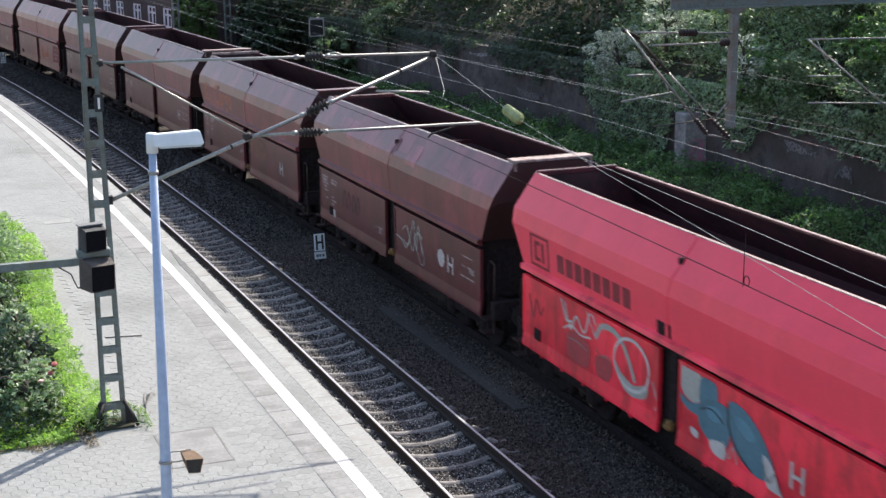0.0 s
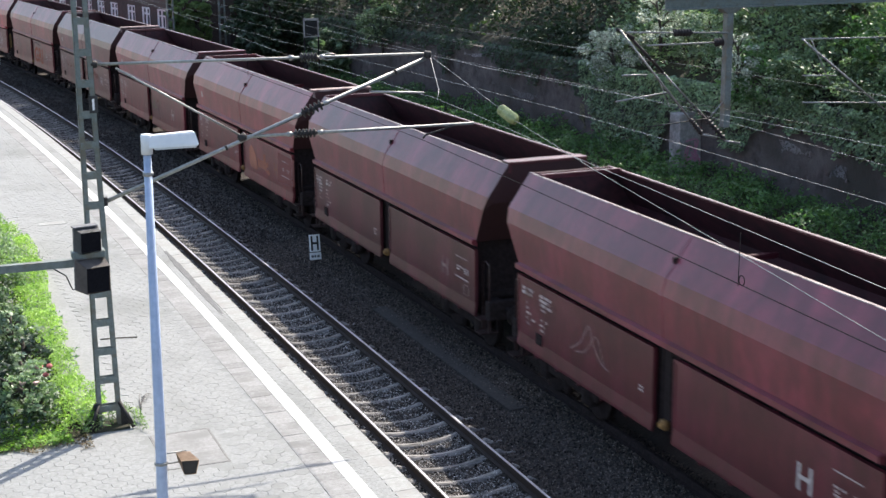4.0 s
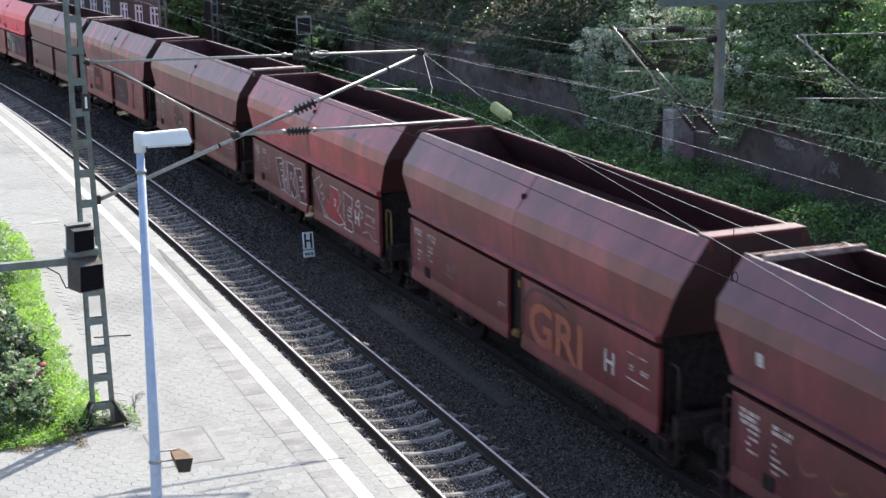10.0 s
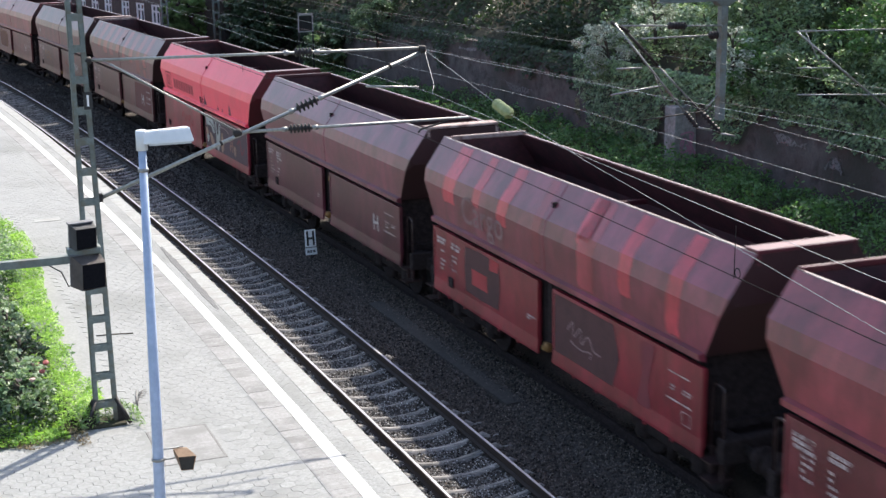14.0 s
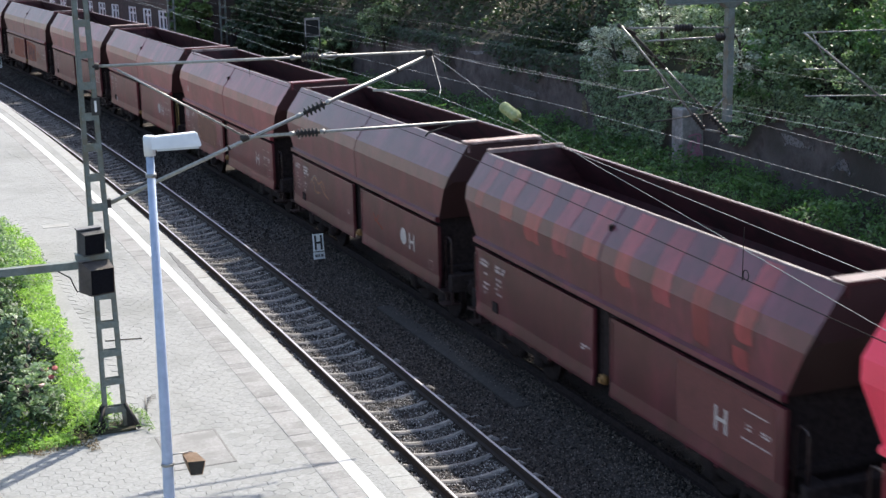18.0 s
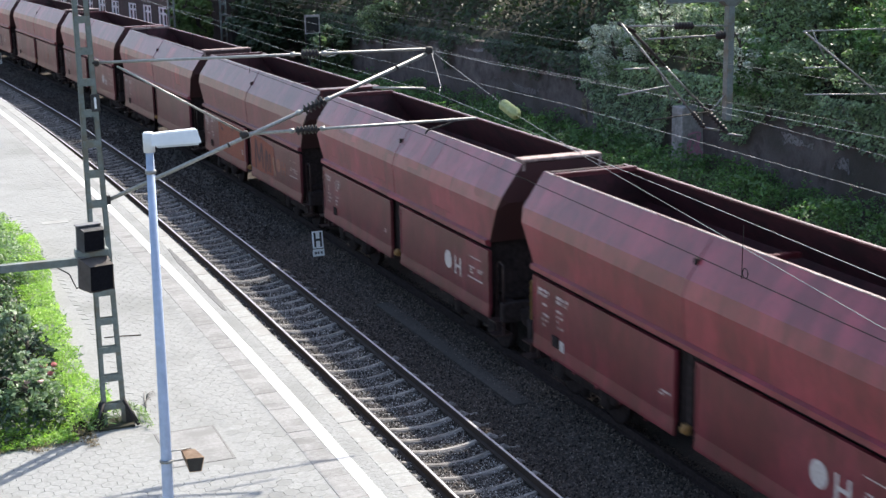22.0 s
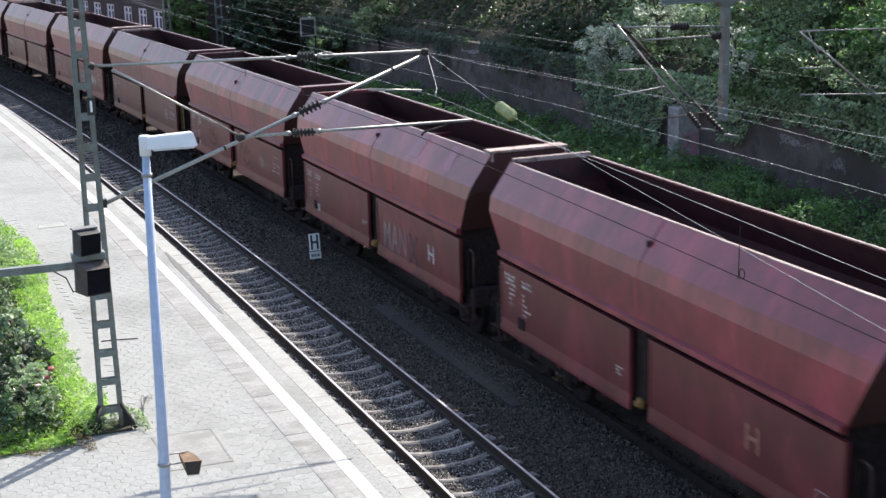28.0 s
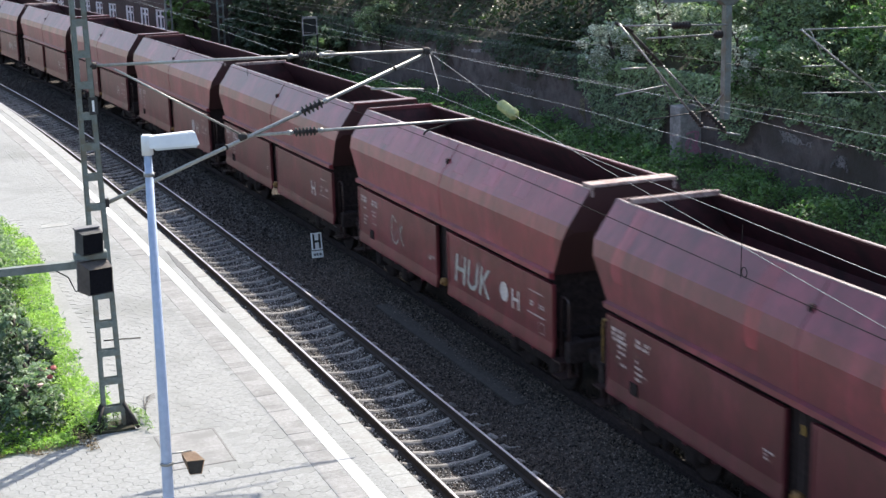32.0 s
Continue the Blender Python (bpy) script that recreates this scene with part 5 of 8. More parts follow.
plants("leaf_litter", 2600, 22.55, 23.4, -9.2, -5.9, 0.06, 0.05, LEAF_LITTER, "dry leaves and soil along the front of the bed", 1.3, -0.25, 0.5, 12.0)
# grey twig shape added for a cast shadow, and a thin bar, on the paving
twig = bmesh.new()
for k in range(7):
    a = 0.35 * (k - 3)
    tube([(0.02 * k, -0.42 + 0.1 * k, 0.012), (0.02 * k + 0.11 * math.sin(a + 0.6), -0.3 + 0.1 * k, 0.03), (0.02 * k + 0.2 * math.sin(a + 0.9), -0.24 + 0.1 * k, 0.012)], 0.008, twig, 5, 0.004)
tube([(0, -0.45, 0.014), (0.05, 0, 0.02), (0.13, 0.42, 0.014)], 0.011, twig, 5, 0.005)
tagged(part("dead_twig", twig, grainy("shadow_grey", (0.14, 0.13, 0.12), (0.24, 0.22, 0.2), 14, 0.9, relief=0.3), m=frame_at(24.58, -4.89, PZ)), "grey twig shape added for a shadow on the paving near the mast", "twig")
stick = tube([(-0.36, 0.07, 0.014), (0.0, 0.0, 0.02), (0.36, -0.07, 0.014)], 0.012, sides=6)
tagged(part("stick", stick, BARK, m=frame_at(28.65, -4.52, PZ)), "thin bar lying on the paving", "stick")
PETALS = [grainy("rose_petal", (0.3, 0.05, 0.05), (0.45, 0.13, 0.12), 20, 0.6, relief=0), grainy("pale_rose_petal", (0.55, 0.33, 0.32), (0.7, 0.5, 0.48), 20, 0.6, relief=0)]
ROSES = [(24.45, -6.42), (24.1, -6.62), (24.5, -6.34), (24.15, -6.56), (24.4, -6.5), (23.95, -6.85)]
for k in range(9):
    g = random.Random(900 + k)
    bm = lathe([(0.012, -0.02), (0.035, 0.0), (0.052, 0.022), (0.05, 0.04), (0.034, 0.03), (0.03, 0.042), (0.012, 0.034)], Matrix.Rotation(g.uniform(-0.5, 0.5), 4, "X"), sides=9)
    for v in bm.verts:
        v.co *= 1 + g.uniform(-0.14, 0.14)
    ob = part("rose", bm, PETALS[k % 2])
    place = ROSES[k] if k < len(ROSES) else (g.uniform(24.2, 26.6), g.uniform(-8.2, -6.8))
    ob.matrix_basis = frame_at(place[0], place[1], PZ + g.uniform(0.7, 1.0))
    tagged(ob, ("small red rose in the hedge", "small pale pink rose in the hedge")[k % 2], "flower", "roses in the hedge")

# ---------------------------------------------------------------- far building and trackside things
FACADE = grainy("dark_brick", (0.06, 0.045, 0.04), (0.12, 0.085, 0.07), 6, 0.9, relief=0.3, vary=0.1)
ROOF = grainy("roof_tile", (0.09, 0.05, 0.04), (0.16, 0.09, 0.07), 5, 0.9, relief=0.4)
PANE = grainy("window_glass", (0.05, 0.06, 0.07), (0.1, 0.12, 0.13), 2, 0.15, relief=0)
fa, fb = Vector((14.85, 92.9, 0)), Vector((11.44, 109.9, 0))
house_x = (fb - fa).normalized()
house_m = Matrix.Translation((fa.x, fa.y, 0.3)) @ Matrix.Rotation(math.atan2(house_x.y, house_x.x), 4, "Z")
house = thing("house", house_m, "dark brick house with white-framed windows behind the railway", "house")
LONG = 36.0
WINS = [1.3 + 2.9 * k + 0.7 * (k // 3) for k in range(11)]
bm = bmesh.new()
xs = [0.0]
for w in WINS:
    xs += [w - 0.8, w + 0.8]
xs.append(LONG)
for a, b in zip(xs, xs[1:]):
    solid = any(abs((a + b) / 2 - w) < 0.01 for w in WINS)
    for z0, z1 in ((-0.8, 1.55), (2.85, 4.5), (5.8, 6.8)):
        box(bm, a, b, -0.35, 0, z0, z1)
    if not solid:
        for z0, z1 in ((1.55, 2.85), (4.5, 5.8)):
            box(bm, a, b, -0.35, 0, z0, z1)
box(bm, 0, 0.3, -9, -0.35, -0.8, 6.8)
box(bm, LONG - 0.3, LONG, -9, -0.35, 0, 6.8)
box(bm, 0.3, LONG - 0.3, -9, -8.7, 0, 6.8)
part("wall", bm, FACADE, house)
bm = bmesh.new()
hull(bm, [(-0.4, 0.4, 6.8), (LONG + 0.4, 0.4, 6.8), (LONG + 0.4, -9.4, 6.8), (-0.4, -9.4, 6.8), (-0.4, -4.5, 10), (LONG + 0.4, -4.5, 10)], [(3, 2, 1, 0), (0, 1, 5, 4), (2, 3, 4, 5), (1, 2, 5), (3, 0, 4)])
part("roof", bm, ROOF, house)
bm = bmesh.new()
rings = [[bm.verts.new((x * w, y, 0.65 + z * h)) for x, z in ((-1, -1), (1, -1), (1, 1), (-1, 1))] for w, h, y in ((0.8, 0.65, 0.02), (0.56, 0.52, 0.02), (0.56, 0.52, -0.05), (0.8, 0.65, -0.05))]
for a, b in zip(rings, rings[1:] + rings[:1]):
    for i in range(4):
        bm.faces.new((a[i], a[(i + 1) % 4], b[(i + 1) % 4], b[i]))
bmesh.ops.recalc_face_normals(bm, faces=bm.faces)
frame_mesh = mesh_of("window_frame", bm, WHITE)
mullion_mesh = mesh_of("mullion", new_box(-0.12, 0.12, -0.045, 0.015, 0.13, 1.17), WHITE)
transom_mesh = mesh_of("transom", new_box(-0.56, 0.56, -0.04, 0.01, 0.78, 0.9), WHITE)
pane_mesh = mesh_of("pane", new_box(-0.63, 0.63, -0.035, -0.025, 0.11, 1.2), PANE)
sill_mesh = mesh_of("sill", new_box(-0.85, 0.85, -0.05, 0.1, -0.07, 0.0), WHITE)
for w in WINS:
    for z in (1.57, 4.47):
        win = part("window", frame_mesh, None, house, m=Matrix.Translation((w, -0.06, z)))
        part("pane", pane_mesh, None, win)
        part("mullion", mullion_mesh, None, win)
        part("transom", transom_mesh, None, win)
        part("sill", sill_mesh, None, win)
part("floor_inside", new_box(0.3, LONG - 0.3, -8.7, -0.35, -0.05, 0.0), FACADE, house)

for s, r in ((90.2, 15.75), (90.2, 12.35)):
    t = thing("lattice_mast", frame_at(s, r, -0.42), "thin grey lattice mast beside the track", "catenary mast")
    for sx in (-0.18, 0.18):
        part("leg", new_box(sx - 0.04, sx + 0.04, -0.1, 0.1, 0, 8.5), MAST_PAINT, t)
    for k in range(12):
        part("batten", new_box(-0.15, 0.15, -0.1, -0.08, 0.3 + 0.68 * k, 0.42 + 0.68 * k), MAST_PAINT, t)
cab = thing("relay_cabinet", frame_at(89.6, 16.25, -0.42), "dark metal relay cabinet among the bushes", "cabinet")
part("body", new_box(-0.3, 0.3, -0.3, 0.3, 0, 2.9, bevel=0.02), DARK_METAL, cab)
part("roof", new_box(-0.34, 0.34, -0.35, 0.35, 2.9, 2.96), GALV, cab)
sign = thing("sign_frame", frame_at(76.9, 16.5, -0.42), "empty pale rectangular frame on two posts", "sign")
for x in (-0.42, 0.42):
    part("post", new_box(x - 0.03, x + 0.03, -0.03, 0.03, 2.75, 3.8), CONCRETE, sign)
    part("lower_post", new_box(x - 0.03, x + 0.03, -0.025, 0.025, 0, 2.75), DARK_METAL, sign)
part("top_bar", new_box(-0.385, 0.385, -0.03, 0.03, 3.68, 3.8), CONCRETE, sign)
part("low_bar", new_box(-0.385, 0.385, -0.03, 0.03, 2.75, 2.8), CONCRETE, sign)
part("panel", new_box(-0.38, 0.38, 0.0, 0.02, 2.81, 3.65), BLACK, sign, "dark panel")
# ---------------------------------------------------------------- coal wagons
PITCH, HALF = 13.085, 6.07
SILL_X, SILL_Z, HIP_X, HIP_Z, RIM_X, RIM_Z = 1.37, 2.45, 1.432, 3.365, 0.893, 4.133
FACET = 0.15                                               # width cut from either side of the hip
DOOR_HALF, DOOR_TOP, MID = 1.435, 2.31, -0.15


_down = Vector((HIP_X - SILL_X, HIP_Z - SILL_Z)).normalized() * FACET
_up = Vector((HIP_X - RIM_X, HIP_Z - RIM_Z)).normalized() * FACET
LOW_FACET, HIGH_FACET = (HIP_X - _down.x, HIP_Z - _down.y), (HIP_X - _up.x, HIP_Z - _up.y)


def side_x(z):
    """How far the hopper's side stands out at a height."""
    return float(np.interp(z, [SILL_Z, LOW_FACET[1], HIGH_FACET[1], RIM_Z], [SILL_X, LOW_FACET[0], HIGH_FACET[0], RIM_X]))


def wagon_meshes():
    """The meshes that all wagons share."""
    out = {}
    bm = bmesh.new()
    ends = {"sill": (SILL_X, SILL_Z, 5.5), "hip": (HIP_X, HIP_Z, 6.07), "rim": (RIM_X, RIM_Z, 6.08)}
    ring = {}
    for key, (x, z, y) in ends.items():
        ring[key] = [bm.verts.new(v) for v in ((-x, -y, z), (x, -y, z), (x, y, z), (-x, y, z))]
    inner = {}
    for key, (x, z, y) in {"rim": (RIM_X - 0.07, RIM_Z, 6.01), "hip": (HIP_X - 0.07, HIP_Z - 0.01, 6.0), "low": (1.28, 2.6, 4.95)}.items():
        inner[key] = [bm.verts.new(v) for v in ((-x, -y, z), (x, -y, z), (x, y, z), (-x, y, z))]
    saddle = [bm.verts.new((0, -4.6, 3.0)), bm.verts.new((0, 4.6, 3.0))]
    for lo, hi in (("sill", "hip"), ("hip", "rim")):
        for i in range(4):
            bm.faces.new((ring[lo][i], ring[lo][(i + 1) % 4], ring[hi][(i + 1) % 4], ring[hi][i]))
    for i in range(4):
        bm.faces.new((ring["rim"][i], ring["rim"][(i + 1) % 4], inner["rim"][(i + 1) % 4], inner["rim"][i]))
        for lo, hi in (("hip", "rim"), ("low", "hip")):
            f = bm.faces.new((inner[hi][i], inner[hi][(i + 1) % 4], inner[lo][(i + 1) % 4], inner[lo][i]))
            f.material_index = 1
    l = inner["low"]
    for f in ((l[0], l[1], saddle[0]), (l[1], l[2], saddle[1], saddle[0]), (l[2], l[3], saddle[1]), (l[3], l[0], saddle[0], saddle[1])):
        bm.faces.new(f).material_index = 1
    bm.faces.new(ring["sill"])
    bmesh.ops.bevel(bm, geom=[e for e in bm.edges if all(abs(v.co.z - HIP_Z) < 1e-4 and abs(abs(v.co.x) - HIP_X) < 1e-4 for v in e.verts) and abs(e.verts[0].co.y - e.verts[1].co.y) > 1], offset=FACET, segments=1, affect="EDGES")
    bm.normal_update()
    # end walls take the colour that has the gap's shade in it
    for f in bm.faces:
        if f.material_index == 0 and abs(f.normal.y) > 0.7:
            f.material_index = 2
        if f.material_index == 0 and f.normal.z > 0.9:
            f.material_index = 1
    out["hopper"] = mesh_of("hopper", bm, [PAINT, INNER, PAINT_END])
    out["hopper_clean"] = out["hopper"].copy()
    out["hopper_clean"].materials[0] = PAINT_CLEAN

    bm = bmesh.new()                                       # one side's rim tube
    box(bm, -0.03, 0.03, -6.09, 6.09, -0.05, 0.0, bevel=0.008)
    out["rim_rail"] = mesh_of("rim_rail", bm, PAINT)
    bm = bmesh.new()                                       # bare metal along the rim's outer corner, worn off in stretches
    rr = random.Random(31)
    y = -6.05
    while y < 6.0:
        n = rr.uniform(0.5, 1.8)
        box(bm, -0.006, 0.006, y, min(6.08, y + n), -0.012, 0.004)
        y += n + rr.uniform(0.0, 0.12)
    out["rim_edge"] = mesh_of("rim_edge", bm, RIM_EDGE)
    bm = bmesh.new()
    prism(bm, [(-0.05, -0.09), (0.07, -0.05), (0.07, 0.04), (-0.05, 0.08)], -5.5, 5.5)
    out["sill_beam"] = mesh_of("sill_beam", bm, PAINT)
    bm = bmesh.new()                                       # lower door with a folded lip, outside at x = 0
    prism(bm, [(-0.06, 0.0), (-0.06, -1.15), (-0.034, -1.37), (-0.034, -1.42), (-0.08, -1.42), (-0.12, -1.16), (-0.12, 0.0)], 0.0, 5.28)
    for y in (0.0, 5.22):
        box(bm, -0.06, -0.045, y, y + 0.06, -1.12, -0.06)
    box(bm, -0.06, -0.045, 0.0, 5.28, -0.06, 0.0)
    for k in range(1, 6):
        box(bm, -0.12, -0.02, 0.88 * k - 0.02, 0.88 * k + 0.02, -1.46, -1.409)
    out["door"] = mesh_of("door", bm, PAINT)
    bm = bmesh.new()                                       # end walkway across the top
    box(bm, -0.9, 0.9, -0.17, 0.17, -0.03, 0.03, bevel=0.01)
    for x in (-0.86, 0.86):
        box(bm, x - 0.03, x + 0.03, -0.16, 0.16, -0.2, -0.03)
    out["end_plate"] = mesh_of("end_plate", bm, RIM_WORN)
    out["end_plate_painted"] = out["end_plate"].copy()
    out["end_plate_painted"].materials[0] = PAINT
    bm = bmesh.new()
    box(bm, -0.88, 0.88, -0.04, 0.04, -0.05, 0.05, bevel=0.012)
    out["cross_bar"] = mesh_of("cross_bar", bm, RIM_WORN)
    out["cross_bar_painted"] = out["cross_bar"].copy()
    out["cross_bar_painted"].materials[0] = PAINT
    bm = bmesh.new()                                       # frame: side sills, headstocks, hopper chutes
    for x in (-0.95, 0.95):
        box(bm, x - 0.09, x + 0.09, -5.85, 5.85, 0.95, 1.2)
    for y in (-5.9, 5.9):
        box(bm, -1.3, 1.3, y - 0.1, y + 0.1, 0.85, 1.25, bevel=0.02)
    for y in (-5.0, 5.0):
        box(bm, -1.2, 1.2, y - 0.45, y + 0.45, 1.2, 1.32)
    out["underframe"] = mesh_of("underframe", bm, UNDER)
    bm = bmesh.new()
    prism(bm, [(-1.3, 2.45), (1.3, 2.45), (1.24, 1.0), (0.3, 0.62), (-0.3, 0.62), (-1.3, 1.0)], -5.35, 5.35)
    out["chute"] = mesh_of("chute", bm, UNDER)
    bm = bmesh.new()
    for x in (-1.0, 1.0):
        box(bm, x - 0.07, x + 0.07, -1.25, 1.25, 0.42, 0.68, bevel=0.03)
        for y in (-0.9, 0.9):
            box(bm, x - 0.12, x + 0.12, y - 0.17, y + 0.17, 0.3, 0.62, bevel=0.04)
        lathe([(0.09, -0.22), (0.09, 0.22)], Matrix.Translation((x, 0, 0.45)), bm, 10)
    box(bm, -1.0, 1.0, -0.25, 0.25, 0.45, 0.75)
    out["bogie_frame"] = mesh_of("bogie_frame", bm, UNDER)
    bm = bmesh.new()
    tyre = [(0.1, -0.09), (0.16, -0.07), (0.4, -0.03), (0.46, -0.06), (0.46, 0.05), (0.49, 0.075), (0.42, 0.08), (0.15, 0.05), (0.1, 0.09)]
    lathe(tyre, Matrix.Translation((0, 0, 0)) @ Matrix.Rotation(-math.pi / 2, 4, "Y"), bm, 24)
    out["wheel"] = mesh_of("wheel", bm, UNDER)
    bm = bmesh.new()
    lathe([(0.07, 0), (0.07, 0.35), (0.11, 0.36), (0.11, 0.4), (0.2, 0.56), (0.225, 0.58), (0.225, 0.62), (0.05, 0.64)], Matrix.Rotation(math.pi / 2, 4, "X"), bm, 16)
    out["buffer"] = mesh_of("buffer", bm, UNDER)
    bm = tube([(0, 0, 1.0), (0, 0, 1.95), (0.0, -0.04, 2.05), (0, -0.15, 2.08), (0, -0.28, 2.05), (0, -0.32, 1.95), (0, -0.32, 1.0)], 0.022, sides=6)
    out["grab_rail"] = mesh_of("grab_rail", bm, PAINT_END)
    out["grab_rail_yellow"] = out["grab_rail"].copy()
    out["grab_rail_yellow"].materials[0] = grainy("worn_yellow", (0.12, 0.075, 0.03), (0.3, 0.2, 0.06), 18, 0.7)
    bm = bmesh.new()
    for z in (0.55, 0.85):
        box(bm, -0.2, 0.2, -0.16, 0.16, z, z + 0.03)
    for y in (-0.15, 0.15):
        box(bm, -0.03, 0.03, y - 0.02, y + 0.02, 0.55, 1.05)
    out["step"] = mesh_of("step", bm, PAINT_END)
    bm = bmesh.new()
    box(bm, -0.06, 0.06, -0.08, 0.08, -0.08, 0.08, bevel=0.02)
    lathe([(0.05, 0), (0.05, 0.2)], Matrix.Rotation(math.pi / 2, 4, "Y") @ Matrix.Translation((0, 0, -0.1)), bm, 10)
    out["latch"] = mesh_of("latch", bm, grainy("latch_paint", (0.12, 0.055, 0.02), (0.32, 0.17, 0.05), 18, 0.8))
    bm = bmesh.new()                                       # centre post between the doors
    box(bm, -0.03, 0.03, -0.09, 0.09, 1.15, 2.5)
    box(bm, -0.02, 0.02, -0.22, -0.19, 1.15, 2.5)
    box(bm, -0.02, 0.02, 0.19, 0.22, 1.15, 2.5)
    out["door_post"] = mesh_of("door_post", bm, UNDER)
    bm = bmesh.new()                                       # folded seam over the middle of the hopper
    line = [(side_x(z), z) for z in (SILL_Z + 0.05, LOW_FACET[1], HIGH_FACET[1], RIM_Z - 0.02)]
    for (x0, z0), (x1, z1) in zip(line, line[1:]):
        d = Vector((z1 - z0, 0, x0 - x1)).normalized() * 0.012
        hull(bm, [(x0, -0.05, z0), (x0, 0.05, z0), (x1, 0.05, z1), (x1, -0.05, z1), (x0 + d.x, -0.04, z0 + d.z), (x0 + d.x, 0.04, z0 + d.z), (x1 + d.x, 0.04, z1 + d.z), (x1 + d.x, -0.04, z1 + d.z)],
             [(4, 5, 6, 7), (0, 1, 5, 4), (1, 2, 6, 5), (2, 3, 7, 6), (3, 0, 4, 7)])
    bmesh.ops.recalc_face_normals(bm, faces=bm.faces)
    out["seam"] = mesh_of("seam", bm, PAINT)
    out["seam_clean"] = out["seam"].copy()
    out["seam_clean"].materials[0] = PAINT_CLEAN
    bm = bmesh.new()
    box(bm, -0.05, 0.05, -0.05, 0.05, 0, 0.12, bevel=0.015)
    out["lifting_lug"] = mesh_of("lifting_lug", bm, UNDER)
    return out


MESH = wagon_meshes()
FLIP = Matrix.Rotation(math.pi, 4, "Z")


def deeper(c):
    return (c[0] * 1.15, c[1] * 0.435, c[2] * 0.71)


def coal_wagon(tone, low_tone, label, clean=False, end=0, bare=(True, True), rails=False):
    """A four-axle hopper wagon; its middle stands over the origin, its shown side looks to -x."""
    w = thing("hopper_wagon", Matrix.Identity(4), label, "freight wagon", "train of coal wagons")
    hop = part("hopper", MESH["hopper_clean" if clean else "hopper"], None, w)
    for side in (-1, 1):
        turn = FLIP if side < 0 else Matrix.Identity(4)
        part("rim_rail", MESH["rim_rail"], None, hop, "worn rim", Matrix.Translation((side * (RIM_X - 0.03), 0, RIM_Z + 0.012)))
        part("sill_beam", MESH["sill_beam"], None, w, m=Matrix.Translation((side * (SILL_X + 0.02), 0, SILL_Z)) @ turn)
        part("seam", MESH["seam_clean" if clean else "seam"], None, hop, m=turn)
        part("rim_edge", MESH["rim_edge"], None, hop, "bright bare edge", Matrix.Translation((side * (RIM_X + 0.002), 0, RIM_Z + 0.008)))
        part("door_post", MESH["door_post"], None, w, m=Matrix.Translation((side * (DOOR_HALF - 0.14), MID, 0)))
        for half in (0, 1):
            y = (MID + 0.19 if half else -5.66) if side > 0 else (MID - 0.36 if half else 5.4)
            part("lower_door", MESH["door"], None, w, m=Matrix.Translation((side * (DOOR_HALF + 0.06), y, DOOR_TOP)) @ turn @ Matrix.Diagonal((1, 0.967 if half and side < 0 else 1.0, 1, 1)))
        part("door_latch", MESH["latch"], None, w, "worn yellowish latch", Matrix.Translation((side * (DOOR_HALF - 0.06), MID, 1.08)))
    part("end_plate", MESH["end_plate" if bare[0] else "end_plate_painted"], None, w, "pale worn end walkway" if bare[0] else "painted end walkway", Matrix.Translation((0, -5.93, RIM_Z + 0.055 - (0.0 if bare[0] else 0.03))))
    part("cross_bar", MESH["cross_bar" if bare[1] else "cross_bar_painted"], None, w, "pale worn cross bar" if bare[1] else "painted cross bar", Matrix.Translation((0, 6.02 if end == 0 else 5.6, RIM_Z + (0.04 if bare[1] else 0.0))))
    if end:
        part("cross_bar", MESH["cross_bar_painted"], None, w, m=Matrix.Translation((0, 0.2, 3.6)))
    part("underframe", MESH["underframe"], None, w)
    part("chute", MESH["chute"], None, w)
    for y in (-4.05, 4.05):
        bogie = part("bogie", MESH["bogie_frame"], None, w, m=Matrix.Translation((0, y, 0)))
        for dy in (-0.9, 0.9):
            for x in (-0.75, 0.75):
                part("wheel", MESH["wheel"], None, bogie, m=Matrix.Translation((x, dy, 0.46)) @ (FLIP if x > 0 else Matrix.Identity(4)))
    for y in (-1, 1):
        for x in (-0.875, 0.875):
            part("buffer", MESH["buffer"], None, w, m=Matrix.Translation((x, y * 5.84, 1.05)) @ (Matrix.Identity(4) if y < 0 else FLIP))
        for x in (-1.25, 1.25):
            part("grab_rail", MESH["grab_rail_yellow" if rails else "grab_rail"], None, w, "worn yellow grab rail" if rails else "", m=Matrix.Translation((x, y * 5.75 + 0.16, 0)))
            part("step", MESH["step"], None, w, m=Matrix.Translation((x, y * 5.75, 0)))
    part("lifting_lug", MESH["lifting_lug"], None, hop, m=Matrix.Translation((-side_x(3.74) + 0.01, -0.02, 3.69)))
    # doors' own tone, lowered further in colour for shade low on the side
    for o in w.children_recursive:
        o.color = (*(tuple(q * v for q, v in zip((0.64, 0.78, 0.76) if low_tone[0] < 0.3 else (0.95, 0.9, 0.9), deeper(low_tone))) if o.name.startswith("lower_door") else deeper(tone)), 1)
        if o.name.startswith("rim_rail"):
            o.color = (*(0.4 * v for v in deeper(tone)), 1)
        if clean and o.name.startswith("rim_rail"):
            o.color = (0.14, 0.05, 0.045, 1)
        if o.name.startswith(("end_plate", "cross_bar")):
            o.color = (*(0.5 * v for v in deeper(tone if tone[0] < 0.2 else (0.12, 0.045, 0.042))), 1)
        if o.name.startswith(("step", "grab")):
            o.color = (0.03, 0.012, 0.012, 1)
    return w


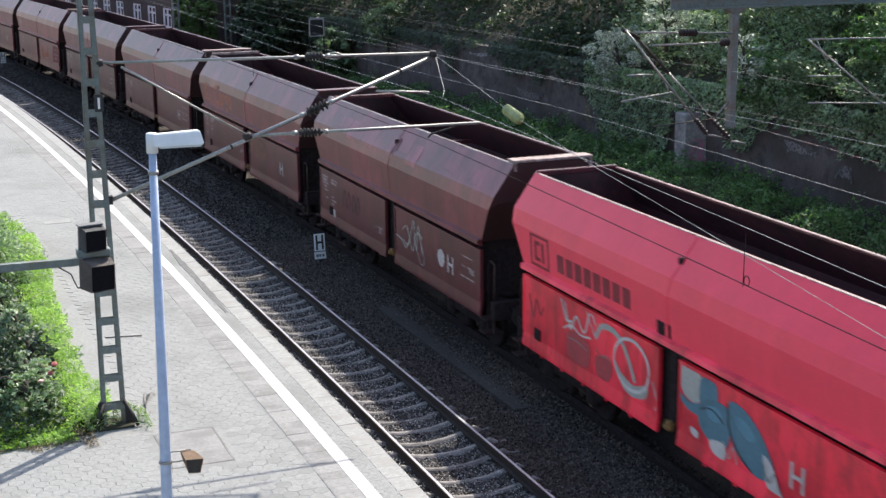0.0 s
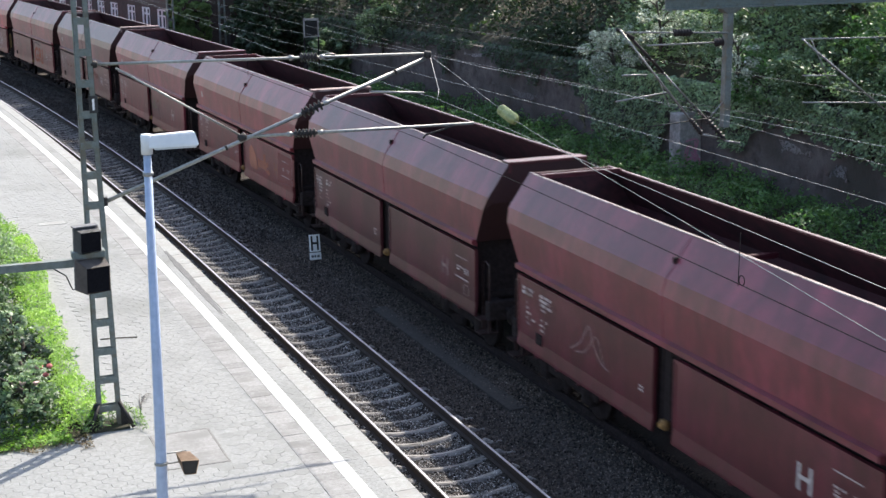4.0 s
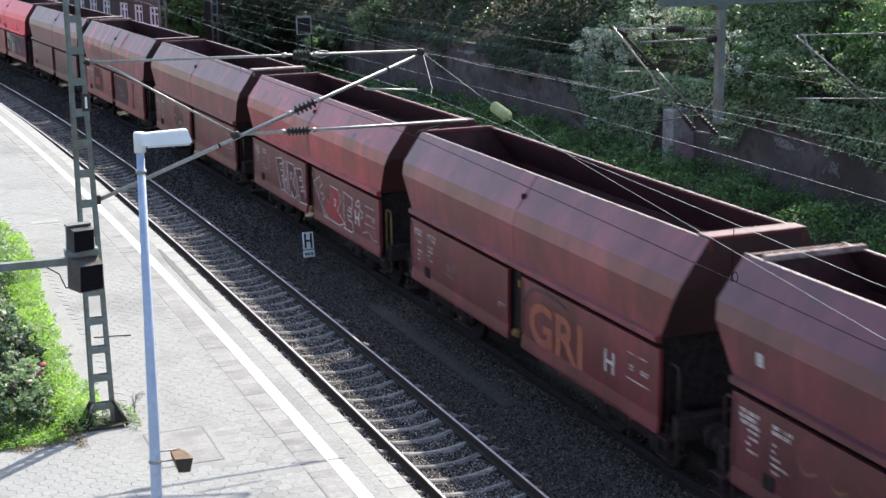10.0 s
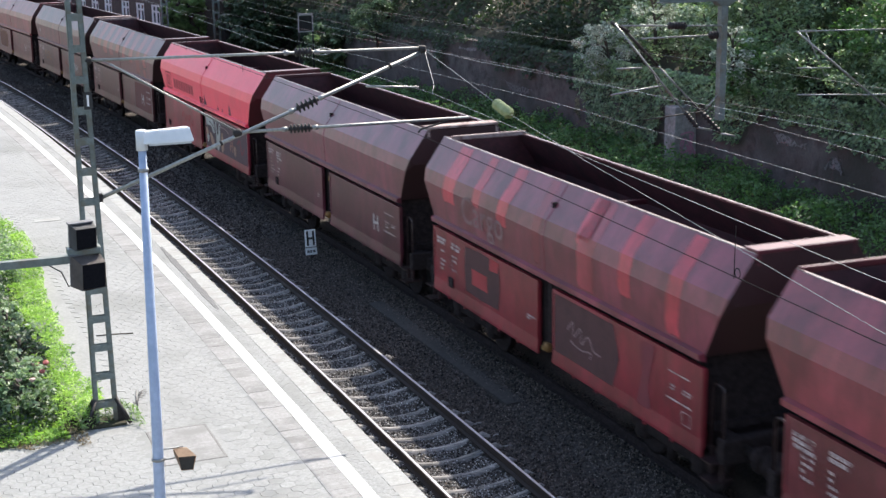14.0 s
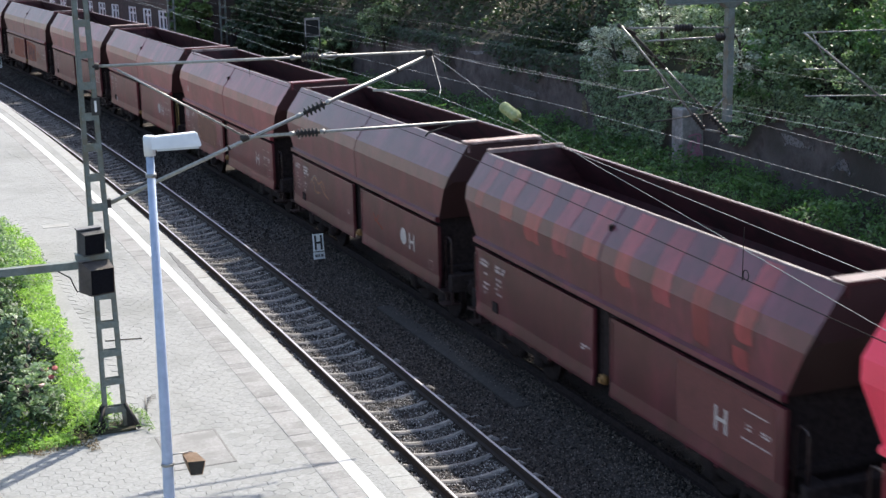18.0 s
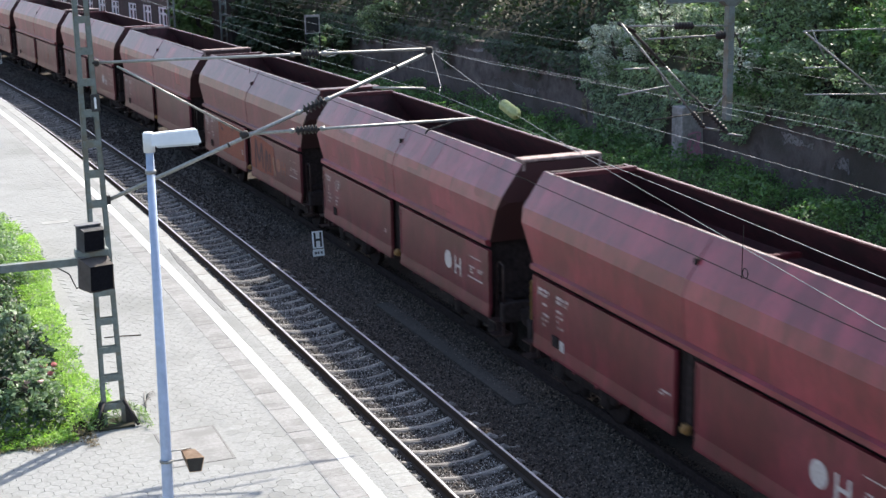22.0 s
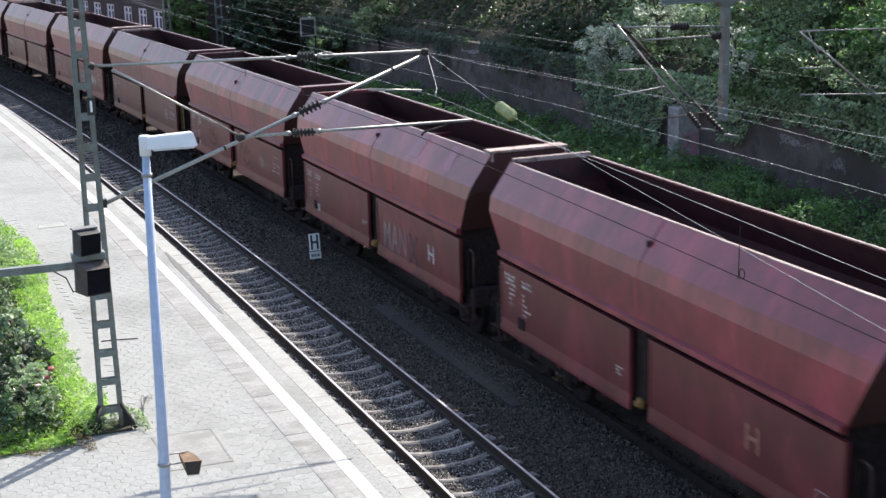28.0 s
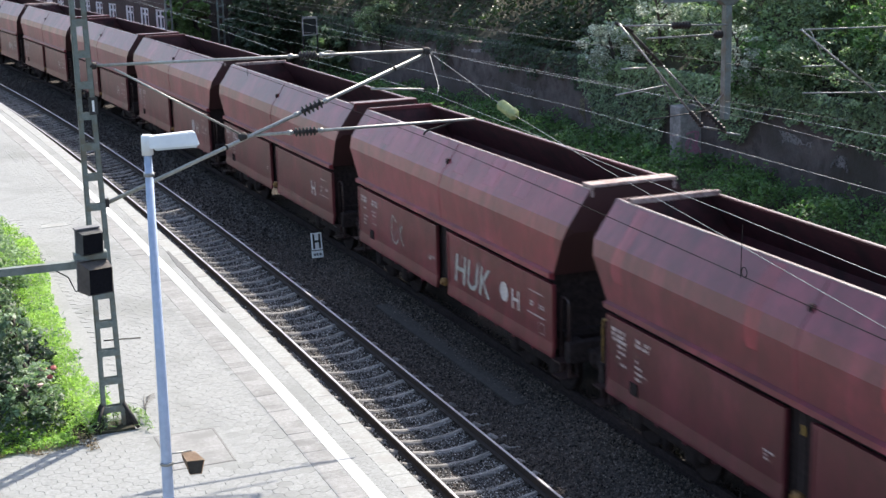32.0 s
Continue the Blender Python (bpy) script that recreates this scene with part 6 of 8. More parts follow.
def wagon_s(i, t):
    """Where the middle of wagon i is along the line at t seconds."""
    return TRAIN[0] + TRAIN[1] * t + TRAIN[2] * t * t + TRAIN[3] * t ** 3 + PITCH * i - HALF + float(np.interp(t, [a for a, b in SWAY], [b for a, b in SWAY]))


TRAIN = (25.354, -9.75606, -0.0154654, -0.00007862)
SWAY = [(0, 0.0), (3, 0.05), (7, 0.03), (8, 0.0), (10, -0.09), (11, -0.13), (12, -0.04), (13, 0.0), (14.5, 0.1), (17, 0.07), (18, 0.17), (19, 0.08), (20, 0.07), (22, 0.0), (24, -0.07), (25, -0.11), (28, 0.0), (30, 0.04), (32, 0.0)]
RED, ORANGE = (0.79, 0.135, 0.145), (0.2, 0.066, 0.048)


def glyphs(text, size, offset=0.0):
    """Letters of the built-in font as a flat mesh, standing on the origin."""
    cu = bpy.data.curves.new("glyphs", "FONT")
    cu.body, cu.size, cu.offset, cu.resolution_u = text, size, offset, 4
    cu.fill_mode = "FRONT"
    ob = bpy.data.objects.new("glyphs", cu)
    scene.collection.objects.link(ob)
    me = bpy.data.meshes.new_from_object(ob.evaluated_get(bpy.context.evaluated_depsgraph_get()))
    bpy.data.objects.remove(ob)
    bpy.data.curves.remove(cu)
    return me


SPRAY = {"apricot": paint_mat("spray_apricot", (0.42, 0.15, 0.09)), "faded_red": paint_mat("spray_faded_red", (0.2, 0.05, 0.045)), "white": paint_mat("spray_white", (0.62, 0.58, 0.57)), "orange": paint_mat("spray_orange", (0.34, 0.095, 0.055)), "blue": paint_mat("spray_blue", (0.12, 0.27, 0.36)),
         "pale": paint_mat("spray_pale", (0.43, 0.42, 0.39)), "dark": paint_mat("spray_dark", (0.05, 0.035, 0.035)), "skin": paint_mat("spray_ochre", (0.38, 0.22, 0.15)),
         "wine": paint_mat("spray_wine", (0.2, 0.035, 0.045)), "steel": paint_mat("spray_steel_blue", (0.095, 0.2, 0.26)), "rust": paint_mat("spray_rust", (0.27, 0.072, 0.042), 0.35), "outline": paint_mat("spray_outline", (0.66, 0.6, 0.6)), "crimson": paint_mat("spray_crimson", (0.4, 0.045, 0.05)), "letter": grainy("faded_orange", (0.42, 0.15, 0.1), (0.62, 0.27, 0.18), 14, 0.75, relief=0), "plum": paint_mat("spray_plum", (0.13, 0.032, 0.037)),
         "yellow": paint_mat("spray_yellow", (0.3, 0.18, 0.04)), "brick": paint_mat("spray_brick", (0.46, 0.06, 0.07)), "maroon": paint_mat("spray_dark_red", (0.28, 0.03, 0.04)), "ghost": paint_mat("spray_ghost", (0.3, 0.19, 0.19)), "russet": paint_mat("spray_russet", (0.15, 0.046, 0.042)), "dusk": paint_mat("spray_dusk", (0.085, 0.03, 0.032)), "smear": paint_mat("spray_smear", (0.2, 0.085, 0.055)), "moss": paint_mat("spray_moss", (0.25, 0.26, 0.17)), "haze": paint_mat("spray_grey", (0.1, 0.055, 0.065))}
DOOR_X, DOOR_LOW = -DOOR_HALF - 0.006, DOOR_TOP - 1.22
BODY_LEAN = math.atan2(HIP_X - SILL_X, HIP_Z - SILL_Z)


def on_door(y, z, lift=0.0):
    return face_pose(DOOR_X - lift, y, z - 0.07)


def on_body(y, z, lift=0.0):
    z -= 0.12
    return face_pose(-SILL_X - (HIP_X - SILL_X) * (z - SILL_Z) / (HIP_Z - SILL_Z) - 0.004 - lift, y, z, BODY_LEAN)


H_MESHES, DOT_MESHES = {}, {}
for key, mat in (("white", MARK), ("rusty", grainy("rust_stained_mark", (0.2, 0.07, 0.045), (0.42, 0.2, 0.14), 14, 0.75, relief=0)), ("dim", grainy("faded_mark", (0.2, 0.11, 0.105), (0.34, 0.23, 0.22), 14, 0.75, relief=0))):
    H_MESHES[key] = glyphs("H", 0.56, 0.008)
    H_MESHES[key].materials.append(mat)
    bm = bmesh.new()
    bmesh.ops.create_circle(bm, cap_ends=True, segments=20, radius=0.2)
    DOT_MESHES[key] = mesh_of("disc", bm, mat)
SPRAY_STENCIL = grainy("worn_stencil", (0.28, 0.2, 0.19), (0.62, 0.54, 0.53), 18, 0.7, relief=0, wear=(0.15, 0.07, 0.065), wear_scale=5)


def print_rows(seed, widths, height, pitch):
    """Small unreadable print: rows of short bars, hung from the origin."""
    rr = random.Random(seed)
    bm = bmesh.new()
    for n, wide in enumerate(widths):
        x = rr.uniform(0, 0.04)
        while x < wide:
            d = rr.uniform(0.05, 0.15)
            box(bm, x, min(x + d, wide), -pitch * n - height, -pitch * n, 0, 0.002)
            x += d + rr.uniform(0.018, 0.04)
    return mesh_of("print_block", bm, SPRAY_STENCIL)


HEAVY = [print_rows(k, (0.5, 0.46, 0.52)[:2 + k % 2], 0.06, 0.085) for k in range(3)]
LIGHT = [print_rows(10 + k, [(0.24, 0.0, 0.3, 0.22, 0.18), (0.12, 0.1, 0.22, 0.42, 0.2), (0.3, 0.28, 0.1, 0.3)][k], 0.045, 0.1) for k in range(3)]
SMALL = [print_rows(20 + k, [(0.2, 0.2), (0.26, 0.12, 0.2), (0.4, 0.16)][k], 0.035, 0.06) for k in range(3)]
bm = bmesh.new()
for x0, x1, y0, y1 in ((0, 0.26, 0, 0.012), (0, 0.26, 0.2, 0.212), (0, 0.012, 0.012, 0.2), (0.248, 0.26, 0.012, 0.2)):
    box(bm, x0, x1, y0, y1, 0, 0.002)
GRID_MARK = mesh_of("print_frame", bm, SPRAY_STENCIL)


bm = bmesh.new()
box(bm, 0, 0.18, 0, 0.2, 0, 0.003)
SHEET = mesh_of("paper_sheet", bm, MARK)


LINE_BAR = mesh_of("stencil_line", new_box(0, 0.62, 0, 0.022, 0, 0.002), SPRAY_STENCIL)
BOARD = mesh_of("chalk_board", new_box(0, 0.26, 0, 0.22, 0, 0.02, bevel=0.006), UNDER)


def stencils(w, kind, seed, tone="white", shift=0.0):
    """The white stencilled marks of a wagon's side."""
    rr = random.Random(seed)
    if kind in ("H", "OH"):
        part("letter_mark", H_MESHES[tone], None, w, "white stencilled H" if tone == "white" else "faded stencilled H", on_door(-3.78 + shift, 1.5))
        if kind == "OH":
            part("disc_mark", DOT_MESHES[tone], None, w, "white stencilled disc" if tone == "white" else "faded stencilled disc", on_door(-3.45 + shift, 1.73))
    part("print_block", HEAVY[seed % 3], None, w, "white stencilled print", on_door(5.22, 2.2))
    part("print_block", LIGHT[(seed + 1) % 3], None, w, m=on_door(5.02, 1.93))
    part("print_block", HEAVY[(seed + 1) % 3], None, w, "white stencilled print", on_door(4.42, 2.2))
    part("print_block", LIGHT[seed % 3], None, w, m=on_door(4.4, 1.93))
    part("print_block", SMALL[seed % 3], None, w, m=on_door(0.62, 1.62))
    part("chalk_board", BOARD, None, w, "small dark chalk board", on_door(4.55, 1.2, 0.001))
    if rr.random() < 0.75:
        part("stencil_line", LINE_BAR, None, w, m=on_door(-4.6, 2.05, 0.001))
        part("print_block", SMALL[(seed + 1) % 3], None, w, m=on_door(-4.62, 1.86))
        part("print_block", HEAVY[seed % 3], None, w, m=on_door(-5.02, 1.86) @ Matrix.Scale(0.55, 4))
        part("stencil_line", LINE_BAR, None, w, m=on_door(-4.55, 1.6, 0.001) @ Matrix.Scale(1.2, 4))
    for o in w.children:
        if o.name.startswith("print_block"):
            tagged(o, "unreadable white stencilled print", kind="stuff")
    if rr.random() < 0.6:
        part("print_frame", GRID_MARK, None, w, m=on_door(-5.02, 1.3, 0.001))


def band(w, y0, y1, colour, seed, low=2.52, high=4.1, name="paint_stripe", soft=0.11):
    """A repainted stripe up the hopper's side and over its hip, thinning out towards wavering edges."""
    rr = random.Random(seed)
    bm = bmesh.new()
    cover = bm.verts.layers.float.new("cover")
    a, b = rr.uniform(0, 6.28), rr.uniform(0, 6.28)
    rows = []
    for z in sorted(set([low - soft, low + soft, high - 0.03, min(high, RIM_Z - 0.015)] + [low + (high - low) * k / 10 for k in range(2, 10)] + [h for h in (LOW_FACET[1], HIGH_FACET[1]) if low < h < high])):
        dy = 0.035 * math.sin(2.6 * z + a) + 0.02 * math.sin(7 * z + b)
        full = 0.0 if z < low else 1.0
        row = []
        for y, c in ((y0 - soft * 0.6, 0.0), (y0 + soft, full), (y1 - soft, full), (y1 + soft * 0.6, 0.0)):
            v = bm.verts.new((-side_x(z) - 0.003, y + dy, z + (0.003 if z > LOW_FACET[1] else 0)))
            v[cover] = c
            row.append(v)
        rows.append(row)
    for p, q in zip(rows, rows[1:]):
        for k in range(3):
            bm.faces.new((p[k], q[k], q[k + 1], p[k + 1]))
    bmesh.ops.recalc_face_normals(bm, faces=bm.faces)
    ob = part(name, bm, PAINT_STRIPE, w)
    ob.color = (*deeper(colour), 1)
    return ob


def blob(w, y, z, a, b, colour, seed, lift=0.0, name="spray_patch"):
    """An uneven sprayed patch on a lower door."""
    rr = random.Random(seed)
    n = 22
    bm = bmesh.new()
    bm.verts.layers.float.new("cover")
    ph = [rr.uniform(0, 6.28) for _ in range(4)]
    vs = []
    for k in range(n):
        t = 2 * math.pi * k / n
        d = 1 + 0.16 * math.sin(2 * t + ph[0]) + 0.12 * math.sin(3 * t + ph[1]) + 0.08 * math.sin(5 * t + ph[2])
        v = max(DOOR_LOW - z + 0.02, min(2.27 - z, b * d * math.sin(t)))
        vs.append(bm.verts.new((a * d * math.cos(t), v, 0)))
    soft_fill(bm, vs)
    return part(name, bm, SPRAY[colour], w, m=on_door(y, z, lift))


def writing(w, text, y, z, size, colour, edge=None, on=None, lift=0.002, offset=0.0, name="sprayed_letters", lab="", wide=1.0, slant=0.0):
    on = on or on_door
    shape = Matrix(((wide, slant, 0, 0), (0, 1, 0, 0), (0, 0, 1, 0), (0, 0, 0, 1)))
    if edge:
        me = glyphs(text, size, offset + 0.027 * size)
        full_cover(me).materials.append(SPRAY[edge])
        me.transform(shape)
        part(name, me, None, w, lab, on(y, z, lift))
        lift += 0.003
    me = glyphs(text, size, offset)
    full_cover(me).materials.append(SPRAY[colour])
    me.transform(shape)
    return part(name, me, None, w, lab, on(y, z, lift))


BROWN_TONES = [(0.155, 0.05, 0.043), (0.15, 0.054, 0.044), (0.132, 0.045, 0.042), (0.14, 0.042, 0.04), (0.16, 0.06, 0.05), (0.145, 0.05, 0.048)]
LOOKS = {   # wagon: (upper tone, door tone, mark, words for its look)
    0: (RED, (0.74, 0.06, 0.08), "H", "bright red coal hopper wagon with sprayed drawings on its doors"),
    1: ((0.132, 0.048, 0.04), (0.13, 0.039, 0.037), "OH", "brown coal hopper wagon with chalky patches and a white sprayed tag"),
    2: ((0.137, 0.046, 0.04), (0.118, 0.038, 0.037), "H", "brown coal hopper wagon with faded orange lettering"),
    3: ((0.12, 0.043, 0.042), (0.112, 0.036, 0.037), "H", "brown coal hopper wagon with a stencilled H"),
    4: ((0.116, 0.041, 0.04), (0.09, 0.032, 0.034), "H", "dull purple-brown coal hopper wagon"),
    5: ((0.17, 0.055, 0.046), (0.17, 0.05, 0.045), "H", "reddish-brown coal hopper wagon with orange sprayed letters"),
    6: ((0.15, 0.05, 0.05), (0.17, 0.042, 0.045), "H", "brown coal hopper wagon with a pale sprayed tag"),
    7: ((0.095, 0.037, 0.036), (0.115, 0.042, 0.04), "H", "dark brown coal hopper wagon with a yellowish smear"),
    8: ((0.15, 0.056, 0.048), (0.15, 0.042, 0.04), "H", "brown coal hopper wagon with faded orange sprayed letters"),
    9: ((0.27, 0.062, 0.05), (0.16, 0.04, 0.04), "", "faded red coal hopper wagon with white outlined sprayed letters"),
    10: ((0.16, 0.064, 0.05), (0.18, 0.062, 0.05), "H", "light brown coal hopper wagon with a small ochre drawing"),
    11: ((0.14, 0.05, 0.052), (0.26, 0.042, 0.045), "", "brown coal hopper wagon with red stripes and red doors"),
    12: ((0.115, 0.045, 0.05), (0.11, 0.04, 0.045), "H", "dull purple-brown coal hopper wagon"),
    13: (RED, (0.27, 0.035, 0.05), "H", "bright red coal hopper wagon with a grey sprayed drawing"),
    14: ((0.085, 0.036, 0.036), (0.1, 0.038, 0.036), "H", "dark brown coal hopper wagon with orange-brown stripes"),
    15: ((0.092, 0.034, 0.034), (0.1, 0.034, 0.034), "OH", "dark brown coal hopper wagon with a disc and H"),
    16: ((0.17, 0.058, 0.047), (0.15, 0.045, 0.043), "H", "reddish-brown coal hopper wagon with faint tags"),
    17: ((0.16, 0.048, 0.044), (0.15, 0.04, 0.04), "OH", "reddish-brown coal hopper wagon with a small white sheet"),
    18: ((0.15, 0.05, 0.05), (0.14, 0.042, 0.044), "OH", "brown coal hopper wagon with reddish patches"),
    19: ((0.115, 0.043, 0.042), (0.13, 0.042, 0.042), "OH", "brown coal hopper wagon with orange-painted doors"),
    20: ((0.14, 0.05, 0.052), (0.12, 0.045, 0.045), "H", "brown coal hopper wagon patched with red paint"),
    21: ((0.15, 0.05, 0.046), (0.14, 0.045, 0.042), "OH", "brown coal hopper wagon with a disc and H"),
    22: ((0.165, 0.055, 0.052), (0.15, 0.045, 0.045), "H", "reddish-brown coal hopper wagon with a chalky roof slope"),
    23: ((0.18, 0.056, 0.05), (0.15, 0.042, 0.042), "H", "reddish-brown coal hopper wagon with large pale letters"),
    24: ((0.14, 0.048, 0.046), (0.16, 0.046, 0.043), "OH", "brown coal hopper wagon with vertical red stripes"),
    25: ((0.12, 0.044, 0.043), (0.12, 0.042, 0.042), "H", "dark brown coal hopper wagon with a few red stripes"),
    26: ((0.17, 0.054, 0.05), (0.16, 0.046, 0.044), "OH", "reddish-brown coal hopper wagon with pale sprayed letters"),
}
BARE_NEAR, BARE_FAR = {1, 3, 5, 7, 10, 12, 15, 18, 20, 22, 23, 26, 28, 31}, {2, 7, 11, 14, 16, 20, 22, 25, 27, 30}
MARK_TONE = {5: "rusty", 10: "rusty", 19: "rusty", 20: "dim", 22: "rusty", 24: "dim", 13: "rusty", 4: "dim"}
MARK_SHIFT = {22: 0.5, 17: -0.2, 6: 0.1}
WAGONS = []
for i in range(34):
    if i in LOOKS:
        tone, door, mark, lab = LOOKS[i]
    else:
        tone = BROWN_TONES[i % 6]
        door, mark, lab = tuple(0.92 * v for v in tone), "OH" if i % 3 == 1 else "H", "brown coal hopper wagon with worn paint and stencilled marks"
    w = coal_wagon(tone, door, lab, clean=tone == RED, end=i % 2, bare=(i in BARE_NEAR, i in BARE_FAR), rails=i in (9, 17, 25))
    if i not in (9, 13, 0):
        stencils(w, mark, i, MARK_TONE.get(i, "white"), MARK_SHIFT.get(i, 0.0))
    elif i != 9:
        part("letter_mark", H_MESHES["white" if i == 0 else "rusty"], None, w, "stencilled H", on_door(-3.5, 1.42, 0.004))
    WAGONS.append(w)

W = WAGONS
# red wagon: a framed emblem and a word as plain bars, drawings on the doors
for w in (W[0], W[13]):
    old = "maroon" if w is W[0] else "brick"
    for y0, z0, ww, hh in ((5.15, 2.68, 0.05, 0.62), (4.4, 2.68, 0.05, 0.62), (5.15, 2.68, 0.8, 0.05), (5.15, 3.25, 0.8, 0.05), (4.97, 2.8, 0.09, 0.38), (4.97, 2.8, 0.25, 0.07), (4.97, 3.11, 0.25, 0.07), (4.66, 2.8, 0.09, 0.38)):
        bm = new_box(0, ww, 0, hh, 0, 0.002)
        part("emblem_bar", bm, SPRAY[old], w, m=on_body(y0, z0, 0.001))
    # flat dark plate painted for the shade inside an opening
    part("sill_opening", new_box(0, 0.42, 0, 0.24, 0, 0.004), UNDER, w, "dark plate for the shade in the opening above the sill", on_body(0.3, 2.62, 0.001))
    part("chalk_board", BOARD, None, w, "small dark chalk board", on_door(4.85, 1.22, 0.001))
    for k in range(8):
        part("word_bar", new_box(0, 0.26, 0, 0.34, 0, 0.002), SPRAY[old], w, m=on_body(3.98 - 0.36 * k, 2.78, 0.001))


def patch(w, points, colour, edge, lift=0.0, name="sprayed_shape", straight=False):
    """A rounded sprayed shape; points: metres from a door's far edge, height as a share of the door's."""
    n = len(points)
    p = [Vector((u, 1.2 * v, 0)) for u, v in points]
    bm = bmesh.new()
    bm.verts.layers.float.new("cover")
    ring = []
    for i in range(n):
        q0, q1, q2, q3 = p[i - 1], p[i], p[(i + 1) % n], p[(i + 2) % n]
        for k in range(4):
            t = k / 4
            q = q1.lerp(q2, t) if straight else 0.5 * (2 * q1 + (q2 - q0) * t + (2 * q0 - 5 * q1 + 4 * q2 - q3) * t * t + (3 * q1 - q0 - 3 * q2 + q3) * t ** 3)
            ring.append(bm.verts.new((q.x, max(0.01, min(1.18, q.y)), 0)))
    soft_fill(bm, ring)
    return part(name, bm, SPRAY[colour], w, m=on_door(edge, DOOR_LOW + 0.07, lift))


def stroke(w, points, colour, edge, width, lift=0.004):
    """A sprayed line, its points as for patch()."""
    p = [Vector((u, 1.2 * v, 0)) for u, v in points]
    p = [p[0]] + p + [p[-1]]
    line = []
    for i in range(1, len(p) - 2):
        q0, q1, q2, q3 = p[i - 1:i + 3]
        for k in range(6):
            t = k / 6
            line.append(0.5 * (2 * q1 + (q2 - q0) * t + (2 * q0 - 5 * q1 + 4 * q2 - q3) * t * t + (3 * q1 - q0 - 3 * q2 + q3) * t ** 3))
    return part("sprayed_stroke", ribbon(line, width), SPRAY[colour], w, m=on_door(edge, DOOR_LOW + 0.07, lift))


def outline(w, points, colour, edge, width, lift=0.004):
    """Straight sprayed lines from corner to corner, its points as for patch()."""
    p = [Vector((u, 1.2 * max(0.015, v), 0)) for u, v in points]
    bm = bmesh.new()
    for i in range(len(p) - 1):
        d = (p[i + 1] - p[i]).normalized() * width * 0.35
        up = Vector((0, 0, 0.00025 * i))
        ribbon([p[i] - d + up, p[i].lerp(p[i + 1], 0.5) + up, p[i + 1] + d + up], width, bm)
    return part("sprayed_letter", bm, SPRAY[colour], w, m=on_door(edge, DOOR_LOW + 0.07, lift))


FAR_EDGE, NEAR_EDGE = 5.4, -0.5
# first red wagon: white scrawls over a dark tag, and a blue figure
F0 = FAR_EDGE - 0.18
stroke(W[0], [(1.65, 0.94), (1.9, 0.56), (2.13, 0.8), (2.45, 0.62), (2.68, 0.97), (2.92, 0.81)], "white", F0, 0.05)
stroke(W[0], [(1.5, 0.98), (1.62, 0.8), (1.75, 0.66), (2.0, 0.7)], "white", F0, 0.05, 0.006)
stroke(W[0], [(1.6, 0.5), (1.95, 0.62), (2.3, 0.55), (2.75, 0.6)], "white", F0, 0.04)
stroke(W[0], [(2.5, 1.0), (2.7, 0.82), (2.95, 0.6)], "white", F0, 0.03, 0.007)
stroke(W[0], [(2.9, 0.66), (3.1, 0.86), (3.5, 0.9), (3.85, 0.8), (4.15, 0.55), (4.35, 0.3)], "pale", F0, 0.12)
stroke(W[0], [(4.2 + 0.6 * math.cos(0.45 * k), 0.55 + 0.36 * math.sin(0.45 * k)) for k in range(15)], "white", F0, 0.07, 0.006)
patch(W[0], [(3.62, 0.5), (3.9, 0.36), (4.3, 0.3), (4.75, 0.4), (4.7, 0.18), (4.2, 0.08), (3.8, 0.2)], "pale", F0, 0.002)
patch(W[0], [(1.75, 0.5), (2.2, 0.56), (2.7, 0.46), (2.62, 0.1), (2.2, 0.06), (1.8, 0.12)], "brick", F0)
patch(W[0], [(2.9, 0.4), (3.5, 0.42), (3.45, 0.1), (2.95, 0.08)], "brick", F0, 0.001)
stroke(W[0], [(1.8, 0.4), (2.2, 0.42), (2.6, 0.36)], "ghost", F0, 0.03, 0.005)
stroke(W[0], [(2.9, 0.5), (3.1, 0.42), (3.35, 0.46), (3.5, 0.4)], "ghost", F0, 0.03, 0.005)
stroke(W[0], [(0.3, 0.75), (0.5, 0.4), (0.62, 0.7), (0.8, 0.5), (0.95, 0.66)], "brick", FAR_EDGE, 0.07)
stroke(W[0], [(4.9, 0.5), (5.05, 0.25), (5.0, 0.1)], "white", F0, 0.04)
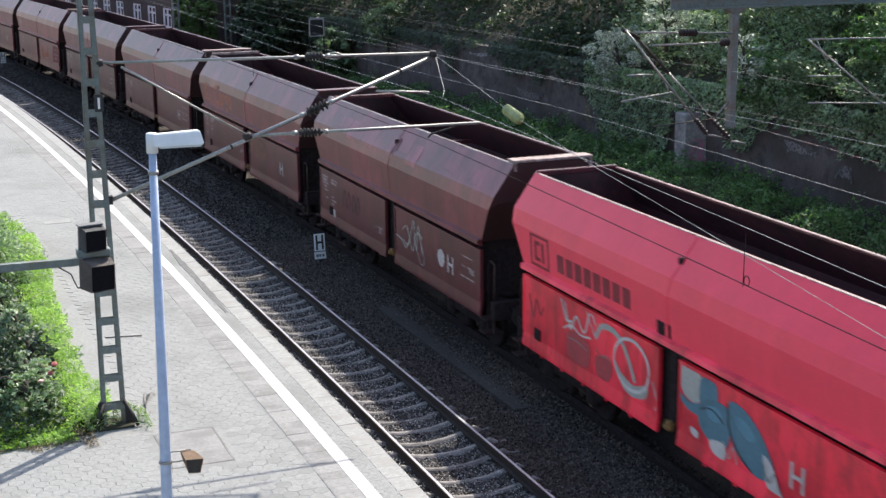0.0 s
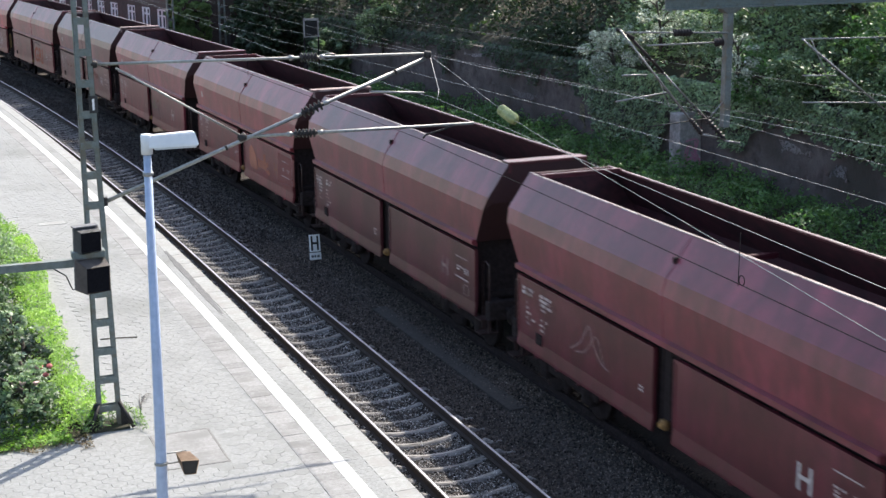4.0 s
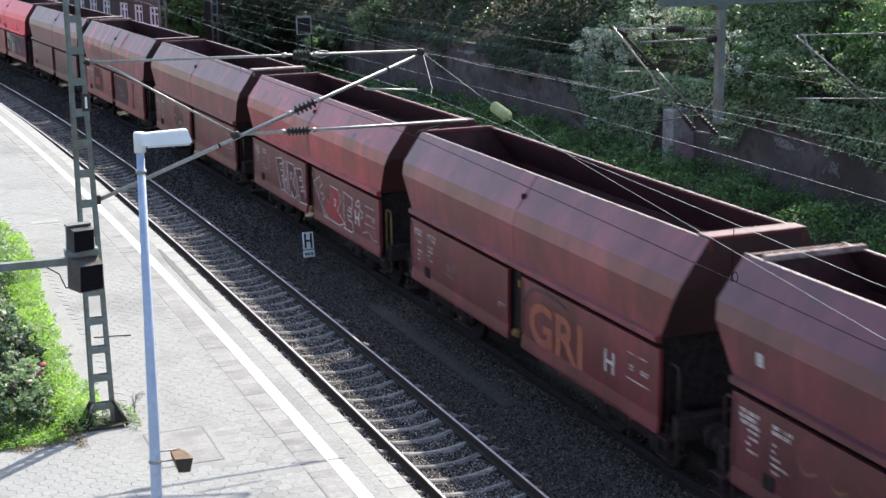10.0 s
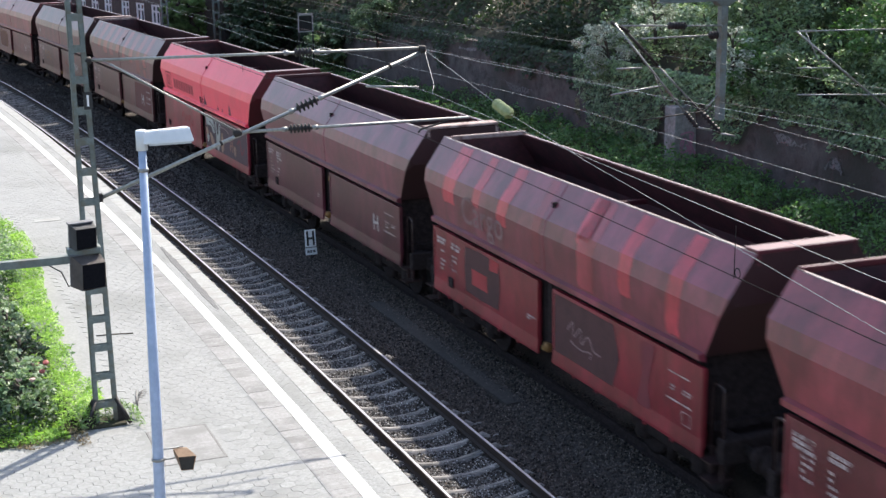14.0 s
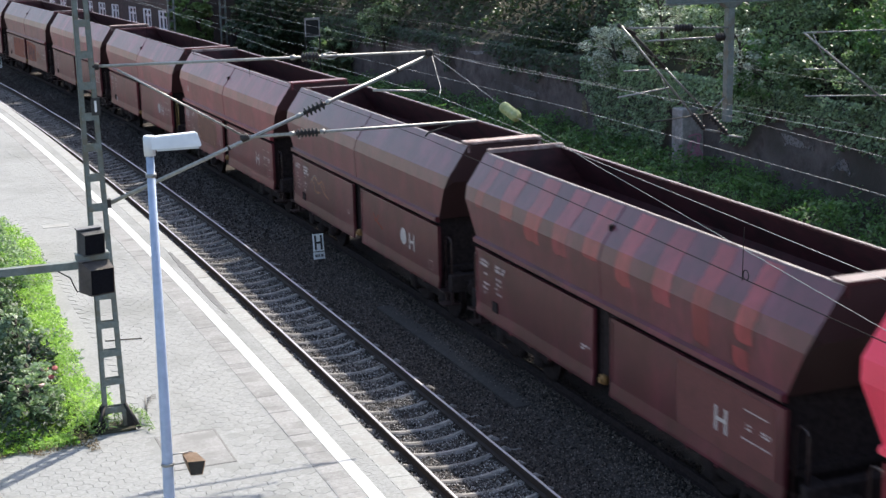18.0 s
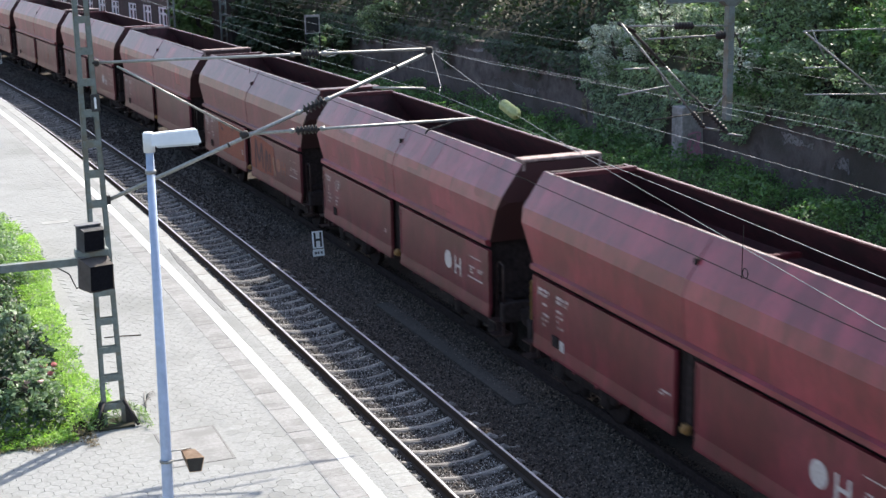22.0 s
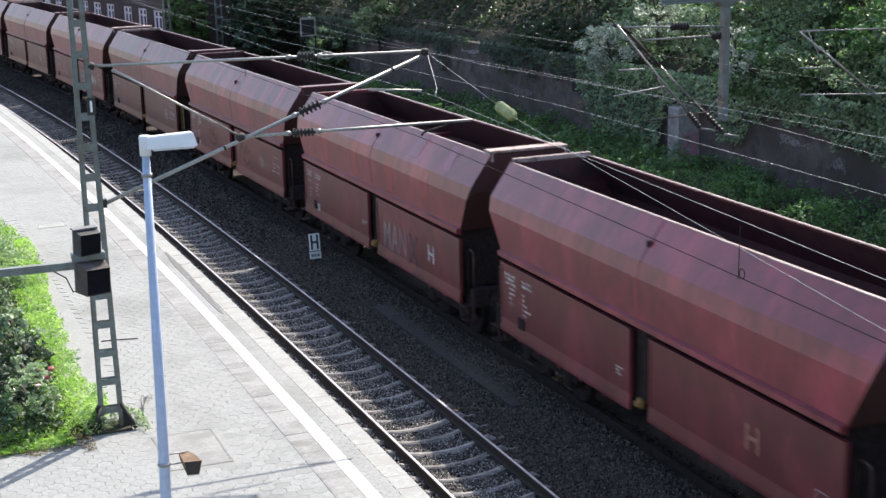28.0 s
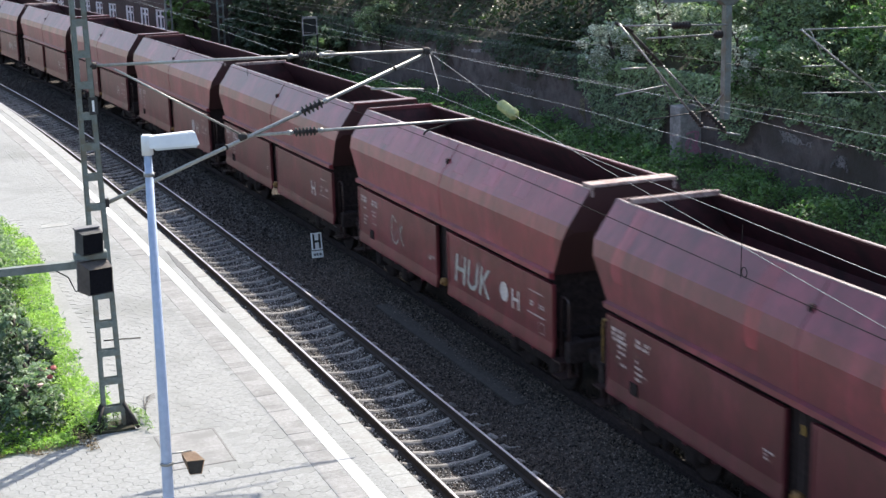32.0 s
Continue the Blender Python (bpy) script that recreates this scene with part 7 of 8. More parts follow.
for k, (c, pts) in enumerate((
        ("pale", [(0.03, 0.97), (0.5, 1.0), (0.72, 0.9), (0.66, 0.6), (0.4, 0.52), (0.08, 0.62)]), ("steel", [(0.66, 0.96), (1.1, 0.95), (1.15, 0.7), (0.92, 0.55), (0.62, 0.6)]),
        ("steel", [(0.0, 0.62), (0.35, 0.55), (0.72, 0.62), (1.0, 0.6), (0.7, 0.4), (0.3, 0.4), (0.02, 0.5)]),
        ("steel", [(0.62, 0.6), (1.0, 0.74), (1.4, 0.74), (1.52, 0.5), (1.46, 0.2), (1.0, 0.14), (0.62, 0.3)]),
        ("steel", [(1.42, 0.82), (1.8, 0.86), (2.25, 0.7), (2.6, 0.42), (2.7, 0.18), (2.3, 0.06), (1.8, 0.16), (1.48, 0.4)]),
        ("blue", [(0.8, 0.6), (1.1, 0.68), (1.3, 0.6), (1.2, 0.45), (0.9, 0.45)]), ("blue", [(1.6, 0.7), (1.9, 0.72), (2.2, 0.55), (2.0, 0.45), (1.7, 0.55)]),
        ("white", [(2.35, 0.42), (2.62, 0.35), (2.9, 0.03), (2.5, 0.03)]), ("white", [(0.95, 0.2), (1.35, 0.26), (1.4, 0.03), (1.05, 0.03)]), ("white", [(0.42, 0.24), (0.66, 0.2), (0.62, 0.08), (0.4, 0.12)]))):
    patch(W[0], pts, c, NEAR_EDGE, 0.0012 * k)
stroke(W[0], [(1.44, 0.8), (1.48, 0.5), (1.75, 0.25), (2.15, 0.1)], "dark", NEAR_EDGE, 0.035, 0.014)
stroke(W[0], [(0.68, 0.52), (1.0, 0.6), (1.35, 0.5)], "dark", NEAR_EDGE, 0.025, 0.014)
stroke(W[0], [(1.35, 0.28), (1.5, 0.1), (1.62, 0.28), (1.75, 0.06)], "white", NEAR_EDGE, 0.03, 0.015)
stroke(W[0], [(2.4, 0.3), (2.55, 0.12), (2.7, 0.26), (2.85, 0.05)], "dark", NEAR_EDGE, 0.025, 0.015)
# brown wagons with tags and letters
stroke(W[1], [(0.1, 0.45), (0.5, 0.4), (0.8, 0.3), (1.1, 0.6), (1.3, 0.9), (1.45, 0.35), (1.6, 0.85), (1.85, 0.25)], "pale", NEAR_EDGE, 0.045)
stroke(W[1], [(0.9, 0.75), (1.2, 0.3), (1.5, 0.7), (1.9, 0.62)], "pale", NEAR_EDGE, 0.04, 0.006)
stroke(W[1], [(0.55, 0.6), (0.8, 0.72), (1.05, 0.5), (0.85, 0.36), (0.6, 0.46)], "pale", NEAR_EDGE, 0.035, 0.007)
stroke(W[1], [(1.3, 0.6), (1.7, 0.15), (1.95, 0.2), (1.8, 0.5), (1.55, 0.75)], "pale", NEAR_EDGE, 0.035, 0.008)
stroke(W[1], [(4.5, 0.35), (5.1, 0.42)], "ghost", FAR_EDGE, 0.04)
for k, u in enumerate((2.0, 2.35, 2.75, 3.1)):
    stroke(W[1], [(u, 0.35), (u + 0.1, 0.75), (u + 0.25, 0.6), (u + 0.2, 0.38)], "haze", FAR_EDGE, 0.05, 0.003 + 0.001 * k)
rr = random.Random(21)
for k in range(9):
    a = rr.uniform(-5.6, 5.0)
    band(W[1], a, a + rr.uniform(0.4, 0.9), (0.2, 0.085, 0.08), 430 + k, rr.choice((3.4, 3.6)), rr.choice((3.85, 4.1)), "chalky_patch")
writing(W[2], "Cargo", 3.9, 2.83, 0.92, "letter", offset=0.012, on=on_body, name="faded_lettering", lab="faded orange lettering")
for y0, z0, ww, hh in ((5.3, 2.83, 0.06, 0.58), (4.62, 2.83, 0.06, 0.58), (5.3, 2.83, 0.74, 0.06), (5.3, 3.36, 0.74, 0.06), (5.12, 2.95, 0.09, 0.34), (5.12, 2.95, 0.24, 0.07), (5.12, 3.22, 0.24, 0.07), (4.84, 2.95, 0.09, 0.34)):
    part("emblem_bar", new_box(0, ww, 0, hh, 0, 0.002), SPRAY["letter"], W[2], m=on_body(y0, z0, 0.001))
patch(W[2], [(0.2, 0.9), (1.0, 0.95), (1.9, 0.85), (2.0, 0.5), (1.2, 0.4), (0.3, 0.55)], "smear", NEAR_EDGE)
stroke(W[3], [(2.3, 0.3), (2.7, 0.5), (3.0, 0.8), (3.2, 0.55), (3.5, 0.35), (3.8, 0.3)], "ghost", FAR_EDGE, 0.035)
stroke(W[3], [(2.5, 0.3), (2.9, 0.4), (3.3, 0.7), (3.6, 0.3)], "ghost", FAR_EDGE, 0.03, 0.006)
patch(W[5], [(0.58, 0.57), (0.78, 0.76), (1.0, 0.76), (1.38, 0.55), (1.51, 0.21), (1.25, 0.14), (1.01, 0.14), (0.67, 0.24)], "apricot", NEAR_EDGE, 0.001)
patch(W[5], [(3.72, 0.94), (5.3, 0.93), (5.28, 0.23), (3.57, 0.15)], "faded_red", NEAR_EDGE, 0.0005, straight=True)
patch(W[5], [(1.54, 0.5), (1.66, 0.54), (1.71, 0.46), (1.94, 0.51), (2.14, 0.51), (2.18, 0.68), (2.41, 0.73), (2.45, 0.49), (2.64, 0.56), (2.72, 0.41), (2.46, 0.3), (2.8, 0.36), (2.83, 0.16), (2.38, 0.24), (2.27, 0.27), (1.83, 0.26), (1.51, 0.23)], "apricot", NEAR_EDGE, 0.001, straight=True)
for k, (u, v) in enumerate(((1.8, 0.4), (2.02, 0.37), (2.3, 0.42), (2.55, 0.4))):
    stroke(W[5], [(u, v + 0.09), (u + 0.03, v), (u + 0.1, v - 0.08)], "wine", NEAR_EDGE, 0.03, 0.004 + 0.001 * k)
writing(W[5], "B C", 3.0, 1.4, 0.5, "ghost")
for k, (u, v) in enumerate(((0.3, 0.6), (0.8, 0.75), (1.3, 0.55), (1.8, 0.7), (2.3, 0.6))):
    stroke(W[7], [(u, v), (u + 0.2, v - 0.12), (u + 0.36, v + 0.04), (u + 0.55, v - 0.2)], "smear", NEAR_EDGE, 0.09, 0.003 + 0.001 * k)
for k, u in enumerate((1.6, 2.3, 3.1)):
    stroke(W[7], [(u, 0.7), (u + 0.2, 0.5), (u + 0.5, 0.6)], "smear", FAR_EDGE, 0.06, 0.003 + 0.001 * k)
stroke(W[6], [(0.15, 0.36), (0.4, 0.5), (0.5, 0.74), (0.6, 0.5), (0.95, 0.42)], "moss", NEAR_EDGE, 0.04)
stroke(W[6], [(0.1, 0.52), (0.5, 0.46), (0.8, 0.42)], "moss", NEAR_EDGE, 0.035, 0.005)
stroke(W[6], [(0.95, 0.6), (1.1, 0.72), (1.35, 0.62), (1.25, 0.35)], "smear", NEAR_EDGE, 0.04, 0.006)
stroke(W[6], [(1.1, 0.62), (1.2, 0.4), (1.3, 0.14), (1.42, 0.5), (1.5, 0.12)], "ghost", NEAR_EDGE, 0.05, 0.007)
stroke(W[6], [(1.55, 0.55), (1.6, 0.3), (1.72, 0.1), (1.85, 0.5)], "ghost", NEAR_EDGE, 0.045, 0.008)
stroke(W[6], [(1.15, 0.5), (1.25, 0.25), (1.35, 0.1)], "dark", NEAR_EDGE, 0.04, 0.009)
writing(W[8], "GRI", -0.82, 1.26, 1.1, "orange", offset=0.028, wide=1.3)
stroke(W[8], [(0.05, 0.6), (0.5, 0.9), (1.2, 0.93), (1.9, 0.85)], "haze", NEAR_EDGE, 0.06)
stroke(W[8], [(2.1, 0.5), (2.3, 0.36), (2.25, 0.52), (2.5, 0.42), (2.55, 0.56), (2.8, 0.45)], "ghost", FAR_EDGE, 0.04)
stroke(W[8], [(2.0, 0.32), (2.6, 0.28)], "ghost", FAR_EDGE, 0.04, 0.006)
LETTER_F = [(2.38, 0.78), (3.01, 0.86), (3.02, 0.72), (2.78, 0.69), (2.85, 0.54), (3.17, 0.57), (3.18, 0.45), (2.92, 0.41), (3.22, 0.08), (2.83, 0.08), (2.38, 0.78)]
LETTER_R = [(3.54, 0.84), (4.12, 0.83), (4.23, 0.69), (4.03, 0.38), (4.47, 0.16), (4.1, 0.0), (3.82, 0.17), (3.97, 0.05), (3.68, 0.03), (3.54, 0.84)]
LETTER_E = [(4.26, 0.77), (4.86, 0.83), (4.92, 0.65), (4.65, 0.61), (4.7, 0.54), (4.94, 0.55), (4.98, 0.42), (4.74, 0.38), (4.77, 0.29), (5.08, 0.34), (5.31, 0.05), (4.63, 0.0), (4.66, 0.08), (4.45, 0.49), (4.26, 0.77)]
for k, line in enumerate((LETTER_F, [(3.13, 0.35), (3.47, 0.35), (3.48, 0.03), (3.25, 0.08), (3.13, 0.35)], LETTER_R, [(3.81, 0.6), (3.94, 0.61), (3.9, 0.46), (3.81, 0.47), (3.81, 0.6)], LETTER_E)):
    if len(line) > 6:
        patch(W[9], line[:-1], "plum", FAR_EDGE, 0.001 + 0.0004 * k, straight=True)
    outline(W[9], line, "outline", FAR_EDGE, 0.036)
stroke(W[9], [(3.32 + 0.22 * math.cos(0.6 * k), 0.6 + 0.22 * math.sin(0.6 * k)) for k in range(12)], "outline", FAR_EDGE, 0.036, 0.006)
WIDE_F = [(0.97, 0.02), (0.7, 0.24), (0.09, 0.7), (0.56, 0.89), (0.78, 0.72), (0.53, 0.6), (0.64, 0.5), (0.83, 0.54), (0.97, 0.43), (0.75, 0.4), (1.02, 0.1), (0.92, 0.01), (1.24, 0.03), (1.13, 0.13)]
WIDE_R = [(1.24, 0.03), (1.44, 0.02), (1.95, 0.0), (2.15, 0.0), (2.55, 0.12), (1.99, 0.32), (2.23, 0.52), (2.24, 0.69), (2.08, 0.79), (1.45, 0.8)]
WIDE_E = [(2.51, 0.81), (3.2, 0.76), (3.12, 0.52), (2.89, 0.54), (2.85, 0.45), (3.1, 0.46), (3.08, 0.35), (2.85, 0.35), (2.84, 0.25), (3.13, 0.25), (3.25, 0.09), (3.1, 0.0), (2.51, 0.01), (2.61, 0.07), (2.53, 0.23), (2.51, 0.81)]
patch(W[9], [(1.0, 0.45), (1.3, 0.4), (1.5, 0.78), (2.05, 0.78), (2.22, 0.66), (2.2, 0.5), (1.97, 0.33), (2.5, 0.12), (2.15, 0.02), (1.3, 0.04), (1.05, 0.12)], "crimson", NEAR_EDGE, 0.001, straight=True)
for line in (WIDE_F, WIDE_R, [(1.76, 0.55), (1.86, 0.53), (1.84, 0.39), (1.72, 0.39)], WIDE_E):
    outline(W[9], line, "outline", NEAR_EDGE, 0.034)
stroke(W[9], [(1.28 + 0.2 * math.cos(0.6 * k), 0.6 + 0.19 * math.sin(0.6 * k)) for k in range(12)], "skin", NEAR_EDGE, 0.036, 0.006)
stroke(W[9], [(3.45, 0.68), (3.56, 0.77), (3.69, 0.78), (3.73, 0.69), (3.65, 0.65), (3.45, 0.66)], "outline", NEAR_EDGE, 0.04)
stroke(W[9], [(3.7, 0.6), (3.74, 0.61), (3.91, 0.57), (3.89, 0.46), (3.79, 0.46)], "outline", NEAR_EDGE, 0.04)
for k, v in enumerate((0.75, 0.6, 0.45)):
    stroke(W[9], [(1.72, v), (1.6, v - 0.04), (1.62, v - 0.12), (1.76, v - 0.1)], "pale", FAR_EDGE, 0.03, 0.004 + 0.001 * k)
writing(W[9], "H", -3.82, 1.46, 0.52, "white", offset=0.012)
stroke(W[9], [(3.9, 0.14), (4.3, 0.22), (4.7, 0.1), (5.0, 0.16)], "pale", NEAR_EDGE, 0.03)
stencils(W[9], "", 4)
rr = random.Random(77)
for k in range(9):
    a, lo = rr.uniform(-5.6, 5.2), rr.choice((2.8, 3.25, 3.5, 3.7))
    band(W[9], a, a + rr.uniform(0.2, 0.5), (0.19, 0.068, 0.06), 400 + k, lo, lo + rr.uniform(0.25, 0.4), "dark_patch", 0.05)
band(W[9], -0.22, 0.16, (0.13, 0.075, 0.06), 470, 2.55, 3.75, "dark_patch", 0.06)
band(W[9], 0.9, 1.9, (0.24, 0.075, 0.07), 471, 3.5, 4.1, "paint_patch")
patch(W[10], [(2.9, 0.8), (3.5, 0.86), (4.2, 0.72), (4.25, 0.3), (3.6, 0.2), (2.98, 0.3)], "smear", FAR_EDGE)
stroke(W[10], [(2.95, 0.66), (3.1, 0.5), (3.2, 0.62), (3.35, 0.42), (3.3, 0.2)], "dark", FAR_EDGE, 0.07, 0.005)
stroke(W[10], [(3.2, 0.45), (3.5, 0.32), (3.75, 0.5), (4.05, 0.52), (4.2, 0.4)], "dark", FAR_EDGE, 0.07, 0.006)
stroke(W[10], [(3.0, 0.52), (3.15, 0.58), (3.3, 0.48)], "pale", FAR_EDGE, 0.05, 0.008)
stroke(W[10], [(3.55, 0.3), (3.85, 0.42), (4.15, 0.34), (4.0, 0.24)], "pale", FAR_EDGE, 0.06, 0.008)
stroke(W[10], [(0.35, 0.9), (0.55, 0.78), (1.2, 0.86), (1.45, 0.7), (1.8, 0.74)], "skin", NEAR_EDGE, 0.02, 0.004)
for k, (a, b, c, lo) in enumerate(((4.3, 4.95, (0.4, 0.085, 0.08), 2.95), (2.95, 3.35, (0.36, 0.08, 0.075), 3.2), (1.6, 2.1, (0.4, 0.085, 0.08), 3.0), (0.15, 0.5, (0.2, 0.07, 0.06), 2.6), (-1.75, -1.25, (0.4, 0.085, 0.08), 3.3), (-2.0, -1.35, (0.22, 0.07, 0.06), 2.55), (-3.3, -2.85, (0.38, 0.085, 0.08), 2.8), (-4.85, -4.4, (0.36, 0.08, 0.075), 2.55))):
    band(W[11], a, b, c, 80 + k, lo)
writing(W[11], "Cargo", 3.9, 2.82, 0.85, "ghost", on=on_body, lift=0.006, name="faded_lettering", lab="faded lettering")
patch(W[11], [(1.75, 0.95), (2.6, 0.98), (3.5, 0.95), (3.55, 0.55), (3.5, 0.12), (2.6, 0.1), (1.75, 0.12), (1.7, 0.55)], "dusk", FAR_EDGE, straight=True)
patch(W[11], [(2.1, 0.62), (2.9, 0.62), (2.95, 0.3), (2.1, 0.3)], "crimson", FAR_EDGE, 0.002, straight=True)
patch(W[11], [(3.0, 0.98), (3.5, 0.96), (3.45, 0.74), (3.0, 0.72)], "crimson", FAR_EDGE, 0.002, straight=True)
patch(W[11], [(0.04, 0.98), (1.2, 0.99), (2.3, 0.97), (2.55, 0.5), (2.3, 0.02), (1.2, 0.03), (0.04, 0.03), (0.03, 0.5)], "dusk", NEAR_EDGE, 0.0, straight=True)
patch(W[11], [(3.2, 0.97), (3.7, 0.98), (3.5, 0.4), (3.6, 0.05), (3.1, 0.04), (3.25, 0.5)], "wine", NEAR_EDGE, 0.001)
stroke(W[11], [(0.6, 0.5), (0.8, 0.66), (0.85, 0.45), (1.1, 0.62), (1.15, 0.4), (1.4, 0.56), (1.6, 0.4), (1.9, 0.38)], "ghost", NEAR_EDGE, 0.035, 0.005)
stroke(W[11], [(0.7, 0.36), (1.1, 0.3), (1.5, 0.34), (1.45, 0.22)], "ghost", NEAR_EDGE, 0.03, 0.006)
# second red wagon: a dull drawing on a dark ground
patch(W[13], [(0.02, 0.99), (2.6, 0.99), (5.05, 0.99), (5.05, 0.02), (2.6, 0.02), (0.02, 0.02)], "haze", NEAR_EDGE, straight=True)
for k, (c, pts) in enumerate((
        ("pale", [(0.08, 0.97), (0.5, 1.0), (0.95, 0.9), (1.25, 0.66), (1.22, 0.5), (0.95, 0.5), (0.7, 0.66), (0.3, 0.6), (0.1, 0.7)]), ("skin", [(0.05, 0.55), (0.3, 0.6), (0.42, 0.4), (0.35, 0.2), (0.12, 0.25)]),
        ("skin", [(0.55, 0.5), (0.85, 0.46), (1.15, 0.2), (1.05, 0.05), (0.8, 0.12), (0.62, 0.3)]), ("pale", [(1.3, 0.85), (1.48, 0.9), (1.55, 0.5), (1.8, 0.9), (1.98, 0.82), (1.85, 0.4), (1.7, 0.06), (1.4, 0.1), (1.35, 0.5)]),
        ("skin", [(2.0, 0.55), (2.2, 0.62), (2.32, 0.3), (2.2, 0.06), (1.98, 0.1)]), ("skin", [(3.5, 0.42), (3.75, 0.38), (3.7, 0.14), (3.55, 0.16)]), ("pale", [(0.2, 0.36), (0.4, 0.42), (0.5, 0.24), (0.3, 0.12)]))):
    patch(W[13], pts, c, NEAR_EDGE, 0.002 + 0.0015 * k)
for k, pts in enumerate(([(0.1, 0.6), (0.45, 0.66), (0.7, 0.58), (0.9, 0.44), (1.2, 0.42)], [(0.42, 0.6), (0.5, 0.3), (0.3, 0.1)], [(1.25, 0.8), (1.3, 0.4), (1.36, 0.06)], [(1.5, 0.85), (1.6, 0.5), (1.76, 0.8)], [(1.9, 0.8), (2.0, 0.5), (1.9, 0.1)], [(0.6, 0.8), (1.0, 0.72), (1.25, 0.55)])):
    stroke(W[13], pts, "dark", NEAR_EDGE, 0.045, 0.014 + 0.001 * k)
stroke(W[13], [(1.9, 0.75), (2.4, 0.78), (2.9, 0.7), (3.1, 0.5)], "ghost", NEAR_EDGE, 0.04, 0.012)
stroke(W[13], [(3.9, 0.5), (4.2, 0.62), (4.4, 0.3), (4.7, 0.5)], "wine", NEAR_EDGE, 0.1, 0.003)
for k, (u, v) in enumerate(((2.6, 0.66), (3.0, 0.58), (3.5, 0.62), (3.9, 0.5))):
    stroke(W[13], [(u, v), (u + 0.15, v - 0.12), (u + 0.28, v + 0.05), (u + 0.4, v - 0.1)], "brick", FAR_EDGE, 0.04, 0.003 + 0.001 * k)
for y, ww, hh in ((-0.2, 0.42, 0.34), (-1.95, 0.22, 0.16), (-2.5, 0.18, 0.12), (-3.35, 0.28, 0.4)):
    bm = bmesh.new()
    hull(bm, [(0, 0, 0), (ww, 0, 0), (ww * 0.62, hh * 0.55, 0), (ww * 0.4, hh, 0), (ww * 0.22, hh * 0.5, 0)], [(0, 1, 2, 3, 4)])
    part("sprayed_shape", bm, SPRAY["haze"], W[13], m=on_body(y, SILL_Z + 0.2, 0.002))
rr = random.Random(14)
for k in range(9):
    a = 5.5 - 1.22 * k
    wide = rr.uniform(0.42, 0.7)
    band(W[14], a - wide, a, ORANGE if k % 3 else (0.165, 0.058, 0.048), 100 + k, rr.choice((2.6, 2.95, 3.2)), 4.1)
band(W[14], -4.6, -4.15, ORANGE, 120, 2.56, 2.85)
patch(W[14], [(2.2, 0.97), (3.5, 0.98), (4.9, 0.97), (4.95, 0.5), (4.9, 0.04), (3.5, 0.03), (2.2, 0.05), (2.15, 0.5)], "russet", NEAR_EDGE, -0.003, straight=True)
for k, pts in enumerate(([(1.7, 0.55), (2.0, 0.72), (2.4, 0.62), (2.7, 0.7), (3.0, 0.5)], [(1.9, 0.6), (2.1, 0.4), (2.5, 0.42)], [(2.6, 0.62), (2.9, 0.45), (3.3, 0.36)])):
    stroke(W[15], pts, "skin", FAR_EDGE, 0.06, 0.004 + 0.001 * k)
stroke(W[15], [(1.75, 0.62), (2.05, 0.76), (2.3, 0.66)], "pale", FAR_EDGE, 0.03, 0.008)
for k, pts in enumerate(([(0.9, 0.62), (1.1, 0.5), (1.3, 0.66)], [(1.0, 0.5), (1.3, 0.45), (1.6, 0.36)])):
    stroke(W[15], pts, "orange", NEAR_EDGE, 0.05, 0.004 + 0.001 * k)
patch(W[16], [(2.0, 0.88), (3.1, 0.93), (4.3, 0.86), (4.4, 0.45), (4.2, 0.14), (3.0, 0.1), (2.1, 0.2)], "smear", FAR_EDGE)
for k, pts in enumerate(([(1.85, 0.9), (2.05, 0.74), (1.95, 0.55), (2.2, 0.5)], [(2.2, 0.92), (2.6, 0.84), (3.0, 0.92), (3.4, 0.84)], [(3.9, 0.82), (4.3, 0.78), (4.45, 0.5), (4.3, 0.2)], [(4.1, 0.3), (4.25, 0.14), (4.5, 0.22)], [(1.9, 0.35), (2.1, 0.2), (2.3, 0.3)])):
    stroke(W[16], pts, "skin", FAR_EDGE, 0.05, 0.004 + 0.001 * k)
for k, pts in enumerate(([(0.3, 0.62), (0.5, 0.76), (0.7, 0.5), (0.9, 0.66)], [(1.1, 0.4), (1.3, 0.66), (1.5, 0.42), (1.75, 0.62)], [(0.5, 0.4), (1.0, 0.32), (1.6, 0.36)], [(2.2, 0.5), (2.3, 0.42)])):
    stroke(W[16], pts, "ghost", NEAR_EDGE, 0.045, 0.004 + 0.001 * k)
for k, (a, b) in enumerate(((4.3, 5.2), (2.6, 3.1), (0.6, 1.5), (-1.6, -0.9), (-3.6, -2.4), (-5.3, -4.8))):
    band(W[18], a, b, (0.19, 0.068, 0.064), 120 + k, 3.3 if k % 2 else 2.7)
for k, (a, b) in enumerate(((3.6, 4.2), (1.9, 2.3), (-0.3, 0.4), (-2.3, -1.8))):
    band(W[18], a, b, (0.128, 0.05, 0.05), 520 + k, 3.45, 4.1, "dark_patch")
# wagon with orange doors
patch(W[19], [(1.95, 0.97), (3.0, 0.99), (4.2, 0.98), (5.1, 0.97), (5.15, 0.5), (5.1, 0.06), (4.2, 0.04), (3.0, 0.04), (1.95, 0.06), (1.92, 0.5)], "rust", FAR_EDGE, 0.001, straight=True)
for k, pts in enumerate(([(2.3, 0.95), (2.35, 0.72), (2.6, 0.7)], [(2.9, 0.97), (3.0, 0.78)], [(3.7, 0.97), (3.72, 0.84), (3.9, 0.86)])):
    stroke(W[19], pts, "dusk", FAR_EDGE, 0.12, 0.004 + 0.001 * k)
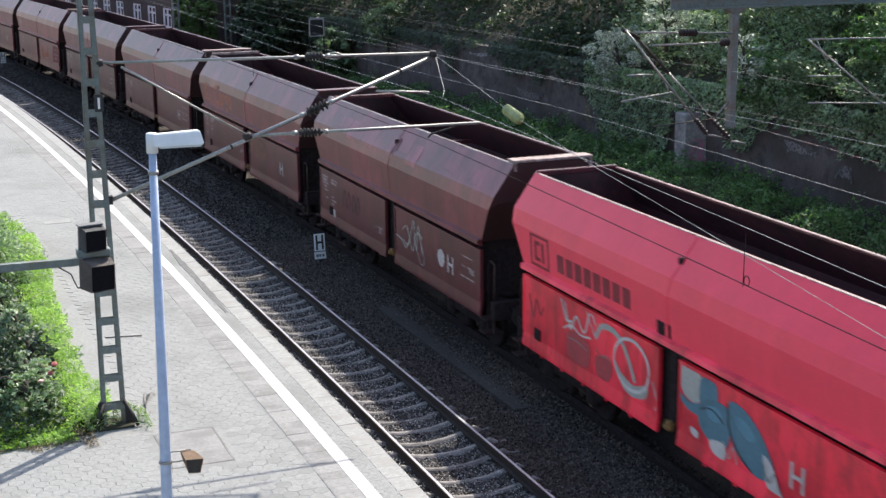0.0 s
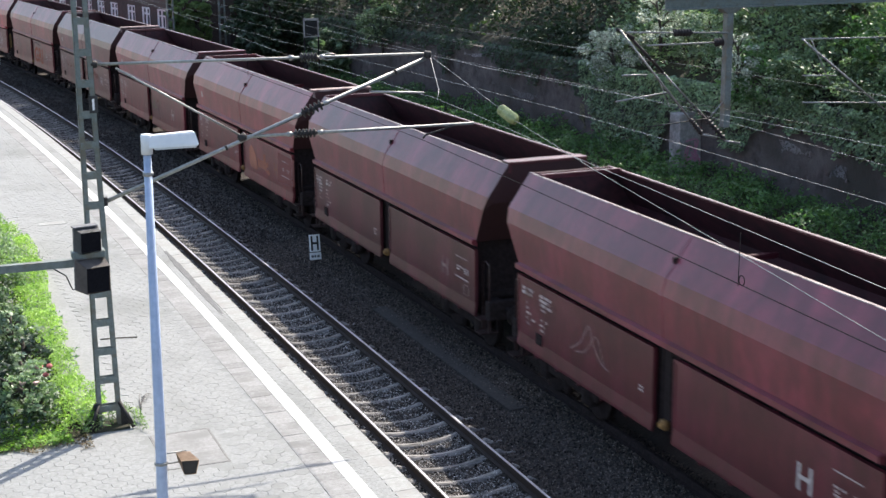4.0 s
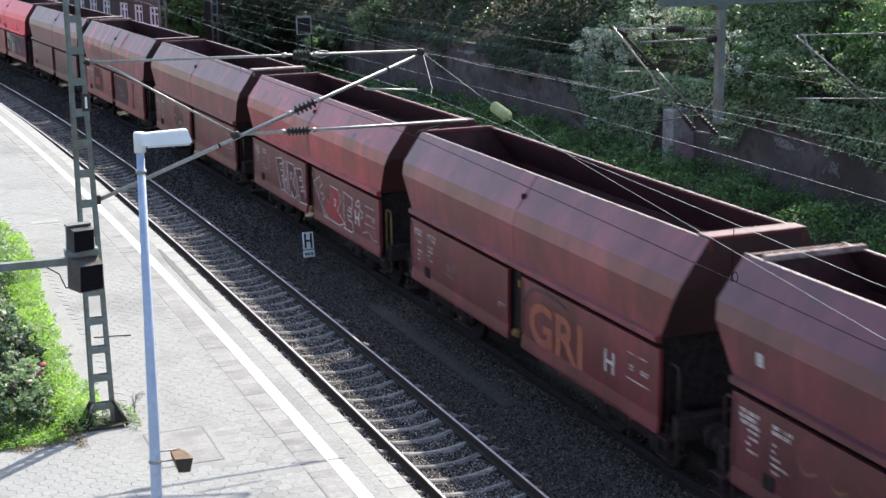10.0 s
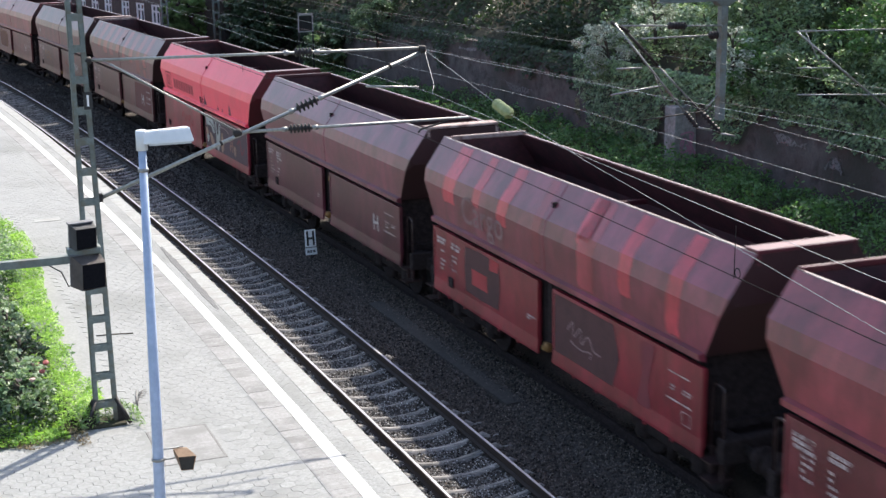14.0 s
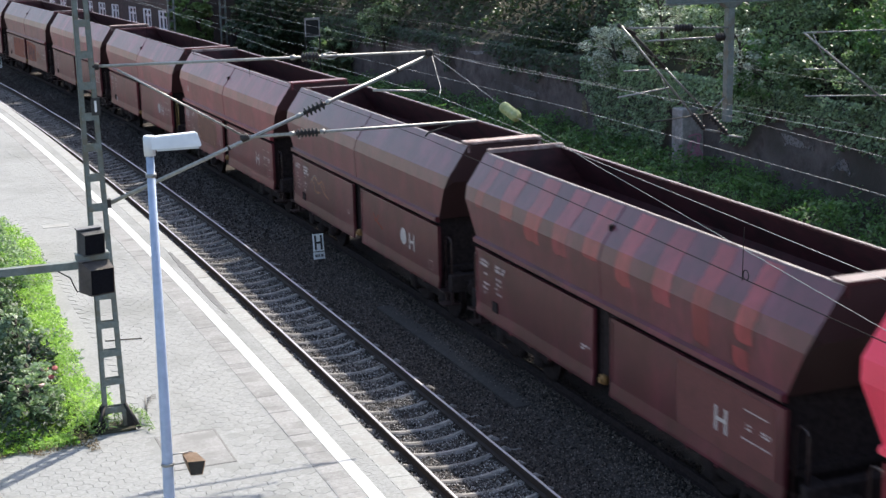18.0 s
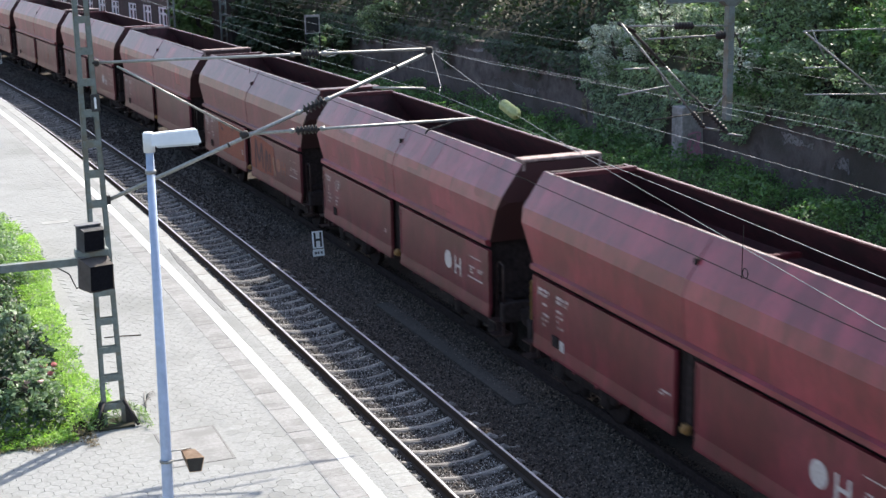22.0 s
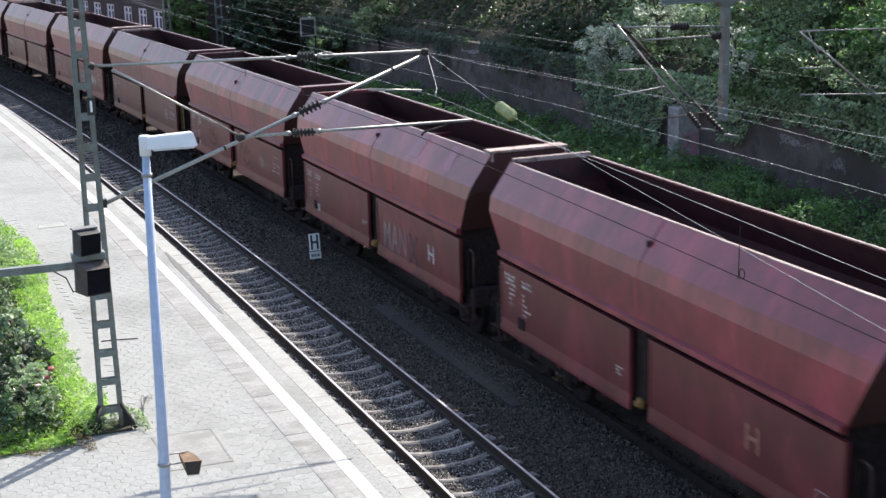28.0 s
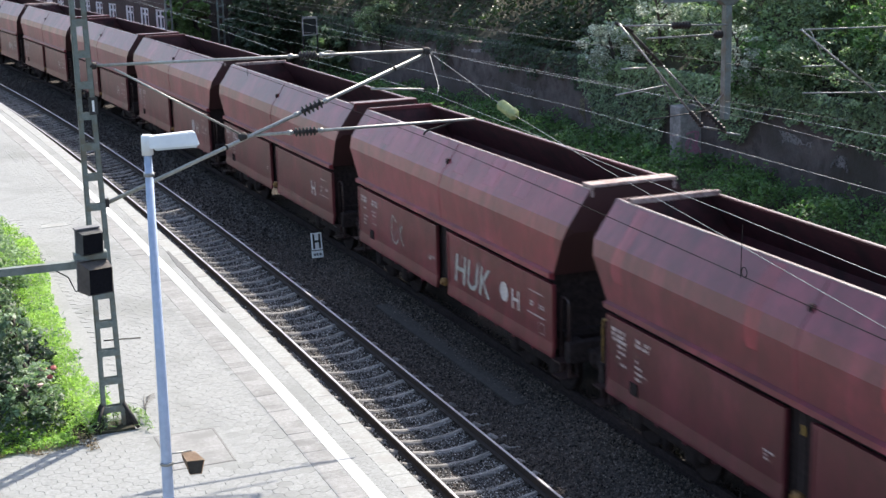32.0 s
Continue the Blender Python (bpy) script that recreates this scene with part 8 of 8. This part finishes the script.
patch(W[19], [(0.04, 0.98), (1.2, 0.98), (2.5, 0.9), (2.6, 0.5), (2.4, 0.1), (1.2, 0.05), (0.04, 0.06), (0.03, 0.5)], "rust", NEAR_EDGE, 0.001, straight=True)
for k, pts in enumerate(([(0.55, 0.1), (0.6, 0.85), (0.95, 0.35), (1.25, 0.8), (1.35, 0.1)], [(1.6, 0.12), (1.75, 0.7), (1.95, 0.12)], [(2.1, 0.66), (2.15, 0.12)])):
    stroke(W[19], pts, "dusk", NEAR_EDGE, 0.17, 0.004 + 0.001 * k)
stroke(W[19], [(2.45, 0.62), (2.55, 0.36), (2.7, 0.14)], "skin", NEAR_EDGE, 0.12, 0.008)
for k, (a, b, lo, hi) in enumerate(((4.4, 5.0, 3.0, 3.4), (2.9, 3.5, 3.4, 4.0), (0.2, 1.1, 2.7, 3.5), (-2.6, -1.7, 3.5, 4.0), (-4.3, -3.6, 2.8, 3.4))):
    band(W[20], a, b, (0.22, 0.075, 0.06), 140 + k, lo, hi, "paint_patch")
writing(W[23], "MAN", -0.95, 1.27, 1.0, "ghost", offset=0.007, wide=0.7)
writing(W[23], "X", -2.62, 1.2, 1.05, "haze", offset=0.008, wide=0.78)
for k, (a, b) in enumerate(((4.6, 5.2), (2.4, 3.0), (-0.6, 0.1), (-2.9, -2.2), (-4.7, -4.2))):
    band(W[23], a, b, (0.2, 0.105, 0.11), 150 + k, 3.5, 4.08, "paint_patch", 0.22)
for k, (a, b) in enumerate(((3.2, 3.9), (0.8, 1.4), (-1.6, -1.0), (-3.8, -3.4))):
    band(W[23], a, b, (0.24, 0.07, 0.05), 530 + k, 2.6, 3.45, "rust_patch", 0.2)
rr = random.Random(24)
y = 5.6
for k in range(10):
    wide = rr.uniform(0.3, 0.75)
    band(W[24], y - wide, y, (0.2, 0.08, 0.072) if k % 3 else (0.23, 0.085, 0.075), 160 + k, rr.choice((2.65, 2.9, 3.3)))
    y -= wide + rr.uniform(0.3, 0.75)
for k, pts in enumerate(([(2.6, 0.4), (2.8, 0.72), (3.0, 0.5), (3.2, 0.76), (3.1, 0.36)], [(3.3, 0.6), (3.5, 0.4), (3.7, 0.66)], [(2.7, 0.3), (3.2, 0.28), (3.6, 0.34)])):
    stroke(W[24], pts, "smear", FAR_EDGE, 0.08, 0.004 + 0.001 * k)
for k, pts in enumerate(([(0.5, 0.4), (0.8, 0.7), (1.0, 0.42), (1.3, 0.66), (1.5, 0.4)], [(0.6, 0.62), (1.2, 0.52), (1.9, 0.6)], [(0.9, 0.3), (1.4, 0.2), (1.7, 0.34)])):
    stroke(W[24], pts, "smear", NEAR_EDGE, 0.1, 0.004 + 0.001 * k)
for k, (a, c) in enumerate(((4.9, (0.2, 0.08, 0.07)), (0.9, (0.18, 0.062, 0.055)), (-2.2, (0.19, 0.062, 0.055)), (-4.2, (0.18, 0.06, 0.055)))):
    band(W[25], a, a + 0.4, c, 180 + k, 2.9)
writing(W[26], "HUK", -0.85, 1.38, 0.9, "pale", offset=0.008, slant=0.18)
stroke(W[26], [(0.3, 0.75), (0.55, 0.3), (0.9, 0.7), (1.3, 0.25), (1.75, 0.75), (2.05, 0.2)], "ghost", NEAR_EDGE, 0.035, 0.006)
stroke(W[26], [(2.75, 0.66), (2.5, 0.76), (2.42, 0.4), (2.65, 0.22), (2.9, 0.36)], "pale", FAR_EDGE, 0.045)
stroke(W[26], [(3.15, 0.66), (2.98, 0.46), (3.25, 0.24)], "pale", FAR_EDGE, 0.04, 0.006)
stroke(W[26], [(2.3, 0.2), (2.8, 0.5), (3.2, 0.8)], "ghost", FAR_EDGE, 0.03, 0.007)
for k in range(7):
    band(W[26], 4.9 - 1.5 * k, 5.5 - 1.5 * k, (0.22, 0.085, 0.085), 560 + k, 3.5, 4.1, "chalky_patch", 0.18)
for i in (8, 9, 12, 25, 29):
    part("post_mark", new_box(-0.012, 0.0, -0.04, 0.03, 0, 0.14), SPRAY["yellow"], W[i], "faded yellow paint on the post", Matrix.Translation((-DOOR_HALF + 0.1, MID - 0.02, 2.0)))
for i in (1, 17, 23, 24):
    part("paper_sheet", SHEET, None, W[i], "small white sheet in a holder", on_door(4.25, 1.18, 0.004))
for i in (5, 6, 7, 15, 16):
    part("stencil_block", SHEET, None, W[i], "pale square patch", on_body(4.9, 2.95, 0.002))


LITTER = [(25.75, 3.3, 0.1), (22.57, 3.35, 0.08), (25.6, 3.1, 0.05), (29.4, 1.3, 0.045), (29.0, 2.6, 0.04)]
for s_, r_, k in LITTER:
    bm = bmesh.new()
    hull(bm, [(-k, -k * 0.7, 0), (k, -k * 0.6, 0.02), (k * 0.8, k * 0.7, 0.0), (-k * 0.7, k * 0.8, 0.03), (0, 0, 0.05)], [(0, 1, 4), (1, 2, 4), (2, 3, 4), (3, 0, 4), (3, 2, 1, 0)])
    tagged(part("paper_scrap", bm, WHITE, m=frame_at(s_, r_, -0.27)), "crumpled white paper scrap lying on the ballast", "litter", "litter on the ballast")


def motions():
    for i, w in enumerate(WAGONS):
        rows = []
        for k in range(33):
            t = 1.0 * k
            rows.append((t, frame_at(wagon_s(i, t), TRACK_GAP, 0)))
        walk(w, rows)


motions()
